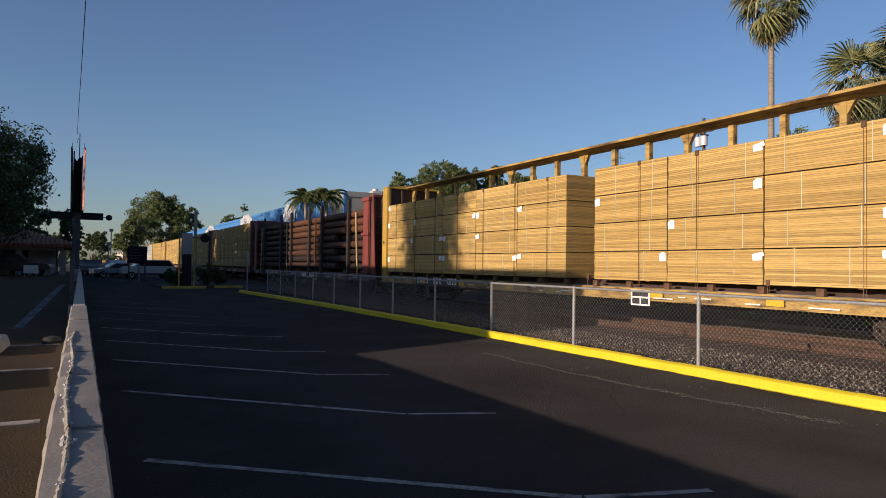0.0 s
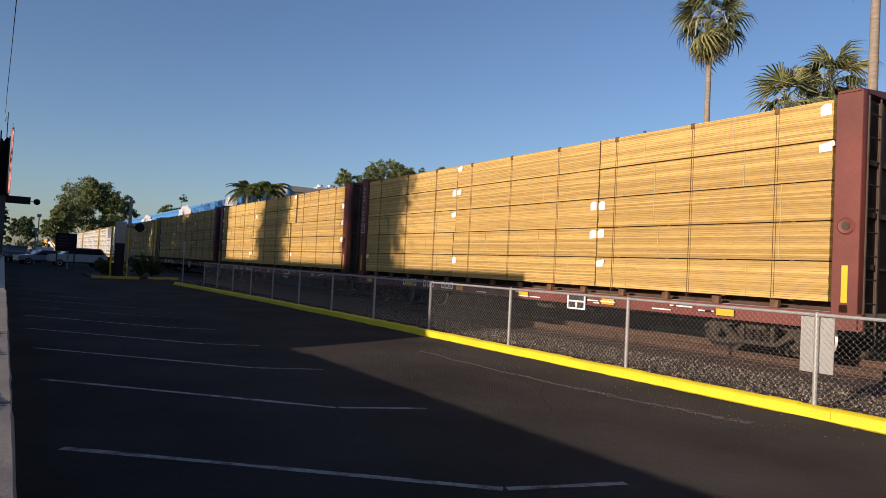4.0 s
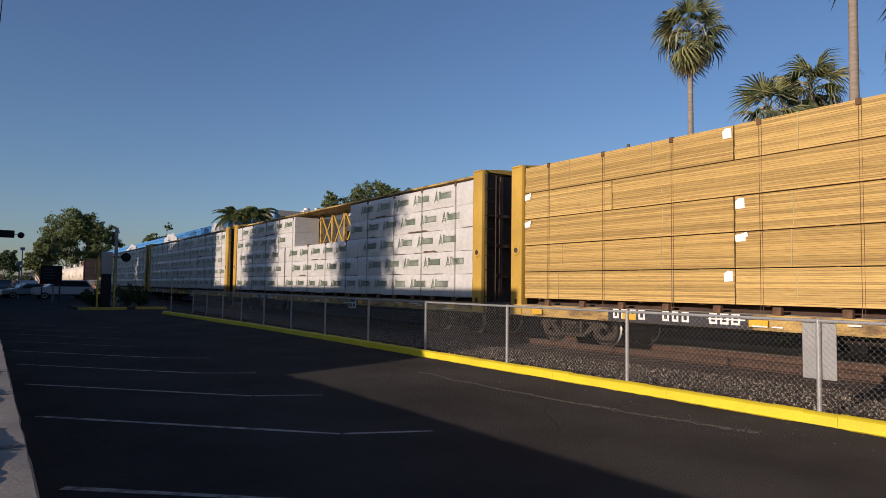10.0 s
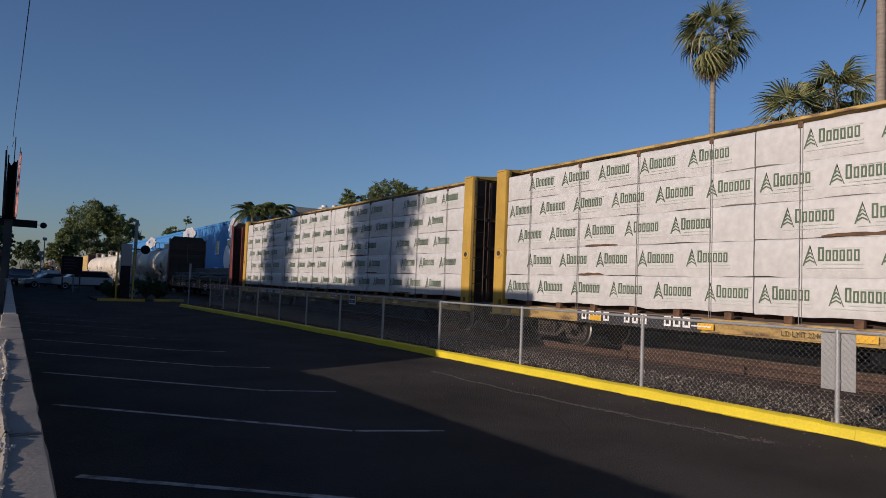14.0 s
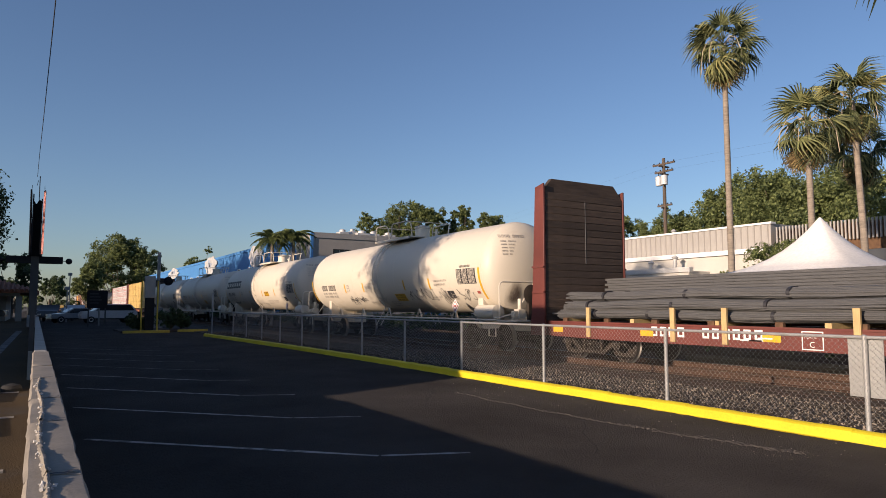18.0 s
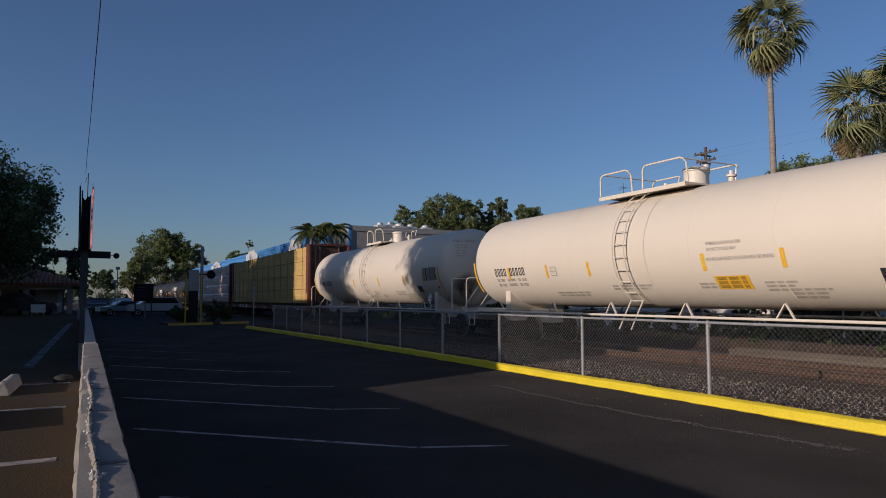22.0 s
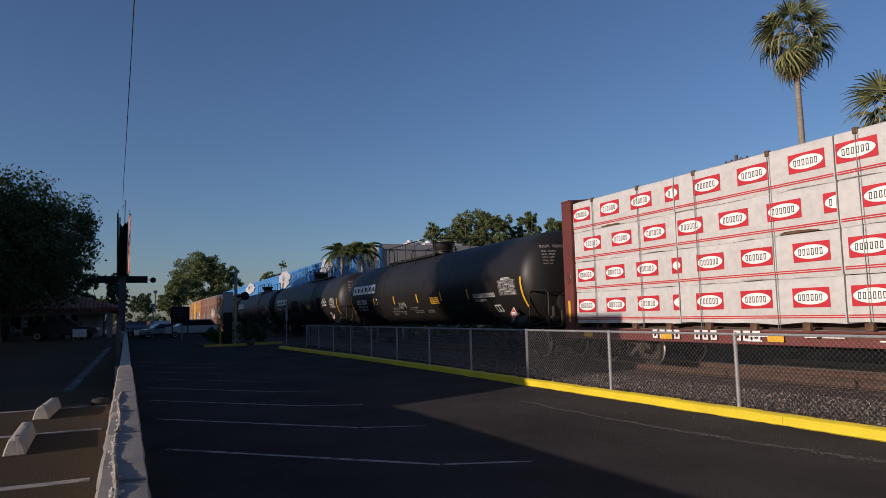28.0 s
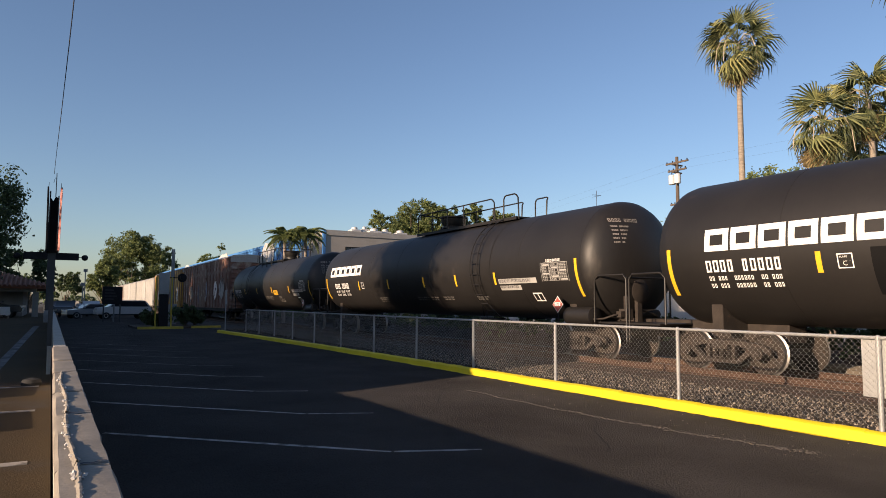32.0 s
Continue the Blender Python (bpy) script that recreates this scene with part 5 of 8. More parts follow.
def pole_car(u0, u1):
    car, half, mid = start_car("log_flatcar", "bulkhead flatcar with red ends loaded with dark treated poles", u0, u1)
    r = random.Random(21)
    underframe(car, half, M_SILL_GREY, r, 3.0)
    sill_marks(car, half, r, M_SILL_GREY)
    for s in (-1, 1):
        y0, y1 = sorted((s * (half - 0.62), s * (half - 0.40)))
        bh = part("bulkhead", Shape().box(-1.34, 1.34, y0, y1, 0.9, 4.60), M_DARK_BROWN, car, bevel=0.012)
        for sx in (-1, 1):
            a, b = sorted((sx * 1.342, sx * 1.46))
            k = s * half
            part("column", Shape().prism([(k - s * 1.36, 1.0), (k - s * 0.58, 1.0), (k - s * 0.58, 4.58), (k - s * 1.30, 4.58)], "x", a, b), M_BULK_RED, bh, bevel=0.05, steps=2)
            for z, h in ((1.0, 0.12), (2.80, 0.14), (4.42, 0.20)):
                c, d = sorted((sx * 1.36, sx * 1.52))
                part("collar", Shape().box(c, d, min(k - s * 1.42, k - s * 0.54), max(k - s * 1.42, k - s * 0.54), z, z + h), M_BULK_RED, bh, bevel=0.02)
            c, d = sorted((sx * 1.30, sx * 1.338))
            part("gusset_plate", Shape().prism([(k - s * 0.75, 0.72), (k - s * 0.02, 0.72), (k - s * 0.36, 4.72), (k - s * 0.75, 4.72)], "x", c, d), M_BULK_RED, bh)
        for x in (-0.85, 0.0, 0.85):
            part("upright", Shape().box(x - 0.05, x + 0.05, min(y0, s * (half - 0.2)), max(y0, s * (half - 0.2)), 0.9, 4.6), M_DARK_BROWN, bh)
        part("top_rail", Shape().box(-1.32, 1.32, min(y0, s * (half - 0.3)), max(y0, s * (half - 0.3)), 4.60, 4.70), M_BULK_RED, bh)
        lad = Shape()
        for x in (-1.26, -0.86):
            lad.prism([(s * (half - 0.06) - 0.02, 0.7), (s * (half - 0.06) + 0.02, 0.7), (s * (half - 0.38) + 0.02, 4.65), (s * (half - 0.38) - 0.02, 4.65)], "x", x - 0.02, x + 0.02)
        for i in range(10):
            z = 0.95 + 0.39 * i
            q = s * (half - 0.08 - 0.32 * (z - 0.7) / 3.95)
            lad.cyl((-1.26, q, z), (-0.86, q, z), 0.014, 6)
        part("ladder", lad, M_BULK_RED, bh)
    g, o = Shape(), Shape()
    q = random.Random(77)
    for i in range(8):
        y = 39.9 - 0.27 * i - mid
        n = 12
        g.add([(-1.427, y + 0.15 * math.cos(6.283 * j / n) * q.uniform(0.75, 1.15), 0.765 + 0.15 * math.sin(6.283 * j / n) * q.uniform(0.75, 1.15)) for j in range(n)], [tuple(range(n))])
        o.add([(-1.4245, y + 0.19 * math.cos(6.283 * j / n), 0.765 + 0.175 * math.sin(6.283 * j / n)) for j in range(n)], [tuple(range(n))])
    tagged(part("graffiti", g, M_WHITE, car, "white bubble graffiti on the side sill"), kind="stuff")
    tagged(part("graffiti_edge", o, M_PURPLE, car, "dark purple edge of the graffiti"), kind="stuff")
    e = half - 1.0
    # stakes along both sides
    for k, y in enumerate((-8.85, -4.62, -2.25, 1.63, 4.11, 8.73)):
        for sx in (-1, 1):
            st = part("stake", shared("stake", lambda: Shape().prism([(-0.11, 0.72), (0.11, 0.72), (0.10, 4.62), (-0.10, 4.72)], "x", -0.07, 0.07).mesh("stake", 0.012)), M_STEELDARK, car, loc=(sx * 1.40, y, 0))
            part("stake_pocket", shared("pocket", lambda: Shape().box(-0.10, 0.10, -0.16, 0.16, 0.70, 1.02).mesh("pocket", 0.015)), M_STEELDARK, st)
    for y in (-10.1, -3.35, 2.69, 9.86):
        lean = {-10.1: 0.30, -3.35: 0.02, 2.69: 0.10, 9.86: -0.25}[y]
        grey = y == -3.35
        part("timber_stake", Shape().prism([(y - 0.045, 0.80), (y + 0.045, 0.80), (y + 0.04 + lean, 4.0), (y - 0.04 + lean, 4.0)], "x", -1.40, -1.345), M_DUNNAGE if grey else M_STAKE, car, "weathered timber side stake" if grey else "pale new timber side stake", bevel=0.006)
    plate = part("warning_plate", Shape().prism([(-8.97, 0.66), (-8.73, 0.66), (-8.73, 1.02), (-8.85, 1.16), (-8.97, 1.02)], "x", -1.482, -1.475), M_CAR_GREY, car, "pale pointed plate with dark marks")
    part("plate_mark", Shape().box(-1.486, -1.4825, -8.94, -8.86, 0.88, 0.98).box(-1.486, -1.4825, -8.84, -8.76, 0.88, 0.98).box(-1.486, -1.4825, -8.94, -8.76, 0.70, 0.82), M_DARKPRINT, plate)
    tags_drawn = random.Random(5)
    for k in range(11):
        y, sc = -9.6 + 1.75 * k, Shape()
        pts = [(y + tags_drawn.uniform(-0.5, 0.5), 0.80 + tags_drawn.uniform(-0.11, 0.11)) for _ in range(9)]
        for (a, b), (c, d) in zip(pts, pts[1:]):
            sc.add([(-1.4285, a, b), (-1.4285, c, d), (-1.4285, c, d + 0.013), (-1.4285, a, b + 0.013)], [(0, 1, 2, 3)])
        tagged(part("graffiti", sc, (M_SCRAWL_WHITE, M_SCRAWL, M_FADED_BLUE)[k % 3], car, "scrawled marker tag on the grey sill"), kind="stuff")
    for y in (-8.0, -4.0, 0.5, 4.5, 8.0):
        part("bolster", Shape().box(-1.3, 1.3, y - 0.12, y + 0.12, 0.94, 1.14), M_DUNNAGE, car)
    # the poles: nine rows, laid closely, in two lengths of car with staggered ends
    def pole(length, rad, seed):
        def make():
            q = random.Random(seed)
            prof = [(-length / 2, rad * 0.55), (-length / 2 + 0.03, rad * 0.97)] + [(-length / 2 + length * i / 6, rad * (1.0 - 0.012 * i) * q.uniform(0.98, 1.02)) for i in range(1, 6)] + [(length / 2 - 0.03, rad * 0.90), (length / 2, rad * 0.5)]
            return Shape().lathe(prof, 12).mesh("pole")
        return shared(("pole", length, seed), make)
    for row in range(8):
        cols = 7
        for c in range(cols):
            x = -1.16 + c * 0.386 + (0.0 if row % 2 == 0 else 0.03)
            z = 1.14 + 0.19 + row * 0.375
            back = (c == 0 and row in (0, 2, 4)) or (c > 0 and r.random() < 0.5)
            ln = 17.9
            cy = half - 1.15 - ln / 2 if back else -half + 1.15 + ln / 2
            log = part("treated_pole", pole(ln, 0.186, (row + c) % 4), M_POLE_LOG, car, loc=(x, cy + r.uniform(-0.3, 0.3), z + r.uniform(-0.02, 0.02)))
            log.rotation_euler = (radians(r.uniform(-0.12, 0.12)), r.uniform(0, 6.28), radians(r.uniform(-0.12, 0.12)))
            if not back and c in (0, 6):
                part("treated_pole", pole(4.4, 0.18, row % 2), M_POLE_LOG, car, loc=(x, half - 1.2 - 2.2, z))
    return car


def rebar_car(u0, u1):
    car, half, mid = start_car("rebar_flatcar", "oxide red bulkhead flatcar loaded with bundles of steel bar", u0, u1)
    r = random.Random(31)
    underframe(car, half, M_CAR_RED, r, 1.5)
    e = half - 0.55
    for sx in (-1, 1):
        x0, x1 = sorted((sx * 1.365, sx * 1.415))
        part("side_girder", Shape().prism([(-e, 0.62), (-e + 2.6, 0.57), (e - 2.6, 0.57), (e, 0.62), (e, 0.98), (-e, 0.98)], "x", x0, x1).box(x0 - 0.02, x1 + 0.02, -e, e, 0.96, 1.0), M_CAR_RED, car)
    sill_marks(car, half, r, M_CAR_RED, True, 4.9, (4, 6))
    letters_on(car, "LD LMT 201300 LBS", 0.135, -1.4265, 0.9, 0.79, M_WHITE, 1.0)
    letters_on(car, "LT WT  84700", 0.135, -1.4265, 0.9, 0.62, M_WHITE, 1.0)
    box = marks(car, [(2.35, 2.75, 0.60, 0.94)], -1.4262, M_WHITE, "plate_box", "white stencilled box")
    marks(box, [(2.37, 2.73, 0.62, 0.92)], -1.4280, M_CAR_RED, "plate_field")
    letters_on(box, "PLATE", 0.09, -1.4295, 2.70, 0.81, M_WHITE, 0.9)
    letters_on(box, "C", 0.15, -1.4295, 2.61, 0.65, M_WHITE)
    for s in (-1, 1):
        ym, yn = sorted((s * (half - 1.26), s * (half - 1.12)))
        bh = part("bulkhead", Shape().prism([(-1.50, 0.95), (1.50, 0.95), (1.50, 4.62), (1.20, 4.96), (-1.20, 4.96), (-1.50, 4.62)], "y", ym, yn), M_PLANK, car, bevel=0.01)
        for sx in (-1, 1):
            a, b = sorted((sx * 1.502, sx * 1.57))
            k = s * (half - 1.33)
            part("corner_post", Shape().prism([(k, 0.60), (k + s * 0.62, 0.60), (k + s * 0.50, 2.0), (k + s * 0.36, 4.72), (k, 4.80)], "x", a, b), M_CAR_RED, bh, bevel=0.012)
            for z in (1.05, 1.75, 2.45):
                c, d = sorted((sx * 1.52, sx * 1.60))
                part("rib", Shape().box(c, d, min(k, k + s * 0.5), max(k, k + s * 0.5), z, z + 0.05), M_CAR_RED, bh)
        inner = s * (half - 1.285)
        pl = shared("bhplank", lambda: Shape().box(-1.485, 1.485, -0.022, 0.022, 0.004, 0.192).mesh("plank", 0.007))
        for i in range(18):
            part("plank", pl, M_PLANK, bh, loc=(r.uniform(-0.01, 0.01), inner, 1.0 + i * 0.198))
        part("tie_line", Shape().box(-0.008, 0.008, min(inner - s * 0.03, inner - s * 0.024), max(inner - s * 0.03, inner - s * 0.024), 2.6, 4.4), M_WIRE_TIE, bh)
        for x in (-0.95, 0.0, 0.95):
            part("upright", Shape().box(x - 0.07, x + 0.07, min(s * (half - 1.11), s * (half - 0.85)), max(s * (half - 1.11), s * (half - 0.85)), 0.9, 4.7), M_CAR_RED, bh)

    def bars(length, seed, wide, tall):
        """A bundle of long thin bars with ragged ends, bound at intervals and sagging a little."""
        def make():
            q, sh = random.Random(seed), Shape()
            rods = []
            for ring, n in ((1.0, 19), (0.76, 14)):
                rods += [(ring, 2 * math.pi * (i + q.uniform(-0.3, 0.3)) / n) for i in range(n)]
            for ring, a in rods:
                j = q.uniform(0.90, 1.10)
                ya, yb = -length / 2 + q.uniform(-0.25, 0.2), length / 2 + q.uniform(-0.2, 0.25)
                pts = []
                for k in range(9):
                    t = k / 8
                    pinch = 0.93 + 0.07 * math.cos(t * 6.283 * 5)
                    pts.append((wide * ring * j * pinch * math.cos(a), ya + (yb - ya) * t, tall * ring * j * pinch * math.sin(a) + 0.025 * math.sin(t * 11 + seed)))
                sh.tube(pts, 0.026, 5)
            sh.lathe([(-length / 2 + 0.3, tall * 0.7), (length / 2 - 0.3, tall * 0.7)], 10)
            return sh.mesh("bar_bundle")
        return shared(("bars", length, seed, wide), make)
    for row, (z, xs) in enumerate(((1.20, (-1.08, -0.62, -0.16, 0.30, 0.76, 1.14)), (1.42, (-1.10, -0.66, -0.20, 0.26, 0.72, 1.12)), (1.64, (-0.86, -0.40, 0.06)))):
        for c, x in enumerate(xs):
            for s, ln in ((-1, 9.7), (1, 9.3)):
                b = tagged(part("steel_package", bars(ln, (row + c) % 3, 0.215, 0.105), M_REBAR, car, loc=(x, s * (ln / 2 + 0.05) + r.uniform(-0.35, 0.35), z + r.uniform(-0.015, 0.015))), kind="stuff")
                if c < 2:
                    for yy in (-3.6, -1.2, 1.2, 3.6):
                        part("steel_band", shared("band", lambda: Shape().lathe([(-0.035, 0.245), (0.035, 0.245)], 14).mesh("band")), M_DARKPRINT, b, loc=(0, yy + r.uniform(-0.4, 0.4), 0)).scale = (1, 1, 0.56)
    # flat-topped tiers of straight bars along the far side
    for k in range(9):
        for c in range(7):
            part("steel_bar", shared(("flat_bar", c % 3), lambda: Shape().box(-0.052, 0.052, -9.4 + 0.12 * (c % 3), 9.5 - 0.1 * (c % 3), 0.0, 0.066).mesh("steel_bar", 0.006)), M_REBAR, car, loc=(0.46 + 0.125 * c + r.uniform(-0.008, 0.008), r.uniform(-0.1, 0.1), 1.55 + 0.069 * k))
    for y in [-9.2 + 2.3 * k for k in range(9)]:
        part("cross_timber", Shape().box(-1.35, 1.35, y - 0.06, y + 0.06, 0.99, 1.09), M_STAKE, car, "pale new timber under the bundles")
    for y in (-9.0, -7.2, -4.6, -1.6, 1.75, 4.33, 5.63, 8.26):
        part("side_stake", Shape().box(-1.47, -1.42, y - 0.06, y + 0.06, 0.62, 1.36), M_STAKE, car, "short pale timber side stake")
    return car


# for each tank: where its ladder stands, its reflectors, and where the number begins
TANK_LADDER = {1: 0.45, 2: 0.75, 3: 1.1, 4: 0.55, 5: 4.43, 6: -3.93, 7: -4.41, 8: 4.0}
TANK_TOP = {1: (1.2, -1.75), 2: (1.7, -1.9), 3: (1.3, -1.6), 4: (0.75, -1.0)}    # ends of the top platform from the ladder
TANK_STRIPS = {1: (7.95, 3.95, 2.0, -1.75, -3.68, -6.9), 2: (8.2, 4.4, 1.9, -0.76, -3.25, -6.99), 3: (8.35, 6.3, 4.3, 2.45, -1.38, -3.3, -7.2), 4: (8.4, 4.6, 2.0, -1.2, -4.0, -5.9, -7.3),
               5: (9.08, 5.30, 2.4, -0.45, -2.95, -5.4, -9.3), 6: (9.5, 6.15, 3.35, 0.3, -2.9, -5.77, -9.47), 7: (9.22, 5.29, 2.29, -0.76, -3.05, -5.39, -9.17), 8: (8.6, 5.2, 2.0, -1.5, -5.0, -8.6)}
TANK_PANEL = {1: -6.7, 2: -6.73, 3: -7.0, 4: -7.1, 5: -8.92, 6: -8.97, 7: -8.84, 8: -8.0}
TANK_NAME = {5: (8.65, 8.12, 2.64), 6: (8.55, 8.55, 2.52), 7: (8.70, 8.15, 2.66), 8: (8.4, 7.9, 2.6)}


def glyphs(y, z, count, w, h, stroke, gap, seed, blanks=()):
    """A line of plain hollow blocks that stands for letters or digits, reading towards -y: (y0, y1, z0, z1) each."""
    r, out = random.Random(seed), []
    for i in range(count):
        if i not in blanks:
            v = w * r.uniform(0.8, 1.0)
            out += [(y - stroke, y, z, z + h), (y - v, y - stroke, z + h - stroke, z + h), (y - v, y - stroke, z, z + stroke), (y - v, y - v + stroke, z + stroke, z + h - stroke)]
        y -= w + gap
    return out


def tank_car(label, u0, u1, black, seed):
    ly = TANK_LADDER[seed]
    car, half, mid = start_car("tank_car", label, u0, u1, 2.3)
    r = random.Random(seed)
    mat = M_TANK_BLACK if black else M_TANK_WHITE
    rad, zc, bulge = (1.62, 2.59, 0.81) if black else (1.50, 2.64, 0.74)
    e, e1 = (half - 0.60, half - 0.60) if black else (half - (1.12 if seed == 4 else 0.98), half - 0.26)
    prof = [(-e + bulge * (1 - math.sin(math.pi / 2 * (8 - i) / 8)), max(0.03, rad * math.sqrt(max(0.0, 1 - math.sin(math.pi / 2 * (8 - i) / 8) ** 2)))) for i in range(9)]
    seams = []
    for i in range(0, 7):
        y = -e + bulge + (2 * e - 2 * bulge) * (i + 0.02) / 7
        seams += [(y - 0.013, rad), (y - 0.010, rad + 0.005), (y + 0.010, rad + 0.005), (y + 0.013, rad)]
    body = Shape().lathe(prof + seams + [(e1 - e - y, q) for y, q in prof[::-1]], 56, 0, zc)
    part("tank", body, mat, car)
    # underframe: stub sills, running rail along each side, bolsters and saddles
    for s in (-1, 1):
        a, b = sorted((s * (half - 3.4), s * half))
        part("stub_sill", Shape().box(-0.3, 0.3, a, b, 0.62, 1.05).box(-1.3, 1.3, s * (half - 0.42) - 0.12, s * (half - 0.42) + 0.12, 0.84, 0.96), mat if not black else M_UNDER, car, bevel=0.012)
        part("end_platform", Shape().box(-1.42, 1.42, min(s * (half - 1.0), s * half), max(s * (half - 1.0), s * half), 0.93, 0.97), mat, car)
        y = s * (half - (2.85 if seed == 4 else 2.3))
        part("saddle", Shape().prism([(-1.10, 0.86), (1.10, 0.86), (1.12, 1.66 - 0.23 * black), (0.8, 1.38 - 0.2 * black), (0, 1.2), (-0.8, 1.38 - 0.2 * black), (-1.12, 1.66 - 0.23 * black)], "y", y - 0.14, y + 0.14), M_UNDER if black else mat, car, bevel=0.012)
        # end handrails
        if not black:
            y = s * (half - (0.06 if s > 0 else 1.02 if seed == 4 else 0.88))
            part("end_rail", Shape().tube([(-1.40, y, 0.95), (-1.40, y, 2.02), (-1.36, y, 2.10), (-1.28, y, 2.14), (1.28, y, 2.14), (1.36, y, 2.10), (1.40, y, 2.02), (1.40, y, 0.95)], 0.024, 8), mat, car)
            for sx in (-1, 1):
                part("rail_brace", Shape().cyl((sx * 0.06, y, 2.12), (sx * 0.95, y, 0.96), 0.022, 8), mat, car)
            part("stirrup_step", Shape().tube([(-1.40, y - 0.2 * s, 0.95), (-1.40, y - 0.2 * s, 0.48), (-1.40, y - 0.55 * s, 0.48), (-1.40, y - 0.55 * s, 0.95)], 0.018, 6), mat, car)
            continue
        for sx in (-1, 1):
            x = sx * 1.40
            part("end_rail", Shape().tube([(x, s * (half - 1.15), 0.95), (x, s * (half - 1.15), 2.02), (x, s * (half - 1.02), 2.14), (x, s * (half - 0.15), 2.14), (x, s * (half - 0.05), 2.02), (x, s * (half - 0.05), 0.5)], 0.024, 8), mat, car)
        part("cross_rail", Shape().tube([(-1.40, s * (half - 0.05), 2.06), (1.40, s * (half - 0.05), 2.06)], 0.022, 8), mat, car)
    for sx in (-1, 1):
        x = sx * 1.42
        if not black:
            part("side_rail", Shape().cyl((x, -half + 1.0, 0.97), (x, half - 1.0, 0.97), 0.030, 8), mat, car)
        k = -half + 3.2
        while k < half - 3.0 and not black:
            part("rail_bracket", Shape().prism([(k - 0.015, 0.95), (k + 0.015, 0.95), (k + 0.225, 1.30), (k + 0.195, 1.30)], "x", min(x, x - sx * 0.05), max(x, x - sx * 0.05)).prism([(k + 0.415, 0.95), (k + 0.445, 0.95), (k + 0.225, 1.30), (k + 0.195, 1.30)], "x", min(x, x - sx * 0.05), max(x, x - sx * 0.05)), mat, car)
            k += 2.45
        # ladder over the side to the top platform
        lad, n = Shape(), 15
        for dy in (-0.21, 0.21):
            pts = []
            for i in range(n):
                a = radians(-62 + 132 * i / (n - 1))
                pts.append((sx * (rad + 0.12) * math.cos(a), ly + dy, zc + (rad + 0.12) * math.sin(a)))
            pts[0] = (sx * 1.42, ly + dy, 0.62) if not black else (sx * 1.05, ly + dy, 0.92)
            lad.tube(pts, 0.018, 6)
        for i in range(11):
            a = radians(-54 + 116 * i / 10)
            p = (sx * (rad + 0.12) * math.cos(a), zc + (rad + 0.12) * math.sin(a))
            lad.cyl((p[0], ly - 0.21, p[1]), (p[0], ly + 0.21, p[1]), 0.014, 6)
        if black:
            for dy in (-0.45, 0.45):
                lad.cyl((sx * 1.0, ly + dy, 1.0), (sx * 1.24, ly + dy * 0.47, 1.36), 0.022, 6)
            lad.box(min(sx * 0.8, sx * 1.1), max(sx * 0.8, sx * 1.1), ly - 0.5, ly + 0.5, 0.90, 0.96)
        part("ladder", lad, mat, car)
        # cover strip beside the ladder
        sp = Shape()
        for i in range(14):
            a, b = radians(-60 + 126 * i / 14), radians(-60 + 126 * (i + 1) / 14)
            q = rad + 0.012
            sp.add([(sx * q * math.cos(a), ly - 0.72, zc + q * math.sin(a)), (sx * q * math.cos(a), ly - 0.78, zc + q * math.sin(a)), (sx * q * math.cos(b), ly - 0.78, zc + q * math.sin(b)), (sx * q * math.cos(b), ly - 0.72, zc + q * math.sin(b))], [(0, 1, 2, 3)])
        part("jacket_band", sp, mat, car)
    top = zc + rad
    back = seed in (6, 7)
    pa, pb = (ly + TANK_TOP[seed][1] - 0.05, ly + TANK_TOP[seed][0] + 0.05) if not black else (ly - 0.9, ly + 5.85) if back else (ly - 5.0, ly + 0.95)
    pw = 0.98 if not black else 0.66
    part("top_platform", Shape().box(-pw, pw, pa, pb, top - 0.02, top + 0.02).box(-pw - 0.02, -pw + 0.02, pa, pb, top - 0.08, top + 0.02).box(pw - 0.02, pw + 0.02, pa, pb, top - 0.08, top + 0.02), mat, car)
    my = ly - (0.92 if seed == 4 else 1.12) if not black else ly + 4.1 if back else ly - 4.55
    part("manway", Shape().lathe([(top - 0.1, 0.31), (top + 0.40, 0.30), (top + 0.42, 0.33), (top + 0.48, 0.33), (top + 0.52, 0.24), (top + 0.55, 0.06)] if not black else [(top - 0.1, 0.36), (top + 0.10, 0.36), (top + 0.12, 0.44), (top + 0.16, 0.44), (top + 0.20, 0.40), (top + 0.30, 0.46), (top + 0.50, 0.50), (top + 0.52, 0.54), (top + 0.57, 0.54), (top + 0.60, 0.1)], 28, 0, my, axis="z"), mat, car)
    for y in (my - 0.95, my + 1.1):
        v = part("valve", Shape().cyl((0.1, y, top), (0.1, y, top + 0.16), 0.07, 10).cyl((0.1, y, top + 0.15), (0.1, y, top + 0.20), 0.12, 10).cyl((0.1, y, top + 0.2), (0.1, y, top + 0.30), 0.05, 8), mat, car)
    spans = ((ly + 0.24, pb - 0.05, 0), (pa + 0.05, ly - 0.28, 1)) if not black else ((ly - 0.9, ly - 0.2, 0), (ly + 0.45, ly + 5.8, 1)) if back else ((ly + 0.35, ly + 0.92, 0), (my - 0.85, ly - 0.1, 1))
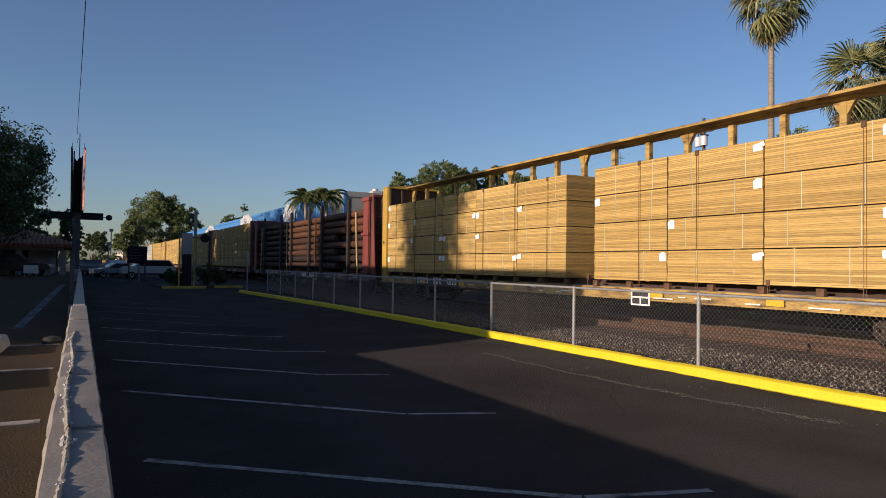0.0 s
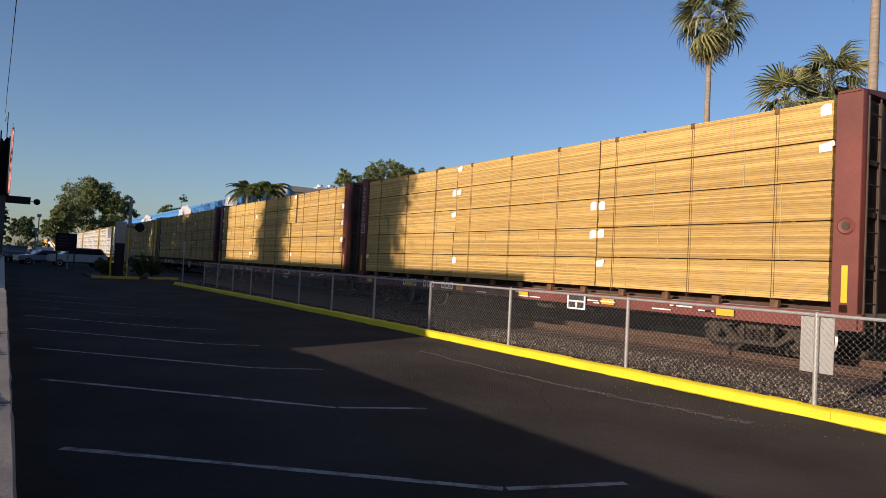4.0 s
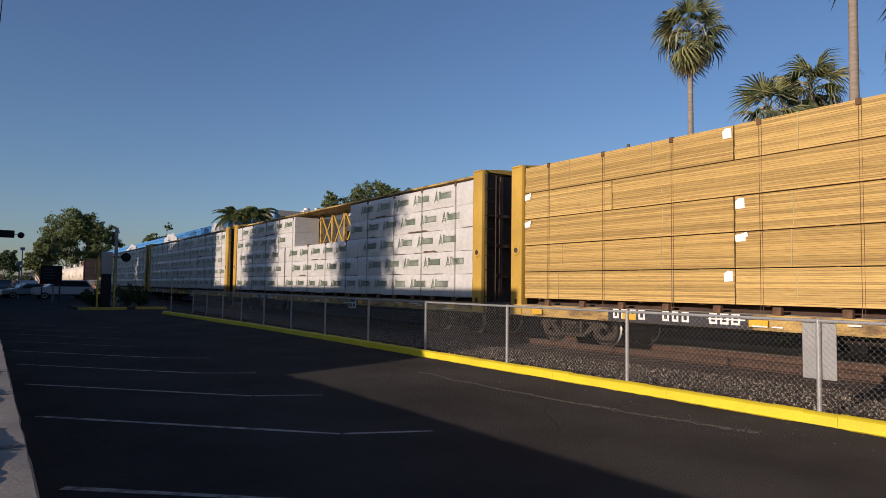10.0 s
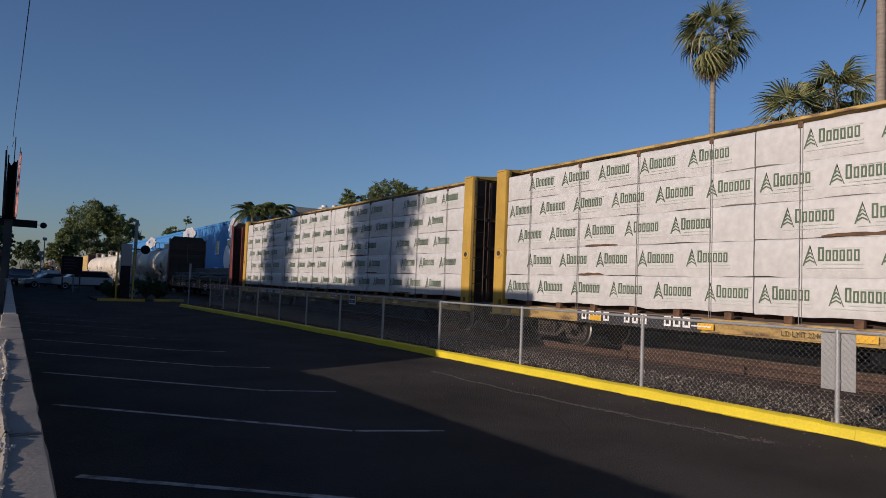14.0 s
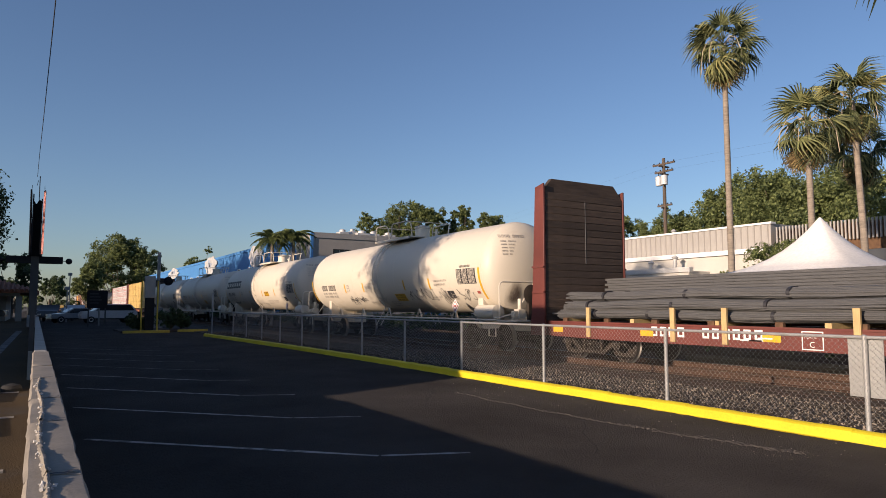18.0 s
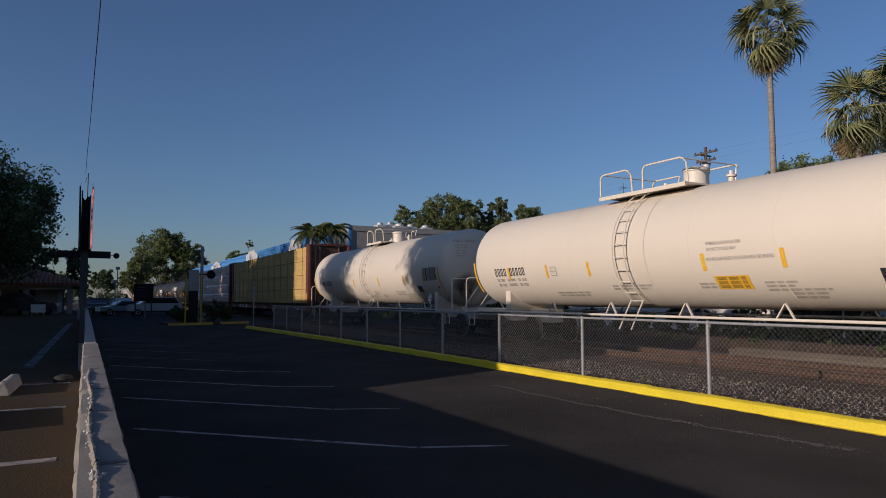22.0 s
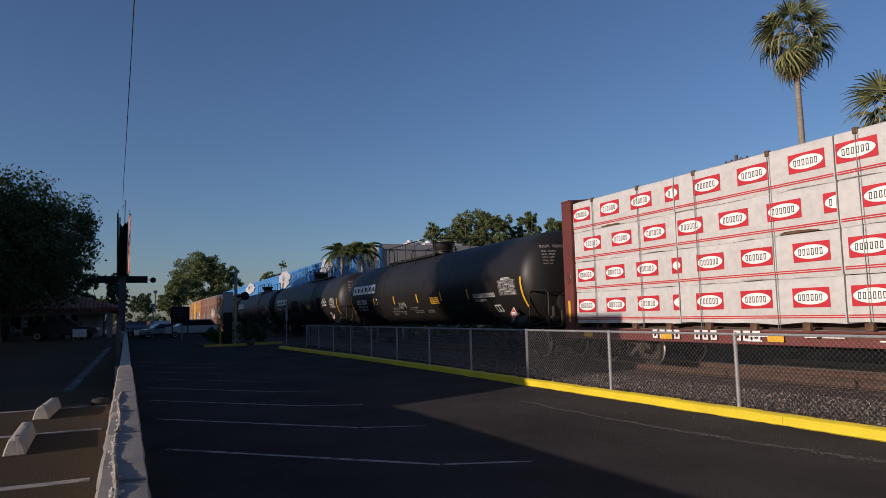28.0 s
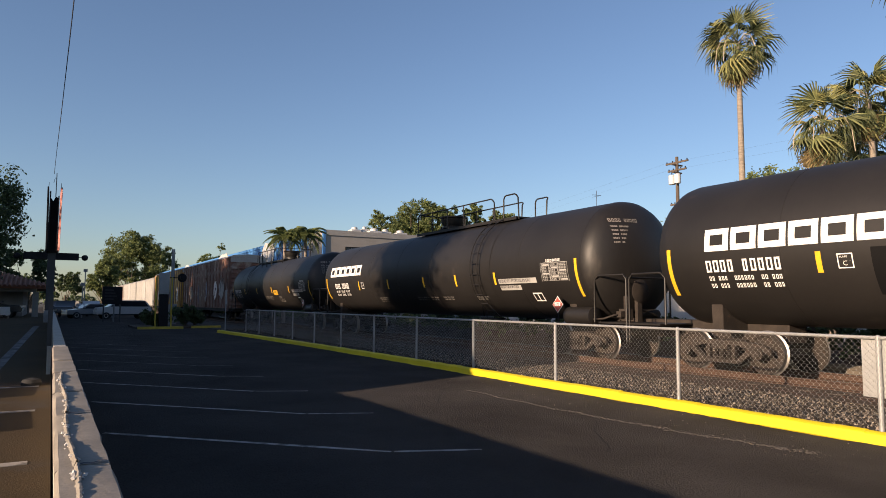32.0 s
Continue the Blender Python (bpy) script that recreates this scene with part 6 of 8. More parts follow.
    for sx in (-1, 1):
        for a, b, long in spans:
            x, h = sx * pw, (0.62 if not black else 0.76 if back else 0.68)
            if black and long and not back:
                x = sx * 1.05
            foot = top - 0.42 if abs(x) > 1 else top + 0.04 if a > pa else top - 0.06
            rail = Shape().tube([(x, b, top + 0.04), (x, b, top + h - 0.12), (x, b - 0.05, top + h - 0.03), (x, b - 0.13, top + h), (x, a + 0.10, top + h), (x * 0.98, a + 0.02, top + h - 0.04), (x * 0.9, a, top + h - 0.12), (x * 0.85, a, foot)], 0.024, 8)
            if long:
                n = 0 if not black else 3
                for i in range(n):
                    q = b - (b - a) * (i + 1) / (n + 1.6)
                    rail.cyl((x, q, top if abs(x) < 1 else top - 0.40), (x, q, top + h), 0.022, 8)
                if not black and sx > 0:
                    for q in (pa + 0.15, pb - 0.18):
                        part("cross_bar", Shape().tube([(-x, q, top + h - 0.01), (x, q, top + h - 0.01)], 0.016, 6), mat, car)
                if black and sx > 0:
                    q = b - 0.13 if back else a + 0.10
                    part("cross_bar", Shape().tube([(-x, q, top + h), (x, q, top + h)], 0.022, 8), mat, car)
            part("guard_rail", rail, mat, car)
    # brake gear at the near end
    if seed != 4:
        part("brake_wheel", Shape().lathe([(-half + 0.42, 0.27), (-half + 0.40, 0.30), (-half + 0.38, 0.27)], 20, -0.55, 1.75).box(-0.58, -0.52, -half + 0.39, -half + 0.41, 1.48, 2.02).box(-0.82, -0.28, -half + 0.39, -half + 0.41, 1.73, 1.77), M_UNDER, car)
    if seed != 4:
        part("brake_stand", Shape().box(-0.63, -0.47, -half + 0.42, -half + 0.52, 0.95, 2.0), M_UNDER, car)
    va = -half + 0.62
    valve = Shape().box(-0.95, -0.70, va - 0.12, va + 0.14, 1.02, 1.30).cyl((-0.82, va, 1.3), (-0.82, va, 1.62), 0.07, 10).box(-1.10, -0.95, va - 0.08, va + 0.08, 1.08, 1.24)
    valve.tube([(-0.98, va, 1.16), (-1.2, va + 0.05, 1.14), (-1.3, va + 0.3, 1.05), (-1.3, va + 0.7, 1.02)], 0.025, 8).tube([(-0.70, va, 1.2), (-0.3, va - 0.1, 1.25), (0.1, va - 0.1, 1.15), (0.5, va, 1.0)], 0.03, 8)
    valve.cyl((-0.30, va + 0.1, 1.15), (0.4, va + 0.1, 1.15), 0.13, 12)
    if seed != 4:
        part("brake_valve", valve, M_UNDER if black else mat, car, bevel=0.008)
        part("air_tank", Shape().lathe([(-half + 1.3, 0.1), (-half + 1.36, 0.24), (-half + 2.35, 0.24), (-half + 2.41, 0.1)], 18, -1.1 if not black else -1.2, 1.20 if not black else 1.10), mat, car)
    ink = M_WHITE if black else M_DARKPRINT

    def curved(rects, material, name, label="", lift=0.007):
        """Marks that follow the round side: (y0, y1, z0, z1) each."""
        s = Shape()
        for y0, y1, z0, z1 in rects:
            n = max(1, int(abs(z1 - z0) / 0.12))
            rows = []
            for i in range(n + 1):
                a = math.asin(max(-1, min(1, (z0 + (z1 - z0) * i / n - zc) / rad)))
                q = rad + lift
                rows += [(-q * math.cos(a), y0, zc + q * math.sin(a)), (-q * math.cos(a), y1, zc + q * math.sin(a))]
            s.add(rows, [(2 * i, 2 * i + 1, 2 * i + 3, 2 * i + 2) for i in range(n)])
        return tagged(part(name, s, material, car, label), kind="stuff" if len(rects) > 1 else "")

    # yellow reflective strips: long ones at the ends of the shell
    ys = TANK_STRIPS[seed]
    for i, y in enumerate(ys):
        last = i in (0, len(ys) - 1)
        curved([(y - 0.05, y + 0.05, 1.62 if last else 2.0, 2.62 if last else 2.38)], M_AMBER, "reflector", "yellow reflective strip")
    if not black:
        curved([(ys[-1] + 0.18, ys[-1] + 0.36, 1.80, 1.88)], M_PALE_RED, "red_tape", "small red marking tape")
    # the owner's name as heavy hollow blocks, the number and the weights below
    big = seed in (2, 5, 6, 7)
    y = TANK_NAME[seed][0] if black else e - 0.32
    if big:
        rects = []
        for i in range(6):
            a, w, h, z = y - i * 0.62, 0.57, 0.46, TANK_NAME[seed][2] if black else 2.64
            rects += [(a - 0.13, a, z, z + h), (a - w, a - 0.13, z + h - 0.12, z + h)]
            rects += [(a - w, a - 0.13, z, z + 0.12), (a - w, a - w + 0.13, z + 0.12, z + h - 0.12)]
        curved(rects, ink, "name_block", "owner's name as heavy hollow blocks")
    yn, zn = (TANK_NAME[seed][1], 2.09) if black else (y - 0.30, 2.10) if big else (y - 0.75, 2.12)
    curved(glyphs(yn, zn, 10, 0.13, 0.24, 0.036, 0.042, seed, (4,)), ink, "number_block", "car number as plain hollow blocks")
    rects = []
    for k in range(2):
        rects += glyphs(yn - 0.02, zn - 0.17 - 0.15 * k, 22, 0.052, 0.085, 0.014, 0.023, seed + 20 + k, (2, 6, 7, 14, 15, 18))
    curved(rects, ink if black else M_FAINT_INK, "weight_block", "lines of small stencilled weights")
    yp = TANK_PANEL[seed]
    pz = 2.04 if black else 2.12
    if not black:
        curved([(yp, yp + 1.12, pz, pz + 0.50)], ink, "data_panel", "stencilled data panel")
    rects = []
    for row in range(6):
        rects += glyphs(yp + 1.07, pz + 0.03 + 0.08 * row, 14, 0.052, 0.052, 0.012, 0.022, seed * 7 + row, (3, 8))
    rects += [(yp + 0.02, yp + 1.10, pz + 0.018 + 0.08 * k, pz + 0.024 + 0.08 * k) for k in range(7)] + [(yp + 0.37, yp + 0.378, pz + 0.02, pz + 0.48), (yp + 0.74, yp + 0.748, pz + 0.02, pz + 0.48)]
    if black:
        rects += [(yp - 0.01, yp, pz, pz + 0.52), (yp + 1.12, yp + 1.13, pz, pz + 0.52), (yp - 0.01, yp + 1.13, pz + 0.51, pz + 0.52)]
        rects += [(yp + 0.04 + 0.36 * (k % 3), yp + 0.30 + 0.36 * (k % 3), pz + 0.035 + 0.08 * k, pz + 0.075 + 0.08 * k) for k in range(6)]
    curved(rects, M_BOX_WHITE if black else mat, "data_grid", "rows of stencilled data in a ruled box", lift=0.011)
    if seed not in (2, 4):
        curved(glyphs(yp + 0.9, pz + 0.54, 9, 0.05, 0.07, 0.012, 0.02, seed + 3), ink, "panel_heading")
    sy = yp + (1.55 if not black else 1.36)
    zs = 1.50 if black else 1.68
    curved([(sy, sy + 0.42, zs, zs + 0.24)], ink, "small_panel", lift=0.008)
    curved([(sy + 0.03, sy + 0.19, zs + 0.03, zs + 0.21), (sy + 0.23, sy + 0.39, zs + 0.03, zs + 0.21)] if black else [(sy + 0.20, sy + 0.215, zs + 0.03, zs + 0.21), (sy + 0.03, sy + 0.17, zs + 0.10, zs + 0.115)], mat, "small_panel_blocks", lift=0.012)
    if seed == 2:
        letters_on(car, "DOT 111A100W1", 0.15, 0, yp + 1.15, 2.67, ink, 0.9, radius=rad + 0.008, zc=zc)
    if seed == 1:
        letters_on(car, "IF FIBERGLASS INSULATION", 0.10, 0, -4.0, 2.24, M_FAINT_INK, 0.72, radius=rad + 0.008, zc=zc)
        letters_on(car, "DO NOT EXCEED 400 F", 0.10, 0, -4.0, 2.10, M_FAINT_INK, 0.72, radius=rad + 0.008, zc=zc)
    if seed == 3:
        letters_on(car, "IF FIBERGLASS INSULATION", 0.10, 0, -1.52, 2.55, M_FAINT_INK, 0.72, radius=rad + 0.008, zc=zc)
        letters_on(car, "DO NOT EXCEED 400 F", 0.10, 0, -1.52, 2.42, M_FAINT_INK, 0.72, radius=rad + 0.008, zc=zc)
        letters_on(car, "NO VACUUM RELIEF VALVE CAR MUST BE VENTED", 0.11, 0, -1.48, 2.20, M_FAINT_INK, 0.66, radius=rad + 0.008, zc=zc)
    yy = {1: -1.58, 2: -2.12, 3: -2.4, 4: 0.6, 6: -2.67}.get(seed, -2.7)
    if seed not in (4, 7):
        zp = {2: 2.0, 6: 2.06}.get(seed, 1.60 if not black else 1.90)
        curved([(yy, yy + 0.86, zp, zp + 0.28)], M_AMBER, "notice_plate", "yellow notice plate with lines of print", lift=0.010)
        rects = []
        for k in range(3):
            rects += glyphs(yy + 0.78, zp + 0.03 + 0.085 * k, 12, 0.042, 0.055, 0.011, 0.018, seed + k, (4, 9))
        curved(rects, M_DARKPRINT, "notice_print", lift=0.014)
    if seed == 6:
        for k, (words, yq) in enumerate((("LIQUEFIED", -6.20), ("PETROLEUM GAS", -6.02), ("NON-ODORIZED", -6.05))):
            letters_on(car, words, 0.17, 0, yq, 2.56 - 0.19 * k, M_WHITE, 0.78, radius=rad + 0.013, zc=zc)
    elif black:
        y1 = -5.85 if seed == 5 else -5.62
        wide = 1.60 if seed == 5 else 1.82
        boards = [(y1 - wide, y1 + 0.05, 2.02, 2.17)] + ([] if seed == 5 else [(y1 - 1.02, y1 + 0.03, 1.83, 1.97)])
        curved(boards, M_BOX_WHITE, "hazard_band", "white hazard name boards", lift=0.008)
        letters_on(car, "LIQUEFIED PETROLEUM GAS", 0.135, 0, y1, 2.05, M_DARKPRINT, 0.98 if seed == 5 else 0.90, radius=rad + 0.013, zc=zc)
        letters_on(car, "NOT ODORIZED", 0.125, 0, y1, 1.86, M_WHITE if seed == 5 else M_DARKPRINT, 0.95, radius=rad + 0.013, zc=zc)
    if seed == 6:
        dark = varied("fresh_black_patch_paint", (0.006, 0.006, 0.0065), 0.7, var=0.15, scale=0.8, fine=14, bump=0.03, gloss=0.12)
        curved([(4.4, 5.25, 1.6, 2.4), (3.5, 4.4, 1.5, 2.2), (0.9, 3.1, 1.72, 2.75), (0.4, 0.9, 1.6, 2.4), (-1.4, -0.08, 1.62, 2.44), (-1.55, -1.4, 1.75, 2.3), (-3.4, -1.6, 1.5, 1.86), (-3.9, -3.1, 1.45, 2.6), (-5.5, -4.5, 1.62, 2.76), (-7.1, -5.1, 1.50, 1.58)], dark, "paint_patch", "fresh black patches painted over the side", lift=0.004)
    yc = e - 4.05 if not black else 5.82 if seed == 6 else 5.02
    curved([(yc - 0.27, yc, 2.06, 2.32)], ink if black else M_FAINT_INK, "plate_box", lift=0.008)
    curved([(yc - 0.25, yc - 0.02, 2.08, 2.30)], mat, "plate_field", lift=0.012)
    letters_on(car, "C", 0.12, 0, yc - 0.09, 2.10, ink if black else M_FAINT_INK, radius=rad + 0.016, zc=zc)
    letters_on(car, "PLATE", 0.048, 0, yc - 0.045, 2.24, ink if black else M_FAINT_INK, radius=rad + 0.016, zc=zc)
    # small print, and scrawls
    rects = []
    for _ in range(7):
        q, z = r.uniform(-e + 3, e - 3) if not black else r.uniform(-4.6, 4.0), r.choice((1.70, 1.55)) if not black else r.choice((1.62, 1.78))
        n = r.randrange(10, 22)
        for k in range(r.randrange(2, 4)):
            rects += glyphs(q, z - 0.075 * k, n - 2 * k, 0.034, 0.042, 0.009, 0.014, seed * 31 + k + n, (5, 9, 15))
    curved(rects, M_FAINT_INK if not black else M_CAR_GREY, "fine_print", "scattered lines of fine print", lift=0.008)

    def scrawl(name, label, y0, y1, z0, z1, strokes, width, material, key):
        """Loose looping strokes of a spray can or marker over the round side, one after another."""
        q, sh = random.Random(key), Shape()
        def on(a, b, lift=0.009):
            ang = math.asin(max(-0.99, min(0.99, (b - zc) / rad)))
            return Vector((-(rad + lift) * math.cos(ang), a, zc + (rad + lift) * math.sin(ang)))
        for i in range(strokes):
            c = y0 + (y1 - y0) * (i + 0.5) / strokes
            ry, rz, mz = abs(y1 - y0) / strokes * 0.8, (z1 - z0) * 0.5, (z0 + z1) / 2
            ends = [(c + q.uniform(-ry, ry), mz + q.uniform(-rz, rz)) for _ in range(5)]
            pts = []
            for k in range(len(ends) - 1):
                for j in range(4):
                    f = j / 4
                    bow = 0.10 * math.sin(math.pi * f) * (z1 - z0) * (1 if (k + i) % 2 else -1)
                    pts.append((ends[k][0] + (ends[k + 1][0] - ends[k][0]) * f + bow, ends[k][1] + (ends[k + 1][1] - ends[k][1]) * f + bow))
            for p, t in zip(pts, pts[1:]):
                d = Vector((t[0] - p[0], t[1] - p[1]))
                nrm = Vector((-d.y, d.x)).normalized() * width
                sh.add([on(p[0] - nrm.x, p[1] - nrm.y), on(t[0] - nrm.x, t[1] - nrm.y), on(t[0] + nrm.x, t[1] + nrm.y), on(p[0] + nrm.x, p[1] + nrm.y)], [(0, 1, 2, 3)])
        return tagged(part(name, sh, material, car, label), kind="stuff")

    if seed == 1:
        scrawl("graffiti", "thin dark scrawled graffiti", 3.85, 2.2, 1.52, 1.84, 10, 0.010, M_SCRAWL, 1)
        scrawl("graffiti", "thin dark scrawled graffiti", 3.7, 2.0, 1.62, 1.74, 4, 0.012, M_SCRAWL, 2)
        scrawl("graffiti", "grey scrawled graffiti", -1.85, -3.9, 1.60, 2.02, 9, 0.008, M_SCRAWL, 3)
        scrawl("graffiti", "grey scrawled graffiti", -4.25, -4.9, 1.45, 2.02, 5, 0.009, M_SCRAWL, 4)
        scrawl("graffiti", "grey scrawled graffiti", -5.4, -6.3, 1.55, 1.95, 5, 0.008, M_SCRAWL, 5)
    if seed == 2:
        scrawl("graffiti", "thin dark scrawled graffiti", 6.6, 5.2, 1.5, 1.75, 4, 0.010, M_SCRAWL, 6)
    if seed == 5:
        scrawl("graffiti", "white tangled graffiti mark", 2.0, 1.15, 1.75, 2.1, 9, 0.007, M_SCRAWL_WHITE, 7)
        scrawl("graffiti", "green scrawled graffiti", -3.3, -4.8, 1.60, 1.85, 8, 0.009, M_SCRAWL_GREEN, 8)
    # hazard placard on its edge, near the end
    yb = -e + (1.56 if seed == 4 else 2.3) if not black else -e + (1.45 if seed == 5 else 1.93)
    pl = part("placard", Shape().prism([(yb, 1.17), (yb + 0.22, 1.40), (yb, 1.63), (yb - 0.22, 1.40)], "x", -1.47, -1.46), M_TAG, car, "diamond hazard placard with red field")
    d = 0.205 if black else 0.175
    part("placard_field", Shape().prism([(yb, 1.40 - d), (yb + d, 1.40), (yb, 1.40 + d), (yb - d, 1.40)], "x", -1.474, -1.471), M_PALE_RED, pl)
    part("placard_strip", Shape().box(-1.478, -1.475, yb - 0.12, yb + 0.12, 1.355, 1.455) if black else Shape().prism([(yb, 1.26), (yb + 0.13, 1.40), (yb, 1.54), (yb - 0.13, 1.40)], "x", -1.478, -1.475), M_TAG, pl)
    if not black:
        part("placard_print", Shape().box(-1.481, -1.479, yb - 0.085, yb + 0.085, 1.375, 1.425), M_PALE_RED, pl)
    if black:
        letters_on(pl, "1075", 0.09, -1.481, yb + 0.105, 1.37, M_DARKPRINT)
    part("placard_post", Shape().box(-1.457, -1.43, yb - 0.02, yb + 0.02, 0.93, 1.3), mat, car)
    # stencils on the head that faces the camera's side
    def head(x, z, lift=0.01):
        q = min(0.98, math.hypot(x, z - zc) / rad)
        return (x, -e + bulge - bulge * math.sqrt(1 - q * q) - lift, z)
    hd = Shape()
    for row in range(6):
        n, w, h, st = (10, 0.06, 0.09, 0.014) if row == 0 else (12 - row, 0.032, 0.042, 0.009)
        for ya, yb2, za, zb in glyphs(0, 3.52 - 0.105 * row + (0.04 if row == 0 else 0), n, w, h, st, w * 0.35, seed * 5 + row, (4,)):
            xa, xb = -1.02 - ya, -1.02 - yb2
            hd.add([head(xa, za), head(xb, za), head(xb, zb), head(xa, zb)], [(0, 1, 2, 3)])
    tagged(part("head_stencil", hd, M_FAINT_INK, car, "rows of stencilled blocks on the tank head"), kind="stuff")
    if not black:
        n, ph = 26, r.uniform(0, 6)
        pts = []
        for i in range(n):
            a = 2 * math.pi * i / n
            g = 1 + 0.10 * math.sin(2 * a + ph) + 0.06 * math.sin(5 * a + ph)
            pts.append((-0.62 + (0.62 if seed == 4 else 0.30) * g * math.cos(a), 0, 1.88 + (0.66 if seed == 4 else 0.40) * g * math.sin(a)))
        rings = []
        for k in (0.0, 0.33, 0.66, 1.0):
            for x, _, z in pts:
                x, z = -0.62 + (x + 0.62) * max(k, 0.02), 1.78 + (z - 1.88) * max(k, 0.02)
                q = min(0.985, math.hypot(x, z - zc) / rad)
                rings.append((x, -e + bulge - bulge * math.sqrt(1 - q * q) - 0.035, z))
        faces = [(k * n + i, k * n + (i + 1) % n, (k + 1) * n + (i + 1) % n, (k + 1) * n + i) for k in range(3) for i in range(n)]
        part("soot_smear", Shape().add(rings, faces), M_SOOT, car, "dark smear of brake dirt on the tank head")
    return car


def box_car(label, u0, u1, mat, seed, h=4.1):
    car, half, mid = start_car("boxcar", label, u0, u1)
    e = half - 0.6
    part("body", Shape().box(-1.42, 1.42, -e, e, 0.95, h), mat, car, bevel=0.02)
    part("roof", Shape().prism([(-1.47, h - 0.02), (-1.2, h + 0.16), (0, h + 0.26), (1.2, h + 0.16), (1.47, h - 0.02)], "y", -e - 0.03, e + 0.03), M_CORRUGATED, car)
    part("side_sill", Shape().box(-1.45, 1.45, -e, e, 0.72, 0.95), M_UNDER, car)
    me = shared(("ribx", h), lambda: Shape().prism([(-1.475, -0.05), (-1.475, 0.05), (-1.415, 0.075), (-1.415, -0.075)], "z", 1.0, h - 0.05).mesh("rib"))
    n = int(2 * e / 1.25)
    for i in range(n + 1):
        y = -e + 0.08 + (2 * e - 0.16) * i / n
        if abs(y) > 1.7:
            part("side_rib", me, mat, car, loc=(0, y, 0))
    d = part("door", Shape().box(-1.50, -1.43, -1.55, 1.55, 1.02, h - 0.15), mat, car, bevel=0.012)
    for k in range(5):
        part("door_rib", Shape().box(-1.53, -1.50, -1.45, 1.45, 1.35 + 0.55 * k, 1.43 + 0.55 * k), mat, d)
    lad = Shape().tube([(-1.50, -e + 0.15, 0.7), (-1.50, -e + 0.15, h - 0.1)], 0.02).tube([(-1.50, -e + 0.55, 0.7), (-1.50, -e + 0.55, h - 0.1)], 0.02)
    for k in range(int((h - 0.9) / 0.42)):
        lad.cyl((-1.50, -e + 0.15, 0.85 + 0.42 * k), (-1.50, -e + 0.55, 0.85 + 0.42 * k), 0.014, 6)
    part("ladder", lad, mat, car)
    # ribs pressed into the end wall, and a pale plate along its top
    for k in range(int((h - 1.6) / 0.36)):
        part("end_rib", Shape().prism([(-e - 0.05, 1.2 + 0.36 * k), (-e, 1.12 + 0.36 * k), (-e, 1.34 + 0.36 * k), (-e - 0.05, 1.26 + 0.36 * k)], "x", -1.3, 1.3), mat, car)
    part("end_plate", Shape().box(-1.40, 1.40, -e - 0.06, -e - 0.002, h - 0.38, h - 0.03), M_CORRUGATED, car, "pale plate along the top of the end wall")
    if mat is not M_BOX_WHITE:
        r = random.Random(seed * 3)
        for k in range(5):
            y, z, w = -e + 1.6 + (2 * e - 4.2) * (k + r.random() * 0.5) / 5, 1.25 + 0.5 * r.random(), r.uniform(1.2, 2.2)
            n = 16
            pts = [(y + w * 0.5 * math.cos(6.283 * i / n) * r.uniform(0.6, 1.15), z + 0.85 + 0.85 * math.sin(6.283 * i / n) * r.uniform(0.6, 1.15)) for i in range(n)]
            g = part("graffiti", Shape().prism(pts, "x", -1.484, -1.478), (M_WHITE, M_FADED_BLUE, M_PURPLE, M_CAR_GREY, M_SCRAWL_WHITE)[(k + seed) % 5], car, "large faded graffiti shape")
            for j in range(2):
                c, d = y + r.uniform(-0.3, 0.3) * w, z + r.uniform(0.3, 1.1)
                part("graffiti_stroke", Shape().prism([(c, d), (c + 0.16, d), (c + 0.36 * r.uniform(-1, 1), d + 0.7), (c + 0.2 * r.uniform(-1, 1) - 0.1, d + 0.7)], "x", -1.492, -1.4855), M_SCRAWL, g)
    return car


W = "wood"
centrebeam_car("yellow centre-beam car stacked with tan lumber below an open top beam", 3.0, 28.4, M_CAR_YELLOW, 4, 0.735, [[6.2, 8.7, 11.2, (13.72, 14.87), 17.29, 19.79, 22.2, 24.7]], 41, W, M_LUMBER, 4.86, True)
pole_car(28.7, 53.3)
first_red = centrebeam_car("oxide red centre-beam car stacked with tan lumber", 53.6, 73.6, M_CAR_RED, 5, 0.71, [[60.2, 66.4], [60.2, 66.4], [60.2, 66.3]], 42, W, M_LUMBER)
centrebeam_car("oxide red centre-beam car stacked with fresh tan lumber", 73.6, 94.6, M_CAR_RED, 5, 0.71, [[(80.9, 81.05), 87.3]] * 3 + [[(80.2, 80.36), 86.6]], 43, W, M_LUMBER_PALE)
centrebeam_car("oxide red centre-beam car stacked with tan lumber", 94.6, 115.6, M_CAR_RED, 5, 0.71, [[(101.95, 102.1), 105.3, 108.6], [(101.95, 102.1), 108.6], [102.0, 108.6], [(101.22, 101.36), 107.5]], 44, W, M_LUMBER)
centrebeam_car("faded yellow centre-beam car stacked with tan lumber", 115.7, 136.9, M_CAR_YELLOW, 5, 0.71, [[(123.1, 123.25), 129.6]] * 3 + [[(122.5, 122.65), 132.7]] + [[(121.85, 122.6), 129.6]], 45, W, M_LUMBER)
centrebeam_car("yellow centre-beam car with white wrapped bundles and an empty bay", 137.0, 162.2, M_CAR_YELLOW, 5, 0.71, [[145.7, (153.42, 153.54)]] * 3 + [[(146.4, 152.25)]], 46, "tree", None, 4.84, True, wide=0.8)
centrebeam_car("yellow centre-beam car full of white wrapped bundles", 162.2, 187.2, M_CAR_YELLOW, 5, 0.71, [[170.73, 178.4]], 47, "tree", None, 4.84, wide=0.8)
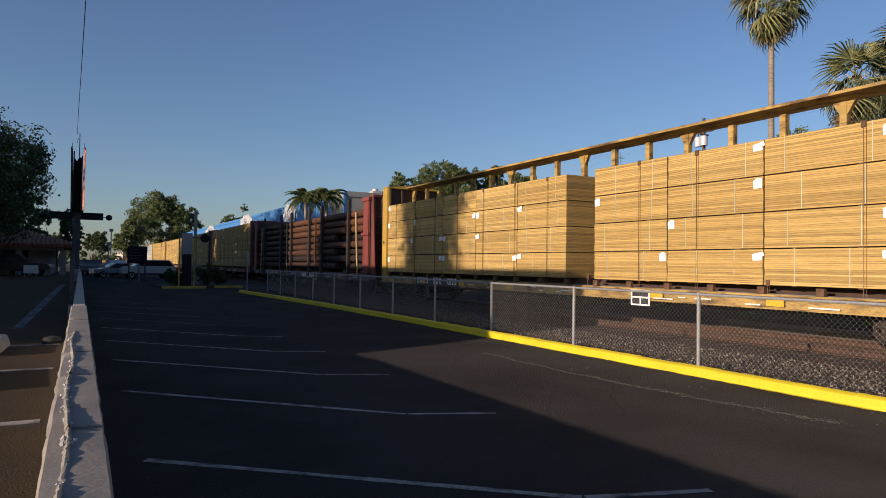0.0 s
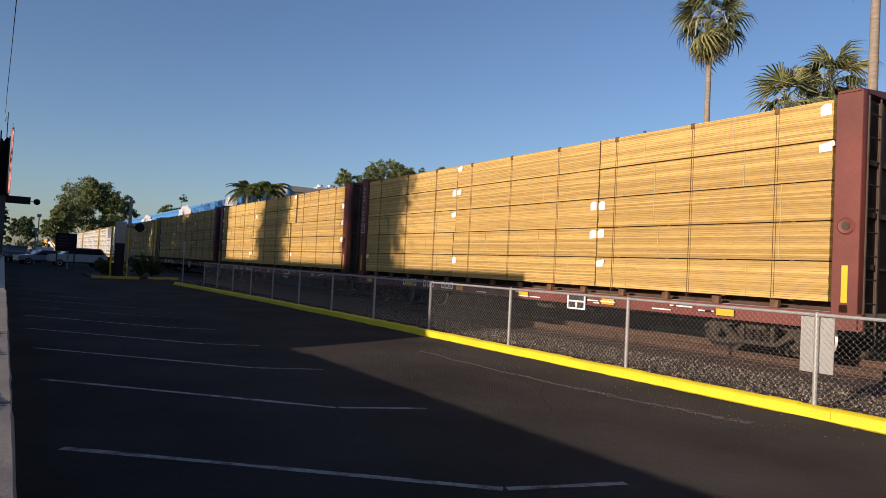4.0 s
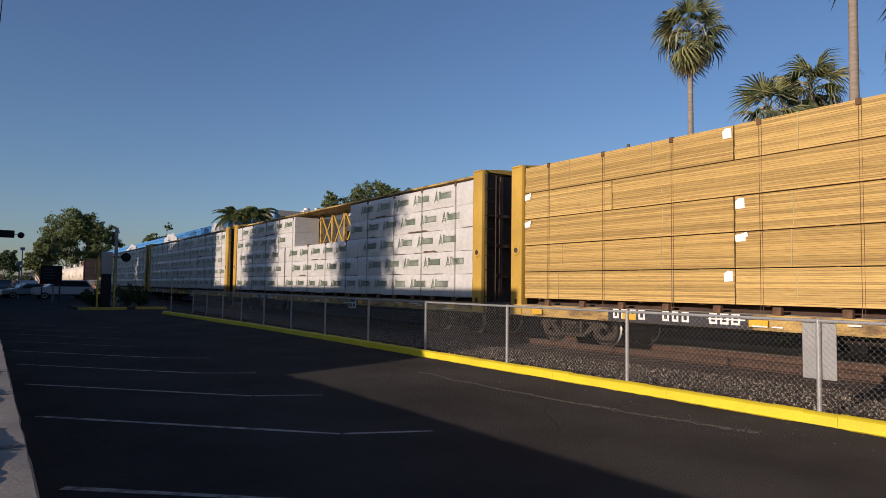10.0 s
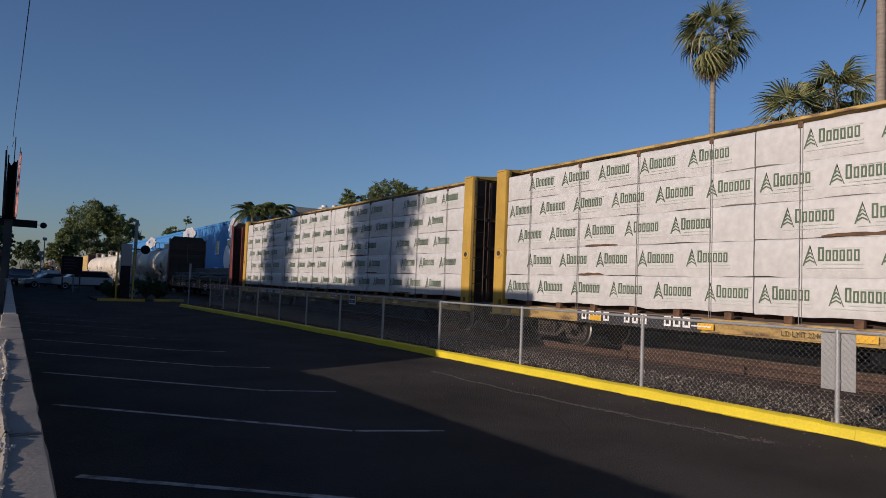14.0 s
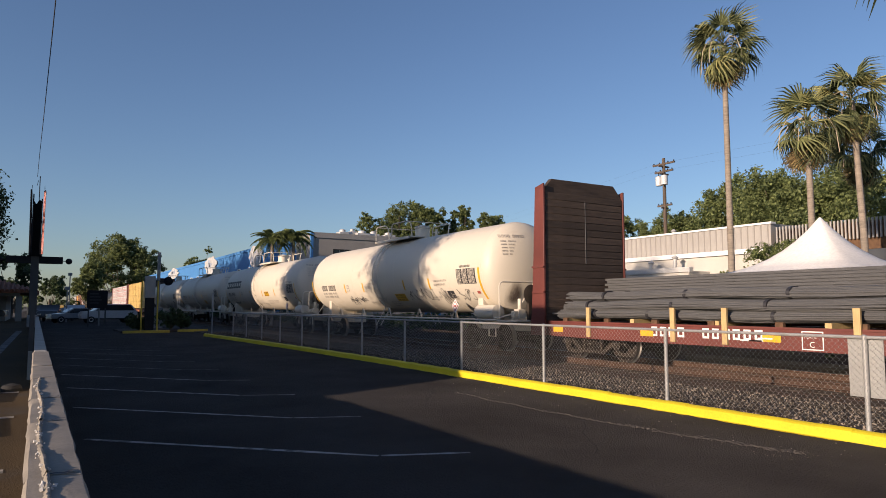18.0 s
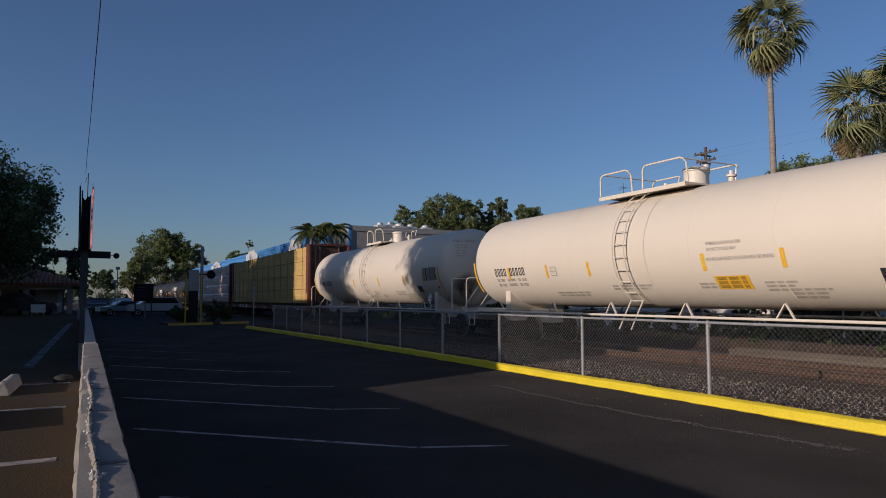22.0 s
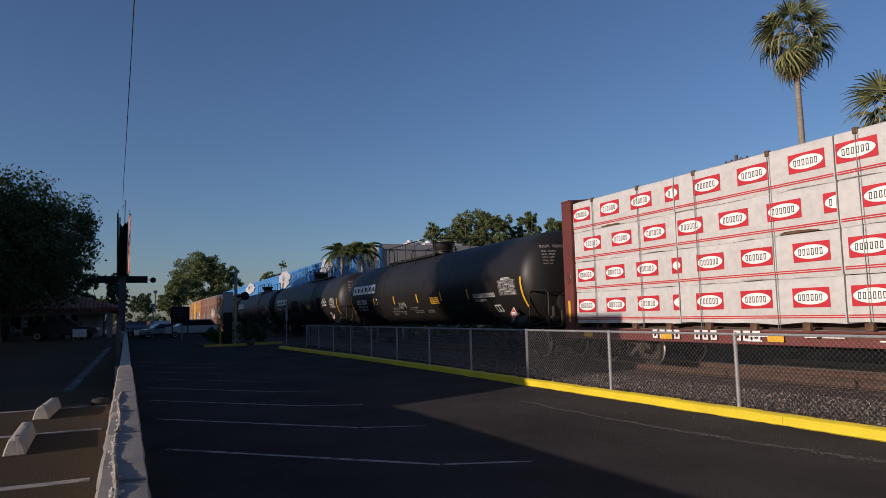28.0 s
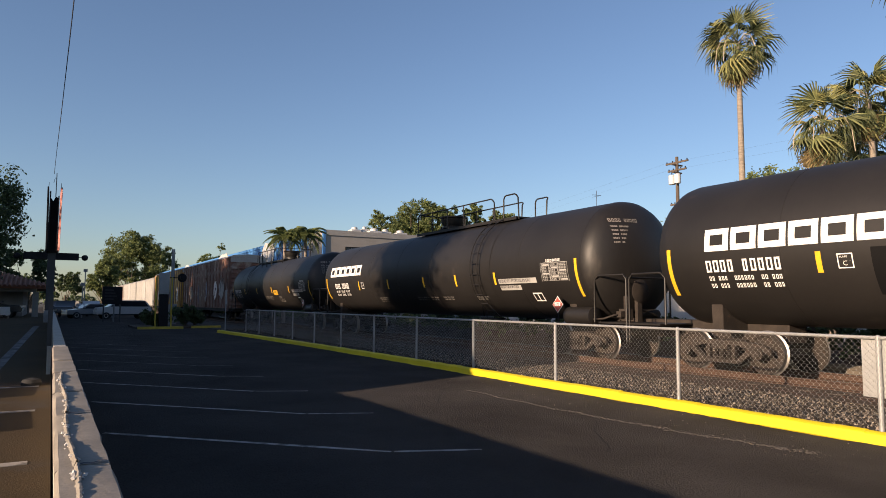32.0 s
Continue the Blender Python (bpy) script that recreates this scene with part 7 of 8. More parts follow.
centrebeam_car("yellow centre-beam car full of white wrapped bundles", 187.2, 212.4, M_CAR_YELLOW, 5, 0.71, [[193.2, 198.42, 205.0]], 48, "tree", None, 4.84, wide=0.8)
rebar_car(212.8, 235.1)
tank_car("dusty white tank car with black scrawls along its side", 235.2, 252.75, False, 1)
tank_car("dusty white tank car with heavy dark name bars", 252.75, 270.9, False, 2)
tank_car("dusty white tank car with small dark stencils", 270.9, 289.2, False, 3)
tank_car("white tank car with dark data panel and red placard", 289.2, 307.8, False, 4)
centrebeam_car("oxide red centre-beam car stacked with pale yellow panels", 308.0, 333.5, M_CAR_RED, 4, 0.885, [[312.3, 317.5, 322.8, 328.1]], 49, W, M_PANEL, tags=False)
oval_car = centrebeam_car("oxide red centre-beam car full of white bundles with red prints", 333.5, 358.7, M_CAR_RED, 4, 0.885, [[337.5, 341.4, 345.2, 349.4, 353.5]], 50, "oval")
tank_car("long black tank car with white name bars", 358.9, 380.17, True, 5)
tank_car("long black tank car with white name bars and stencils", 380.17, 402.1, True, 6)
tank_car("long black tank car with white name bars", 402.1, 423.7, True, 7)
tank_car("black tank car with small white stencils", 423.7, 443.4, True, 8)
box_car("tall brown boxcar covered in faded graffiti", 443.6, 466.1, M_BOX_BROWN, 9, 5.0)
box_car("tall yellow boxcar with ribbed sides and white graffiti", 466.1, 489.0, M_BOX_YELLOW, 10, 5.0)
box_car("dirty white boxcar with ribbed sides", 489.0, 511.5, M_BOX_WHITE, 11, 4.7)
box_car("dirty white boxcar with ribbed sides", 511.5, 534.0, M_BOX_WHITE, 12, 4.7)
box_car("brown boxcar with faded graffiti", 534.0, 556.5, M_BOX_BROWN, 13, 4.7)
for car, y in ((first_red, 10.0 - 0.84), (oval_car, -12.6 + 0.84)):
    box = marks(car, [(y - 0.15, y + 0.15, 2.62, 2.98)], -1.4045, M_WHITE, "plate_box", "white stencilled box")
    marks(box, [(y - 0.135, y + 0.135, 2.635, 2.965)], -1.4065, M_CAR_RED, "plate_field")
    letters_on(box, "PLATE", 0.08, -1.4080, y + 0.12, 2.85, M_WHITE, 0.9)
    letters_on(box, "C", 0.16, -1.4080, y + 0.06, 2.68, M_WHITE)
tag = Shape()
q = random.Random(91)
for i in range(8):
    z = 4.35 - 0.155 * i - (0.12 if i > 3 else 0)
    for _ in range(3):
        a, b = q.uniform(-0.13, 0.02), q.uniform(0.03, 0.14)
        c, d = z + q.uniform(-0.06, 0.06), z + q.uniform(-0.06, 0.06)
        tag.add([(-1.4045, 9.16 + a, c), (-1.4045, 9.16 + b, d), (-1.4045, 9.16 + b, d + 0.028), (-1.4045, 9.16 + a, c + 0.028)], [(0, 1, 2, 3)])
tagged(part("graffiti", tag, M_FADED_BLUE, first_red, "pale blue scrawled graffiti down the end post"), kind="stuff")

# ---------------------------------------------------------------- trees and palms
def crown_mesh(key, blobs, n, size, fuzz=0.13):
    """Leaves scattered near the skin of overlapping clumps, with gaps between."""
    def make():
        r = random.Random(key)
        s = Shape()
        total = sum(b[3] ** 2 for b in blobs)
        for x, y, z, rad in blobs:
            twigs = [Vector((r.gauss(0, 1), r.gauss(0, 1), r.gauss(0, 0.8))).normalized() * rad * r.uniform(0.45, 1.0) for _ in range(max(6, int(rad * 16)))]
            for _ in range(int(n * rad ** 2 / total)):
                c = Vector((x, y, z)) + r.choice(twigs) + Vector((r.gauss(0, 1), r.gauss(0, 1), r.gauss(0, 0.8))) * rad * fuzz
                a = size * r.uniform(0.6, 1.5)
                m = Euler((r.uniform(-1.2, 1.2), r.uniform(-1.2, 1.2), r.uniform(0, 6.3))).to_matrix()
                pts = [c + m @ Vector(p) * a for p in ((-0.5, 0, 0), (0, 0.28, 0.06), (0.5, 0, -0.05), (0, -0.28, 0.06))]
                s.add(pts, [(0, 1, 2, 3)])
        me = bpy.data.meshes.new("leaves")
        me.from_pydata(s.v, [], s.f)
        return me
    return shared(("crown", key), make)


def blobs_of(key, height, rad, low, count, column=False):
    r = random.Random(key)
    out = []
    for i in range(count):
        a = r.uniform(0, 6.28)
        t = r.random()
        if column:
            out.append((rad * 0.42 * math.cos(a), rad * 0.42 * math.sin(a), low + (height - low) * (i + 0.5) / count, rad * r.uniform(0.48, 0.62)))
            continue
        ring = rad * (0.25 + 0.62 * math.sin(math.pi * (0.18 + 0.72 * t))) * math.sqrt(r.uniform(0.1, 1))
        out.append((ring * math.cos(a), ring * math.sin(a), low + (height - low) * (0.12 + 0.78 * t), rad * r.uniform(0.22, 0.40)))
    return out


def tree(x, y, z, height, rad, low, key, n=5200, size=0.42, mat=None, label="leafy green tree", count=16, trunks=1, group="trees", column=False):
    tr = thing("tree", label, "tree", pose(x, y, z, 0, 0, (key * 67) % 360), group)
    r = random.Random(key + 5)
    bl = blobs_of(key, height, rad, low, count, column)
    def wood():
        s = Shape()
        for k in range(trunks):
            ox = (k - (trunks - 1) / 2) * 0.9
            p, w = Vector((ox, 0, -0.2)), 0.035 * height
            for i in range(5):
                q = p + Vector((r.uniform(-0.12, 0.12), r.uniform(-0.12, 0.12), (low + (height - low) * 0.35) / 5))
                s.cyl(p, q, w, 9, w * 0.86, caps=(i == 0))
                p, w = q, w * 0.86
            for bx, by, bz, br in bl[::2]:
                a = Vector((ox, 0, low * r.uniform(0.7, 1.0)))
                m = a.lerp(Vector((bx, by, bz)), 0.5) + Vector((0, 0, 0.2))
                s.cyl(a, m, w * 0.55, 6, w * 0.35).cyl(m, (bx, by, bz), w * 0.35, 5, w * 0.12)
        return s.mesh("trunk")
    part("trunk", shared(("wood", key), wood), M_BARK, tr)
    part("crown", crown_mesh(key, bl, n, size, 0.32 if column else 0.13), mat or M_LEAF, tr)
    return tr


def fan_mesh(key, blades, span, length, bend):
    """One palm frond: a stalk, a pleated fan joined to half its reach, then loose narrow tips that hang."""
    def make():
        r = random.Random(key)
        s = Shape()
        stalk = length * 0.62
        s.cyl((0, 0, 0), (0, stalk * 0.5, 0.05), 0.024, 5, 0.017).cyl((0, stalk * 0.5, 0.05), (0, stalk, -bend * 0.10), 0.017, 5, 0.012)
        base = Vector((0, stalk, -bend * 0.10))
        reach = length * 0.74
        step = radians(span / (blades - 1))
        fold = r.uniform(0.10, 0.45)
        for i in range(blades):
            a = radians(-span / 2) + step * i
            ln = reach * (0.80 + 0.24 * math.cos(a * 0.8)) * r.uniform(0.85, 1.08)
            def at(rad, ang, dz):
                return base + Vector((math.sin(ang) * rad * (1 - 0.25 * fold), math.cos(ang) * rad, dz - fold * rad * abs(math.sin(ang)) - bend * 0.22 * rad * rad / reach))
            web = 0.42 * ln
            p0, p1, pm = at(web, a - step / 2, -0.015), at(web, a + step / 2, -0.015), at(web, a, 0.022)
            d = r.uniform(0.10, 0.55) * bend
            q0, q1 = at(ln * 0.78, a - step * 0.20, -d * 0.45 * reach), at(ln * 0.78, a + step * 0.20, -d * 0.45 * reach)
            tip = at(ln * 0.92, a + r.uniform(-0.1, 0.1), -(d + 0.16 + r.uniform(0, 0.6) * bend) * reach)
            s.add([base, p0, pm, p1, q0, q1, tip], [(0, 1, 2), (0, 2, 3), (1, 4, 5, 2), (2, 5, 3), (4, 6, 5)])
        me = bpy.data.meshes.new("frond")
        me.from_pydata(s.v, [], s.f)
        return me
    return shared(("fan", key, round(length, 2)), make)


def fan_palm(x, y, z0, ztop, lean, size, key, skirt=14, trunk_r=0.14, n=30, label="tall fan palm with a shaggy crown and bare trunk"):
    p = thing("palm_tree", label, "palm tree", pose(x, y, z0), "palms")
    r = random.Random(key)
    h = ztop - z0
    s = Shape()
    pts = [Vector((lean[0] * (t ** 1.6), lean[1] * (t ** 1.6), h * t - 0.2)) for t in [i / 14 for i in range(15)]]
    for i, (a, b) in enumerate(zip(pts, pts[1:])):
        w = trunk_r * (1.35 - 0.35 * min(1, i / 3)) if i < 3 else trunk_r * (1.0 - 0.022 * i)
        s.cyl(a, b, w * 1.03, 12, w * 0.97, caps=i == 13)
    part("trunk", s, M_PALM_BARK, p)
    top = pts[-1] + Vector((0, 0, 0.14 * size))
    for k in range(n + skirt):
        old = k >= n
        f = fan_mesh(100 + k % 7, 19, 205, size * (1.05 + 0.07 * (k % 7)), 0.62) if not old else fan_mesh(200 + k % 4, 14, 120, size * (0.85 + 0.12 * (k % 4)), 0.45)
        ob = new("frond", f)
        ob.parent = p
        if not f.materials:
            f.materials.append(M_FROND_OLD if old else M_FROND)
        a = 137.5 * k + r.uniform(-30, 30)
        el = (82 - 150 * (k / n) ** 0.85 + r.uniform(-30, 30)) if not old else -80 + r.uniform(-12, 12)
        ob.matrix_basis = Matrix.Translation(top + Vector((0, 0, ((0.35 - 0.95 * k / n) * 0.55 + r.uniform(-0.22, 0.22)) * size if not old else -0.42 * size * r.uniform(0.5, 1.7)))) @ pose(0, 0, 0, 0, 0, a) @ pose(0, 0, 0, el, r.uniform(-25, 25), 0)
        if old:
            tagged(ob, "dry brown hanging frond")
    for k in range(7):
        a = 0.9 * k + r.uniform(-0.4, 0.4)
        q, e = size * r.uniform(0.5, 0.8), size * r.uniform(0.9, 1.5)
        c, d = math.cos(a), math.sin(a)
        part("flower_stalk", Shape().tube([top, top + Vector((c * q * 0.6, d * q * 0.6, 0.35 * size)), top + Vector((c * q * 1.3, d * q * 1.3, 0.1 * size)), top + Vector((c * q * 1.7, d * q * 1.7, -0.35 * e)), top + Vector((c * q * 1.85, d * q * 1.85, -e))], 0.014, 4), M_FLOWER_STALK, p, "thin pale dry flower stalk")
    return p


def feather_mesh(key, length):
    """One arching feather frond with narrow drooping leaflets."""
    def make():
        r = random.Random(key)
        s, pts = Shape(), []
        for i in range(9):
            t = i / 8
            pts.append(Vector((0, length * t * (1 - 0.22 * t), length * (0.30 * t - 0.92 * t * t))))
        s.tube(pts, 0.016, 4)
        for i in range(34):
            t = 0.12 + 0.86 * i / 33
            k = min(7, int(t * 8))
            c = pts[k].lerp(pts[k + 1], t * 8 - k)
            for sx in (-1, 1):
                ln = 0.44 * math.sin(math.pi * (0.15 + 0.8 * t)) * r.uniform(0.8, 1.1)
                q = c + Vector((sx * ln * 0.75, ln * 0.3, -ln * 0.35))
                e = c + Vector((sx * ln * 0.95, ln * 0.42, -ln * 0.95))
                w = Vector((0, 0.028, 0))
                s.add([c - w, c + w, q + w, q - w, e], [(0, 1, 2, 3), (3, 2, 4)])
        me = bpy.data.meshes.new("frond")
        me.from_pydata(s.v, [], s.f)
        me.materials.append(M_LEAF)
        return me
    return shared(("feather", key), make)


def feather_palm(x, y, ztop, size, key):
    p = thing("palm_tree", "feathery drooping palm beside the painted building", "palm tree", pose(x, y, 0), "palms")
    r = random.Random(key)
    s = Shape()
    for i in range(8):
        s.cyl((0, 0, ztop * i / 8), (0, 0, ztop * (i + 1) / 8), 0.17 - 0.006 * i, 10, 0.165 - 0.006 * i)
    part("trunk", s, M_PALM_BARK, p)
    for k in range(22):
        ob = new("frond", feather_mesh(k % 3, size))
        ob.parent = p
        ob.matrix_basis = Matrix.Translation((0, 0, ztop)) @ pose(0, 0, 0, 0, 0, 137.5 * k + r.uniform(-10, 10)) @ pose(0, 0, 0, 56 - 74 * k / 22 + r.uniform(-8, 8), r.uniform(-12, 12), 0)
    return p


fan_palm(23.57, 16.75, 0.0, 12.3, (0.0, 0.0), 0.92, 1, skirt=16)
fan_palm(24.1, 13.75, 0.0, 8.45, (0.15, 0.1), 0.86, 2, skirt=24, label="fan palm with a wide shaggy crown")
fan_palm(26.0, 12.85, 0.0, 9.5, (-0.1, 0.2), 0.86, 3, skirt=26, label="fan palm with a thick skirt of dry fronds")
fan_palm(16.9, 7.55, 0.0, 11.1, (0.1, 0.0), 0.90, 4, skirt=20, trunk_r=0.13)
fan_palm(29.5, 14.6, 0.0, 8.5, (0.0, 0.1), 0.85, 7, skirt=30, label="shorter fan palm with tan dry fronds")
fan_palm(17.2, 5.75, 0.0, 7.7, (0.0, 0.0), 0.82, 9, skirt=18, label="shorter fan palm beside the cream building")
feather_palm(16.5, 54.6, 7.1, 1.9, 5)
feather_palm(18.1, 54.0, 7.35, 1.8, 6)

# trees behind the buildings, the ones along the street, and unseen ones that shade the lot and train
G = "trees behind the buildings"
for k, (x, y, h, rad) in enumerate(((46, 24, 10.6, 5.2), (48, 28.5, 11.8, 5.2), (49, 33.6, 11.6, 4.2), (49, 40, 10.2, 3.6), (48, 45, 9.8, 4.0), (50, 57, 9.4, 4.0), (50, 64, 9.8, 4.0),
                                   (36.9, 77.2, 13.8, 3.6), (39.6, 76.2, 15.0, 4.2), (42.4, 74.6, 15.4, 3.8), (47.0, 72.6, 15.6, 2.5), (49.8, 70.8, 13.6, 3.2), (52, 20, 11.0, 5.0))):
    tree(x, y, 0, h, rad, h * 0.34, 50 + k, 26000, 0.24, M_LEAF, "broad green tree behind the low buildings", 30, group=G)
S = "street trees"
tree(19.5, 206, 0, 21.0, 9.0, 0.8, 31, 26000, 0.55, M_LEAF, "broad green tree beyond the railway crossing", 24, group=S)
tree(26.0, 212, 0, 18.2, 5.8, 0.8, 32, 16000, 0.5, M_LEAF, "broad green tree beyond the railway crossing", 24, group=S)
tree(11.8, 198, 0, 14.6, 6.0, 0.6, 33, 15000, 0.5, M_LEAF, "green street tree in the distance", 16, group=S)
tree(34.7, 173, 0, 16.8, 3.6, 5.0, 72, 6500, 0.4, M_LEAF, "green tree behind the painted building", 16, group=S)
tree(-2.6, 92, -0.03, 8.0, 3.4, 1.2, 34, 6000, 0.34, M_LEAF_DARK, "dark street tree behind the tiled roof", 16, group=S)
tree(-6.2, 86, -0.03, 8.8, 3.6, 1.2, 35, 6000, 0.34, M_LEAF_DARK, "dark street tree behind the tiled roof", 16, group=S)
tree(2.4, 176, 0, 8.5, 3.6, 0.6, 36, 5000, 0.5, M_LEAF_DARK, "small far street tree", 12, group=S)
tree(-4.4, 190, 0, 9.5, 4.2, 0.6, 37, 5000, 0.5, M_LEAF_DARK, "small far street tree", 12, group=S)
D = "dark trees on the raised lot"
tree(-7.5, 49.0, 0.5, 9.2, 6.9, 1.9, 41, 90000, 0.21, M_LEAF_DARK, "large dense dark tree over the raised lot", 44, 2, group=D)
# from here on out of view: added to throw shade on the train and street
tree(-15.0, 45.8, 0.5, 10.6, 5.6, 1.0, 42, 18000, 0.36, M_LEAF_DARK, "large dense dark tree over the raised lot", 34, group=D)
tree(-19.5, 18.0, 0.5, 14.0, 2.75, 4.5, 43, 24000, 0.26, M_LEAF_DARK, "tall dark tree out of view that shades the train", 22, group=D, column=True)
tree(-19.8, 29.4, 0.5, 13.8, 2.5, 4.5, 44, 17000, 0.26, M_LEAF_DARK, "thin-crowned tree out of view that shades the train", 20, group=D, column=True)
tree(-19.0, 41.4, 0.5, 13.4, 3.2, 3.0, 45, 14000, 0.34, M_LEAF_DARK, "tall dark tree out of view that shades the train", 22, group=D, column=True)
for k in range(6):
    tree(-19.5 + 0.8 * (k % 2), 55.5 + 6.6 * k, 0.0, 16.2 - 0.5 * (k % 3), 4.3, 1.6, 80 + k, 15000, 0.55, M_LEAF_DARK, "tall dark tree in an unseen row that shades the street", 22, group="row of dark trees", column=True)


def shrub(x, y, z, rad, key, h=1.0, label="dense dark rounded shrub"):
    sh = thing("shrub", label, "shrub", pose(x, y, z), "shrubs")
    r = random.Random(key)
    bl = [(r.uniform(-0.5, 0.5) * rad, r.uniform(-0.5, 0.5) * rad, rad * h * r.uniform(0.35, 0.75), rad * r.uniform(0.4, 0.6)) for _ in range(8)]
    s = Shape()
    for bx, by, bz, br in bl:
        s.cyl((0, 0, -0.05), (bx, by, bz), 0.03, 5, 0.01)
    part("stem", s, M_BARK, sh)
    part("leaves", crown_mesh(key + 900, bl, 2600, 0.13), M_LEAF_DARK, sh)


shrub(5.6, 46.4, 0.1, 0.95, 1)
shrub(7.5, 46.8, 0.1, 1.15, 2, 1.2)
shrub(8.3, 47.6, 0.1, 0.9, 3)

line = [(-70 + 2.6 * k, 238 + 5 * math.sin(2.1 * k), 1.6 + 0.7 * math.sin(1.3 * k), 2.0 + 0.6 * math.sin(3.7 * k)) for k in range(34)]
solid("far_trees", crown_mesh(4343, line, 9000, 0.7), M_LEAF_DARK, "low dark belt of trees at the end of the street", "trees", kind="stuff")
# low dark weeds on the far side of the track, added to keep the gap under the cars dark
weeds = [(17.8 + 0.5 * math.sin(1.7 * k), -2 + 0.62 * k, 0.62 + 0.10 * math.sin(2.3 * k), 0.66 + 0.12 * math.sin(3.1 * k)) for k in range(181)]
solid("weeds", crown_mesh(4242, weeds, 60000, 0.17), M_LEAF_DARK, "dark scrubby weeds added to darken the view under the cars", "weeds", kind="stuff")

# ---------------------------------------------------------------- buildings
def window(parent, plane, at, a0, a1, z0, z1, out, panes=2, frame_mat=None):
    """A framed window with a sill in a wall; plane 'x' or 'y', out = -1 or 1 for the side it faces."""
    def put(s, u0, u1, w0, w1, d0, d1):
        d0, d1 = sorted((at + out * d0, at + out * d1))
        return s.box(d0, d1, u0, u1, w0, w1) if plane == "x" else s.box(u0, u1, d0, d1, w0, w1)
    t = 0.07
    fr = Shape()
    for u0, u1, w0, w1 in ((a0, a1, z0, z0 + t), (a0, a1, z1 - t, z1), (a0, a0 + t, z0 + t, z1 - t), (a1 - t, a1, z0 + t, z1 - t)):
        put(fr, u0, u1, w0, w1, -0.02, 0.06)
    w = part("window", fr, frame_mat or M_TAG, parent)
    for i in range(panes):
        u0, u1 = a0 + t + (a1 - a0 - 2 * t) * i / panes, a0 + t + (a1 - a0 - 2 * t) * (i + 1) / panes
        part("pane", put(Shape(), u0 + 0.02, u1 - 0.02, z0 + t, z1 - t, 0.005, 0.02), M_DARKGLASS, w)
    part("sill", put(Shape(), a0 - 0.08, a1 + 0.08, z0 - 0.09, z0, -0.02, 0.13), frame_mat or M_TAG, w)
    return w


blue = thing("painted_building", "long two-storey building with a bright blue painted wall", "building")
part("wall", Shape().box(21.5, 38, 63.2, 168, -0.2, 8.35), M_BLUE, blue)
part("parapet", Shape().box(21.42, 21.5, 63.2, 168, 8.10, 8.42), M_BLUE, blue)
part("roof", Shape().box(21.7, 37.8, 63.4, 167.8, 8.35, 8.40), M_CORRUGATED, blue)
r = random.Random(15)
mural = varied("white_mural_paint", (0.45, 0.45, 0.45), 0.7, var=0.2, scale=1.1, fine=10, bump=0.05, stain=(0.25, 0.3, 0.34), amount=0.35)
for y, w, z0, z1 in ((77.0, 2.9, 5.8, 8.8), (100.5, 4.6, 6.0, 9.0), (131, 6.0, 6.4, 8.6), (64.5, 0.9, 5.5, 7.4)):
    n = 22
    pts = [(y + w * math.cos(6.283 * i / n) * r.uniform(0.62, 1.0), (z0 + z1) / 2 + (z1 - z0) / 2 * math.sin(6.283 * i / n) * r.uniform(0.72, 1.0)) for i in range(n)]
    part("mural_figure", Shape().prism(pts, "x", 21.33, 21.412), mural, blue, "loose white and grey painted cut-out figure")
    for k in range(3):
        q = (y + w * r.uniform(-0.5, 0.4), z0 + (z1 - z0) * r.uniform(0.25, 0.7))
        part("mural_shade", Shape().prism([(q[0], q[1]), (q[0] + 0.3 * w, q[1] + 0.1), (q[0] + 0.22 * w, q[1] + 0.7), (q[0] - 0.05 * w, q[1] + 0.5)], "x", 21.322, 21.335), M_FADED_BLUE, blue, "blue-grey painted area of the figure")
part("disc", Shape().add([(21.40, 80 + 1.5 * math.cos(6.283 * i / 24), 4.0 + 1.5 * math.sin(6.283 * i / 24)) for i in range(24)], [tuple(range(24))]), M_TAG, blue, "white painted disc")
for y in (74, 79, 84, 99, 104, 109, 114):
    window(blue, "x", 21.5, y, y + 1.5, 4.6, 6.2, -1)
    window(blue, "x", 21.5, y, y + 1.5, 1.2, 2.9, -1)

grey = thing("office_building", "grey stucco two-storey building with a flat roof", "building")
part("wall", Shape().box(21.5, 33.5, 58.9, 63.2, -0.2, 8.35), M_STUCCO, grey)
part("corner_strip", Shape().box(21.38, 21.62, 58.80, 59.1, -0.2, 8.4), M_BLUE, grey, "bright blue corner strip")
part("parapet", Shape().box(21.5, 33.5, 58.82, 58.9, 7.95, 8.45), M_CORRUGATED, grey)
part("ledge", Shape().box(21.6, 33.5, 58.55, 58.9, 4.05, 4.2), M_DUNNAGE, grey)
part("roof", Shape().box(21.6, 33.4, 59.0, 63.1, 8.35, 8.40), M_CORRUGATED, grey)
window(grey, "y", 58.9, 23.6, 25.4, 5.45, 6.95, -1, 3, M_SIGN_DARK)
window(grey, "y", 58.9, 28.4, 30.2, 5.45, 6.95, -1, 3, M_SIGN_DARK)
window(grey, "y", 58.9, 25.2, 26.6, 1.6, 2.5, -1, 2, M_SIGN_DARK)
part("awning", Shape().prism([(58.9, 3.6), (57.7, 3.0), (57.7, 2.9), (58.9, 3.45)], "x", 22.4, 25.0), M_BLUE, grey, "blue fabric awning")
roofgear = thing("roof_units", "pale ventilation units and pipes on the flat roof", "air conditioner", pose(0, 0, 0))
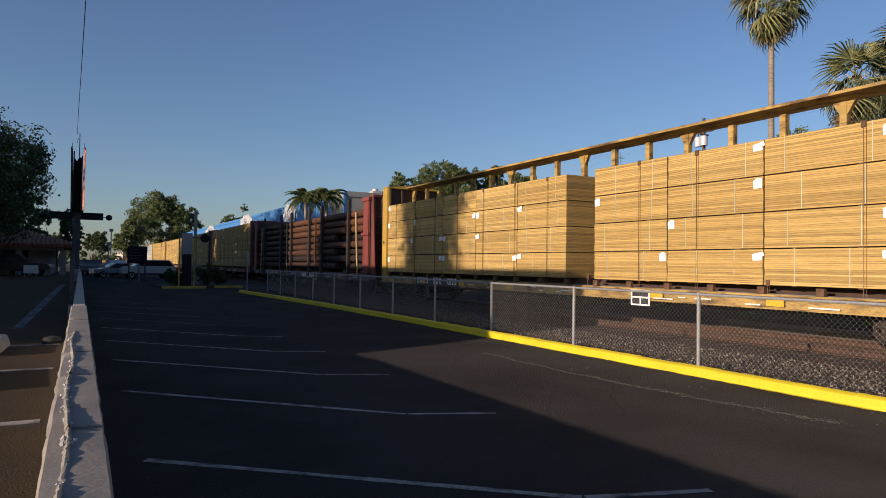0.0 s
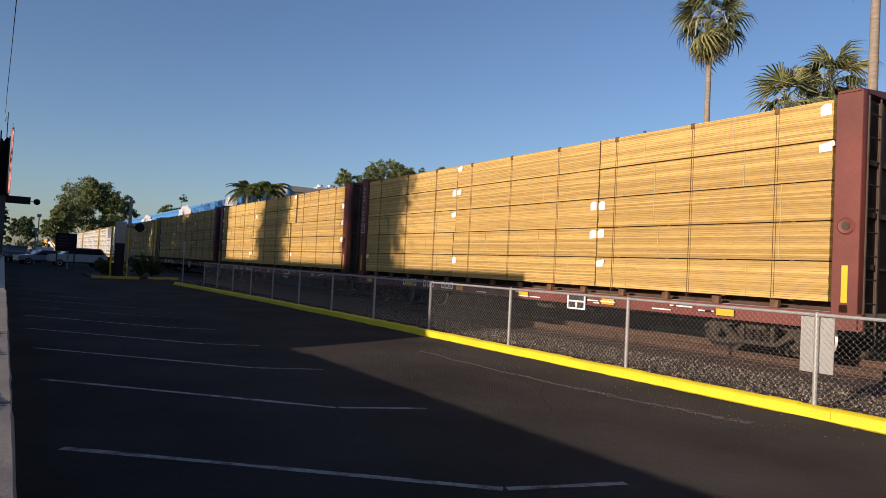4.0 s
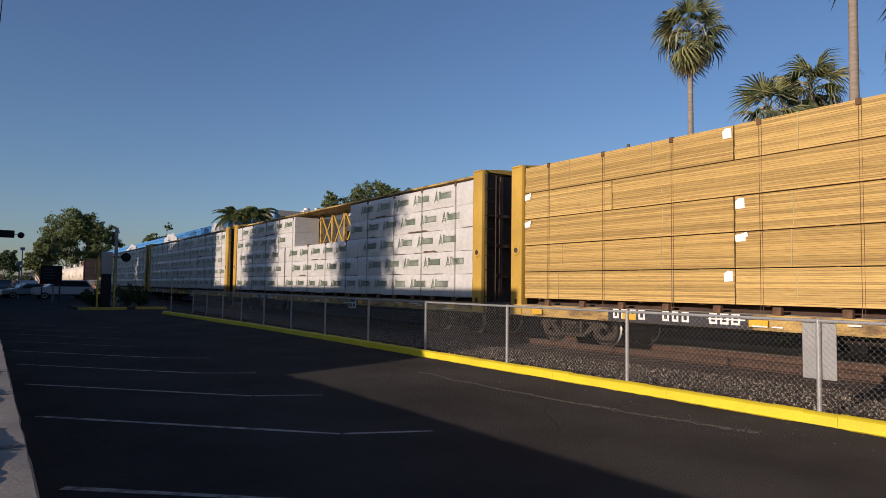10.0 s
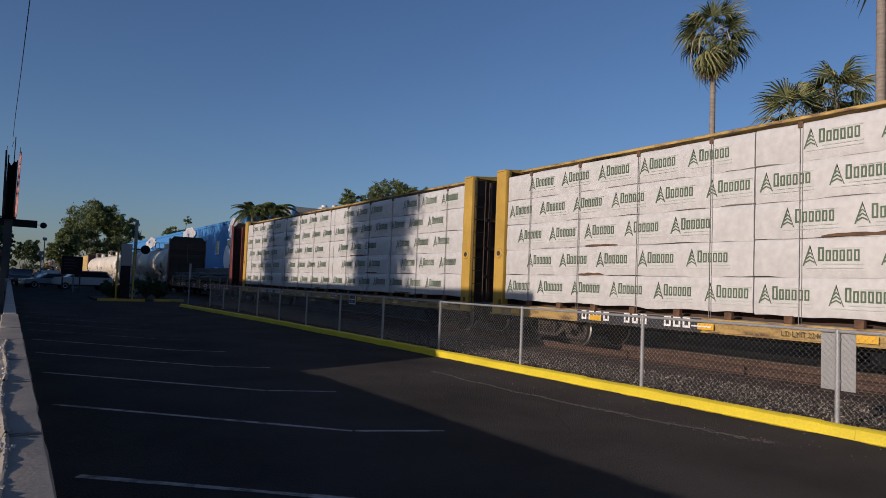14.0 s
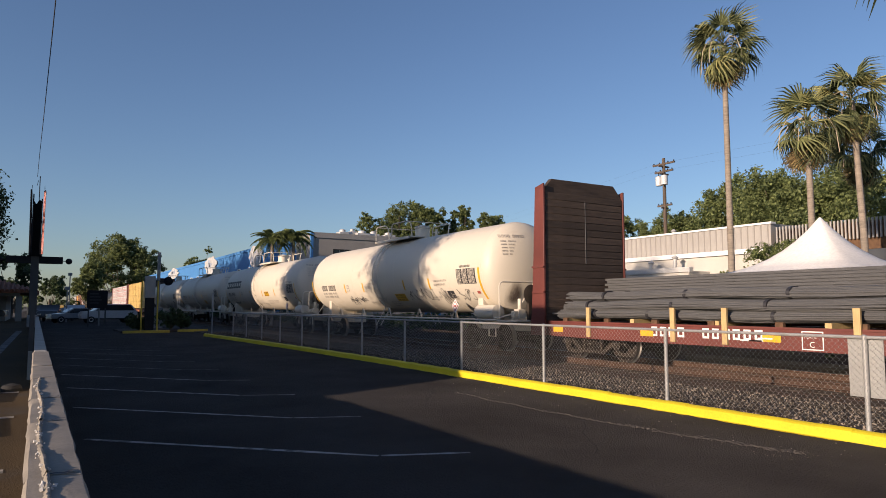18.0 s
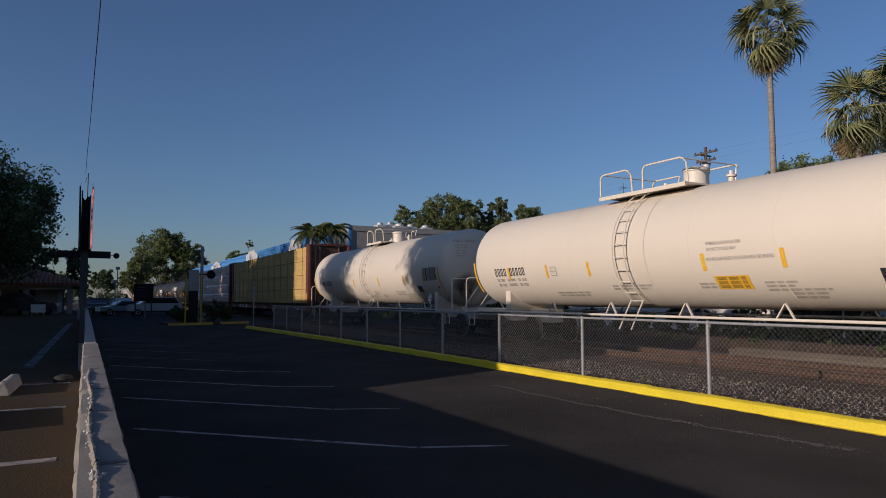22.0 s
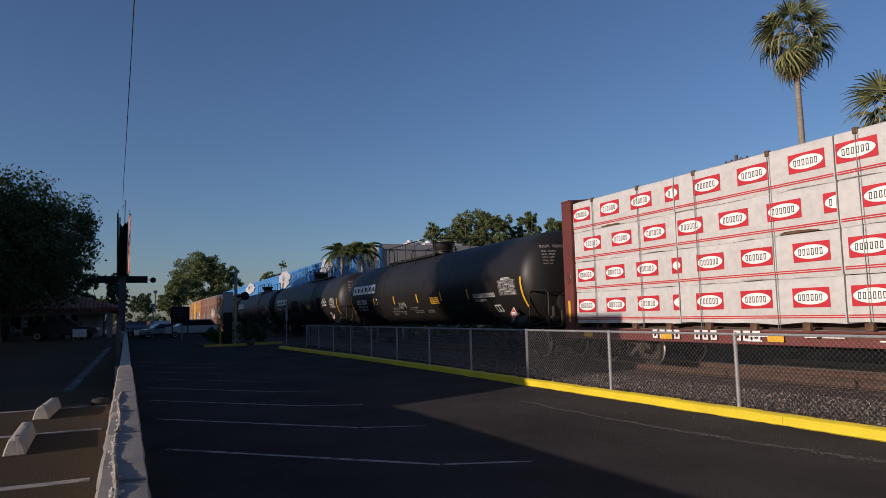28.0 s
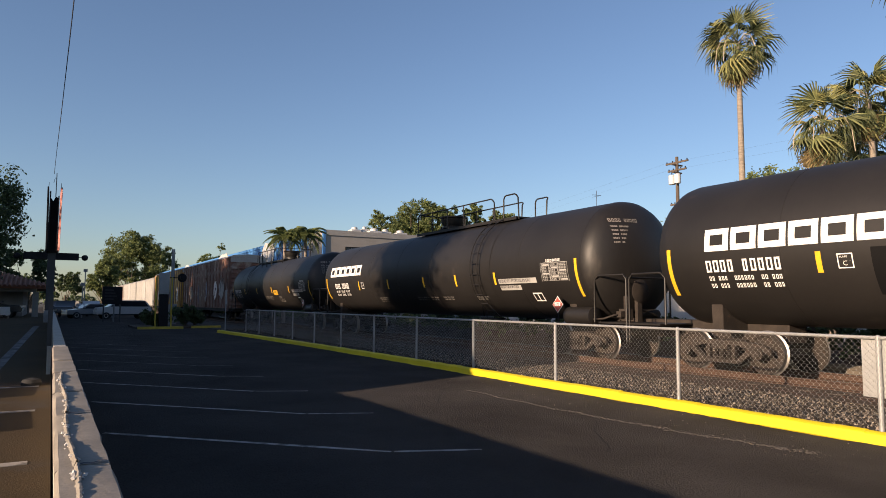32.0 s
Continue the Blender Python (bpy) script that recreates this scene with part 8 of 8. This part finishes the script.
for x, y, w, h in ((25.4, 61, 0.5, 0.45), (26.6, 61.4, 0.35, 0.6), (27.4, 60.8, 0.7, 0.4), (28.8, 61.2, 0.5, 0.45), (30.4, 61.0, 0.6, 0.4)):
    u = part("unit", Shape().box(x - w, x + w, y - 0.5, y + 0.5, 8.40, 8.40 + h), M_HVAC, roofgear, bevel=0.03)
    part("fan_cowl", Shape().lathe([(8.40 + h, w * 0.6), (8.40 + h + 0.22, w * 0.6), (8.40 + h + 0.3, w * 0.2)], 14, x, y, axis="z"), M_HVAC, u)

ware = thing("warehouse", "low pale building with a ribbed metal upper wall", "building")
part("upper_wall", Shape().box(32, 46, 20.4, 38.4, -0.2, 5.85), M_CORRUGATED, ware)
me = Shape().prism([(31.94, -0.05), (31.94, 0.05), (32.0, 0.09), (32.0, -0.09)], "z", 4.25, 5.80).mesh("siding_rib")
for k in range(46):
    part("siding_rib", me, M_CORRUGATED, ware, loc=(0, 20.6 + 0.385 * k, 0))
part("coping", Shape().box(31.9, 32.3, 20.3, 38.5, 5.82, 5.92), M_TAG, ware)
part("front_wall", Shape().box(29.2, 32, 17.5, 42.0, -0.2, 4.15), M_STUCCO_WHITE, ware)
part("front_coping", Shape().box(29.05, 29.4, 17.4, 42.1, 4.12, 4.35), M_TAG, ware)
part("lower_wall", Shape().box(27.6, 29.2, 22.0, 36.5, -0.2, 3.35), M_STUCCO_WHITE, ware)
part("lower_coping", Shape().box(27.5, 27.8, 21.9, 36.6, 3.3, 3.55), M_HVAC, ware)
window(ware, "x", 29.2, 39.3, 40.4, 3.1, 3.75, -1, 2, M_SIGN_DARK)
fin = Shape().box(32.1, 32.18, -0.035, 0.035, 4.7, 5.62).mesh("screen_fin")
for k in range(46):
    part("screen_fin", fin, M_CORRUGATED, ware, loc=(0, 12.5 + 0.17 * k, 0))
part("screen_back", Shape().box(32.3, 32.4, 12.4, 20.3, 4.2, 5.5), M_DUNNAGE, ware)
gear = thing("roof_vents", "small metal vents on the low roof", "vent")
for x, y, h in ((28.4, 23.5, 0.75), (28.4, 25.1, 0.55), (28.5, 30.5, 0.4), (28.4, 33.8, 0.6), (33.0, 35.5, 2.1), (33.2, 27.5, 1.9)):
    part("vent", Shape().lathe([(3.3 if x < 30 else 4.2, 0.10), (3.3 + h if x < 30 else 4.2 + h, 0.10), (3.38 + h if x < 30 else 4.28 + h, 0.19), (3.5 + h if x < 30 else 4.4 + h, 0.05)], 10, x, y, axis="z"), M_HVAC, gear)

beige = thing("corner_building", "plain cream stucco building beside the palms", "building")
part("wall", Shape().box(20.2, 26, -4, 8.9, -0.2, 4.35), M_STUCCO_WHITE, beige)
part("coping", Shape().box(20.05, 26.1, -4.1, 9.05, 4.3, 4.55), M_STUCCO_WHITE, beige)
window(beige, "x", 20.2, 5.0, 6.4, 1.3, 2.6, -1)

# marquee with a high swept peak
tent = thing("marquee_tent", "white peaked marquee tent on slim poles", "tent", pose(24.0, 13.4, 0))
s, n = Shape(), 40
rings = []
for i in range(9):
    t = i / 8
    ring = []
    for k in range(n):
        a = 2 * math.pi * k / n
        sq = 1 / max(abs(math.cos(a)), abs(math.sin(a)))
        rad = 2.9 * (1 - t) * (sq ** (1 - 0.8 * t)) + 0.03
        ring.append((rad * math.cos(a), rad * math.sin(a), 2.75 + 2.05 * t ** 1.9))
    rings += ring
s.add(rings, [(i * n + k, i * n + (k + 1) % n, (i + 1) * n + (k + 1) % n, (i + 1) * n + k) for i in range(8) for k in range(n)])
part("canopy", s, M_TENT, tent)
part("valance", Shape().box(-2.9, 2.9, -2.92, -2.90, 2.45, 2.76).box(-2.9, 2.9, 2.90, 2.92, 2.45, 2.76).box(-2.92, -2.90, -2.9, 2.9, 2.45, 2.76).box(2.90, 2.92, -2.9, 2.9, 2.45, 2.76), M_TENT, tent)
for x in (-2.85, 2.85):
    for y in (-2.85, 2.85):
        part("pole", Shape().cyl((x, y, 0), (x, y, 2.8), 0.04, 8), M_TAG, tent)
hedge = thing("hedge", "clipped green hedge behind the tent", "hedge", pose(27.5, 0, 0))
part("stem", Shape().box(-0.3, 0.3, 15.4, 19.4, 0, 2.6), M_BARK, hedge)
part("leaves", crown_mesh(777, [(0, 15.2 + 0.5 * k, 3.85, 0.75) for k in range(7)] + [(0, 15.4 + 0.6 * k, 2.7, 0.8) for k in range(8)] + [(0, 15.4 + 0.7 * k, 1.4, 0.9) for k in range(7)], 16000, 0.12), M_LEAF, hedge)

# the shop whose wall shades the lot, behind and beside the camera
shop = thing("shop_building", "plain cream shop building on the raised lot", "building")
part("wall", Shape().box(-17, -7.0, 10.75, 42.5, 0.4, 5.75), M_STUCCO_WHITE, shop)
part("parapet", Shape().box(-17.1, -6.92, 10.67, 42.58, 5.70, 5.96), M_STUCCO_WHITE, shop)
# sloping fin out of view, added to move the edge of the lot's shade
part("porch_wall", Shape().prism([(10.75, 0.4), (9.55, 0.4), (9.55, 2.75), (10.75, 4.1)], "x", -7.3, -7.0), M_STUCCO_WHITE, shop)
for y in (15, 20, 25, 30):
    window(shop, "x", -7.0, y, y + 2.2, 1.4, 3.2, 1)
part("door", Shape().box(-7.02, -6.95, 12.4, 13.5, 0.5, 2.6), M_SIGN_DARK, shop)

rest = thing("restaurant", "low cream restaurant with a clay tile roof", "building", pose(0, 0, 0.45))
# walls and arcade: shade put into the colour, grey stucco against the gable's cream
part("wall", Shape().box(-16, -2.0, 60, 72, 0, 2.14), M_STUCCO, rest)
part("arcade", Shape().box(-16, -1.1, 58.4, 58.7, 1.9, 2.14), M_STUCCO, rest)
for k in range(6):
    part("column", Shape().box(-15.6 + 2.85 * k, -15.2 + 2.85 * k, 58.4, 58.7, 0, 1.9), M_STUCCO, rest)
part("gable", Shape().prism([(-8.6, 2.7), (-4.9, 2.7), (-4.9, 3.95), (-5.4, 4.05), (-8.6, 4.3)], "y", 63, 63.6), M_STUCCO_WHITE, rest)
roof = part("roof", Shape().add([(-16.5, 57.9, 2.30), (0.1, 57.9, 2.30), (-4.9, 64.5, 3.85), (-16.5, 64.5, 3.85), (0.1, 72.6, 2.30), (-16.5, 72.6, 2.30), (-16.5, 57.9, 2.14), (0.1, 57.9, 2.14), (0.1, 72.6, 2.14), (-16.5, 72.6, 2.14)],
                                [(0, 1, 2, 3), (1, 4, 2), (3, 2, 4, 5), (0, 3, 5, 9, 6), (6, 7, 1, 0), (7, 8, 4, 1), (8, 9, 5, 4), (6, 9, 8, 7)]), M_ROOF_TILE, rest)
for k in range(54):
    x = -16.3 + 0.3 * k
    reach = min(1.0, (0.05 - x) / 4.95)
    part("roof_tile", Shape().cyl((x, 57.85, 2.31), (x, 57.85 + 6.6 * reach, 2.31 + 1.55 * reach), 0.12, 8), M_ROOF_TILE, roof)
window(rest, "y", 60, -12.5, -10.2, 0.8, 1.9, -1)
window(rest, "y", 60, -8.0, -5.7, 0.8, 1.9, -1)
part("door", Shape().box(-4.6, -3.5, 59.93, 60.0, 0, 2.1), M_SIGN_DARK, rest)

# ---------------------------------------------------------------- street furniture
pylon = thing("pylon_sign", "tall dark sign board with a red edge on a grey post", "sign", pose(-0.22, 42.5, 0))
part("post", Shape().box(-0.19, 0.19, -0.17, 0.17, -0.1, 4.9), M_PYLON_POST, pylon, bevel=0.01)
part("base", Shape().box(-0.24, 0.24, -0.24, 0.24, 0.0, 1.15), M_POST_GREY, pylon, "grey painted base", bevel=0.02)
part("cabinet", Shape().prism([(-0.24, 4.32), (0.24, 4.32), (0.18, 7.35), (0.06, 7.40), (-0.06, 7.15), (-0.22, 7.40)], "y", -0.25, 1.5), M_SIGN_DARK, pylon, bevel=0.01)
for sx, d in ((-1, 0.0), (1, 0.0)):
    part("sign_board", Shape().prism([(sx * 0.22, 4.32), (sx * 0.31, 4.32), (sx * 0.36, 7.85), (sx * 0.28, 7.85)], "y", -0.9, 1.7), M_SIGN_DARK, pylon, bevel=0.01)
    part("board_rib", Shape().box(sx * 0.20 - 0.03, sx * 0.20 + 0.03, -0.86, -0.26, 4.4, 7.5 - 0.12 * sx), M_SIGN_DARK, pylon)
    part("bird_spike", Shape().cyl((sx * 0.30, -0.7, 7.8), (sx * 0.29, -0.7, 8.10), 0.012, 5), M_ANTENNA, pylon)
part("sign_face", Shape().prism([(0.318, 4.40), (0.328, 4.40), (0.377, 7.8), (0.367, 7.8)], "y", -0.86, 1.66), M_SIGN_FACE, pylon, "red and white sign face")
part("sign_edge", Shape().prism([(0.26, -0.905), (0.35, -1.00), (0.36, -0.905)], "z", 4.40, 7.8), M_SIGN_FACE, pylon, "red and white sign edge")
part("cross_board", Shape().box(-1.32, 1.32, -0.12, 0.12, 3.93, 4.32), M_SIGN_DARK, pylon, bevel=0.015)
part("mast", Shape().cyl((0.05, 0, 7.4), (0.05, 0, 8.75), 0.025, 6).cyl((-0.08, 0, 8.2), (-0.02, 0, 8.5), 0.012, 5), M_ANTENNA, pylon)
for sx in (-1, 1):
    lamp = part("lamp", Shape().lathe([(-0.05, 0.05), (0.0, 0.12), (0.16, 0.17), (0.20, 0.12)], 12, sx * 1.62, 4.10), M_SIGN_DARK, pylon)
    part("lamp_arm", Shape().cyl((sx * 1.3, 0, 4.1), (sx * 1.6, 0.05, 4.1), 0.02, 6), M_SIGN_DARK, lamp)
cable = Shape()
pts = [Vector((-0.30, 42.5, 8.7)), Vector((-0.22, 34, 8.25)), Vector((-0.12, 26, 8.0)), Vector((-0.02, 18, 7.95)), Vector((0.08, 10, 8.1)), Vector((0.2, 2, 8.5)), Vector((0.35, -8, 9.2))]
solid("overhead_cable", cable.tube(pts, 0.012, 5), M_ANTENNA, "thin dark overhead cable running to the sign", "cable")

board = thing("order_board", "grey sign cabinet between two yellow guard posts", "sign", pose(5.95, 45.0, 0.08))
part("cabinet", Shape().box(-0.27, 0.27, -0.12, 0.12, 0.0, 2.05), M_SIGN_DARK, board, bevel=0.02)
part("panel", Shape().box(-0.30, 0.30, -0.14, 0.14, 2.05, 3.40), M_CAB_GREY, board, "pale grey upper panel", bevel=0.02)
for sx in (-0.48, 0.44):
    part("guard_post", Shape().cyl((sx, -0.2, -0.1), (sx, -0.2, 3.1), 0.05, 10), M_POST_YELLOW, board)
menu = thing("menu_board", "dark menu board on two posts beside the drive lane", "sign", pose(4.1, 60.0, 0))
panel = part("panel", Shape().box(-0.73, 0.73, -0.08, 0.08, 1.45, 2.87), M_SIGN_DARK, menu, bevel=0.02)
for k in range(4):
    part("print_bar", Shape().box(-0.55, 0.1 + 0.12 * (k % 3), -0.09, -0.084, 2.55 - 0.24 * k, 2.62 - 0.24 * k), M_PYLON_POST, panel)
for sx in (-0.6, 0.6):
    part("post", Shape().box(sx - 0.05, sx + 0.05, -0.05, 0.05, -0.1, 1.46), M_PYLON_POST, menu)
island = thing("kerb_island", "planted island with a worn yellow kerb", "kerb", pose(0, 0, 0), kind="structure")
part("kerb_block", Shape().box(4.4, 7.0, 43.9, 44.1, -0.1, 0.15), M_POST_YELLOW, island, bevel=0.02)
part("kerb_block", Shape().box(7.6, 9.4, 44.6, 44.8, -0.1, 0.15), M_POST_YELLOW, island, bevel=0.02)
part("soil", Shape().box(4.4, 9.4, 44.8, 49.5, -0.1, 0.10), M_DIRT, island)

signal = thing("crossing_signal", "railway crossing signal with dark lamps on a grey mast", "railway signal", pose(7.15, 50.0, 0))
part("mast", Shape().cyl((0, 0, -0.1), (0, 0, 5.35), 0.11, 12), M_POST_GREY, signal)
part("bracket", Shape().cyl((-0.62, -0.1, 3.35), (0.62, -0.1, 3.35), 0.035, 8), M_SIGN_DARK, signal)
for sx in (-0.62, 0.62):
    lamp = part("lamp", Shape().lathe([(-0.14, 0.30), (-0.12, 0.31), (-0.02, 0.30), (0.10, 0.12)], 20, sx, 3.35), M_SIGN_DARK, signal)
    part("lens", Shape().lathe([(-0.20, 0.02), (-0.18, 0.15), (-0.141, 0.15)], 16, sx, 3.35), M_LENS_RED, lamp)
    part("hood", Shape().lathe([(-0.42, 0.165), (-0.14, 0.165)], 14, sx, 3.35), M_SIGN_DARK, lamp)
part("control_box", Shape().box(-0.45, 0.45, 0.6, 1.3, 0.0, 1.5), M_CAB_GREY, signal, bevel=0.02)

pole = thing("utility_pole", "wooden utility pole with crossarms and a grey transformer", "utility pole", pose(45, 38.1, 0))
part("pole", Shape().cyl((0, 0, -0.2), (0, 0, 14.1), 0.20, 12, 0.13), M_WOODPOLE, pole)
for z, w in ((13.55, 1.15), (12.9, 0.95), (10.0, 0.75)):
    arm = part("crossarm", Shape().box(-0.06, 0.06, -w, w, z, z + 0.14).box(-w * 0.55, w * 0.55, -0.06, 0.06, z - 0.22, z - 0.10), M_WOODPOLE, pole)
    for y in (-w + 0.1, -w * 0.4, w * 0.4, w - 0.1):
        part("insulator", Shape().lathe([(z + 0.14, 0.03), (z + 0.20, 0.06), (z + 0.27, 0.03)], 8, 0, y, axis="z"), M_SIGN_DARK, arm)
for x, y in ((-0.42, -0.38), (-0.30, 0.30)):
    tf = part("transformer", Shape().lathe([(11.75, 0.05), (11.75, 0.27), (12.5, 0.28), (12.56, 0.18), (12.6, 0.03)], 16, x, y, axis="z"), M_TRANSFORMER, pole)
    part("bushing", Shape().cyl((x, y, 12.55), (x, y, 12.85), 0.04, 6), M_SIGN_DARK, tf)
for z in (13.75, 13.1):
    part("wire", Shape().tube([(0, 0.9, z), (6, 32, z - 0.9), (14, 70, z - 0.1)], 0.003, 4).tube([(0, 0.9, z), (-1, -18, z - 0.8), (-3, -44, z)], 0.003, 4), M_ANTENNA, pole)
aerial = thing("aerial", "thin television aerial mast", "antenna", pose(40, 42.5, 0))
part("mast", Shape().cyl((0, 0, 0), (0, 0, 11.4), 0.035, 6, 0.02), M_ANTENNA, aerial)
part("elements", Shape().cyl((-0.5, 0, 11.0), (0.5, 0, 11.0), 0.015, 4).cyl((0, -0.55, 10.9), (0, 0.55, 10.9), 0.015, 4), M_ANTENNA, aerial)
for k, (x, y, h) in enumerate(((2.6, 78, 3.6), (3.3, 92, 5.6), (-0.6, 96, 6.2), (4.4, 62, 2.4))):
    sp = thing("street_post", "slim grey street post in the distance", "post", pose(x, y, 0), "street posts")
    part("post", Shape().cyl((0, 0, -0.1), (0, 0, h), 0.06, 8), M_POST_GREY, sp)
    part("cap", Shape().box(-0.22, 0.22, -0.06, 0.06, h - 0.35, h), M_POST_GREY, sp)

# ---------------------------------------------------------------- parked vehicles
def vehicle(name, label, m, mat, length=4.6, wide=1.85, high=1.75, kind="suv"):
    car = thing(name, label, "car", m, "parked vehicles")
    L, H = length / 2, high
    if kind == "suv":
        side = [(-L, 0.45), (-L + 0.05, 0.95), (-L + 0.12, 1.10), (-L + 1.05, 1.18), (-L + 1.75, H), (L - 0.6, H), (L - 0.12, 1.18), (L, 1.05), (L - 0.03, 0.42)]
        glass = [(-L + 1.22, 1.20), (-L + 1.82, H - 0.08), (L - 0.68, H - 0.08), (L - 0.28, 1.20)]
    else:
        side = [(-L, 0.42), (-L + 0.04, 0.72), (-L + 0.15, 0.84), (-L + 1.2, 0.95), (-L + 1.95, H), (L - 1.5, H), (L - 0.8, 1.0), (L - 0.05, 0.92), (L, 0.6), (L - 0.04, 0.40)]
        glass = [(-L + 1.34, 0.97), (-L + 2.0, H - 0.07), (L - 1.55, H - 0.07), (L - 0.95, 0.99)]
    body = part("body", Shape().prism(side, "y", -wide / 2, wide / 2), mat, car, bevel=0.06, steps=2)
    for sy in (-1, 1):
        part("side_window", Shape().prism(glass, "y", min(sy * (wide / 2 + 0.004), sy * (wide / 2 - 0.02)), max(sy * (wide / 2 + 0.004), sy * (wide / 2 - 0.02))), M_DARKGLASS, body)
        part("sill_trim", Shape().box(-L + 1.2, L - 1.0, sy * wide / 2 - 0.015, sy * wide / 2 + 0.015, 0.36, 0.48), M_RUBBER, body)
        part("mirror", Shape().box(-L + 1.35, -L + 1.55, sy * (wide / 2 + 0.10) - 0.08, sy * (wide / 2 + 0.10) + 0.08, 1.02, 1.18), mat, body, bevel=0.02)
        part("headlight", Shape().box(-L - 0.012, -L + 0.15, sy * wide * 0.36 - 0.16, sy * wide * 0.36 + 0.16, 0.70, 0.86), M_CHROME, body)
        part("tail_light", Shape().box(L - 0.15, L + 0.012, sy * wide * 0.40 - 0.10, sy * wide * 0.40 + 0.10, 0.75, 1.0), M_LENS_RED, body)
        for x in (-L + 0.85, L - 0.9):
            w = part("wheel", Shape().lathe([(sy * (wide / 2 - 0.20), 0.30), (sy * (wide / 2 - 0.02), 0.335), (sy * (wide / 2 + 0.02), 0.31), (sy * (wide / 2 + 0.02), 0.19)], 20, x, 0.335), M_RUBBER, car)
            part("rim", Shape().lathe([(sy * (wide / 2 - 0.05), 0.20), (sy * (wide / 2 + 0.025), 0.19), (sy * (wide / 2 + 0.01), 0.03)], 14, x, 0.335), M_CHROME, w)
    part("windscreen", Shape().prism([(glass[0][0] - 0.10, glass[0][1]), (glass[1][0] - 0.075, glass[1][1]), (glass[1][0] - 0.085, glass[1][1] + 0.01), (glass[0][0] - 0.115, glass[0][1] + 0.005)], "y", -wide / 2 + 0.12, wide / 2 - 0.12), M_DARKGLASS, body)
    return car


P_WHITE, P_DARK, P_SILVER, P_RED = paint("white_car_paint", (0.55, 0.55, 0.55)), paint("black_car_paint", (0.015, 0.016, 0.018)), paint("silver_car_paint", (0.30, 0.31, 0.32)), paint("dark_red_car_paint", (0.12, 0.015, 0.015))
vehicle("minivan", "white minivan parked side-on in the lot", pose(5.9, 72.0, 0, 0, 0, 6), P_WHITE, 4.9, 1.95, 1.80)
vehicle("sedan", "silver sedan parked behind the white minivan", pose(3.2, 74.5, 0, 0, 0, 15), P_SILVER, 4.6, 1.8, 1.45, "sedan")
for k, (x, y, mt, kd) in enumerate(((1.3, 82, P_DARK, "suv"), (2.6, 86, P_SILVER, "sedan"), (4.0, 92, P_WHITE, "suv"), (0.3, 100, P_DARK, "suv"), (2.2, 108, P_RED, "sedan"), (3.6, 116, P_DARK, "suv"))):
    vehicle("parked_car", ("dark" if mt is P_DARK else "silver" if mt is P_SILVER else "white" if mt is P_WHITE else "dark red") + " car parked far down the street", pose(x, y, 0, 0, 0, 80 + 7 * k), mt, 4.6, 1.85, 1.75 if kd == "suv" else 1.45, kd)
vehicle("parked_car", "black car parked on the raised lot by the restaurant", pose(-4.1, 55.5, 0.50, 0, 0, 176), P_DARK, 4.7, 1.9, 1.55, "sedan")
vehicle("parked_car", "black car parked on the raised lot under the trees", pose(-9.5, 56.0, 0.50, 0, 0, 176), P_DARK, 4.7, 1.9, 1.65, "suv")
sb = thing("lot_sign", "small white sign board on the raised lot", "sign", pose(-2.85, 52.0, 0.50))
part("board", Shape().box(-0.42, 0.42, -0.02, 0.02, 0.25, 0.78), M_TAG, sb, bevel=0.006)
part("leg", Shape().box(-0.36, -0.32, -0.02, 0.02, 0, 0.26), M_POST_GREY, sb)
part("leg", Shape().box(0.32, 0.36, -0.02, 0.02, 0, 0.26), M_POST_GREY, sb)


# ---------------------------------------------------------------- what moves
def motions():
    """The whole train rolls by at one speed; the wheels turn while they pass."""
    for car, y0 in moving:
        walk(car, [(t, pose(TRACK_X, y0 - SPEED * t, RAIL_Z)) for t in (0.0, 8.0, 16.0, 24.0, 32.0)])
    turn = math.degrees(SPEED / 0.42)
    for ws, dy, y0 in wheels:
        t0, t1 = max(0.0, (y0 - 26.0) / SPEED), min(32.0, (y0 - 1.0) / SPEED)
        if t1 <= 0.1 or t0 >= 31.9:
            walk(ws, [(0.0, pose(0, dy, 0.42)), (32.0, pose(0, dy, 0.42))])
            continue
        f0, f1 = math.ceil(t0 * FPS), math.floor(t1 * FPS)
        rows = [(0.0, pose(0, dy, 0.42))] if f0 > 0 else []
        for f in range(f0, f1 + 1):
            rows.append((f / FPS, pose(0, dy, 0.42, turn * (f - f0) / FPS)))
        if f1 < 32 * FPS:
            rows.append((32.0, pose(0, dy, 0.42, turn * (f1 - f0) / FPS)))
        walk(ws, rows)


motions()
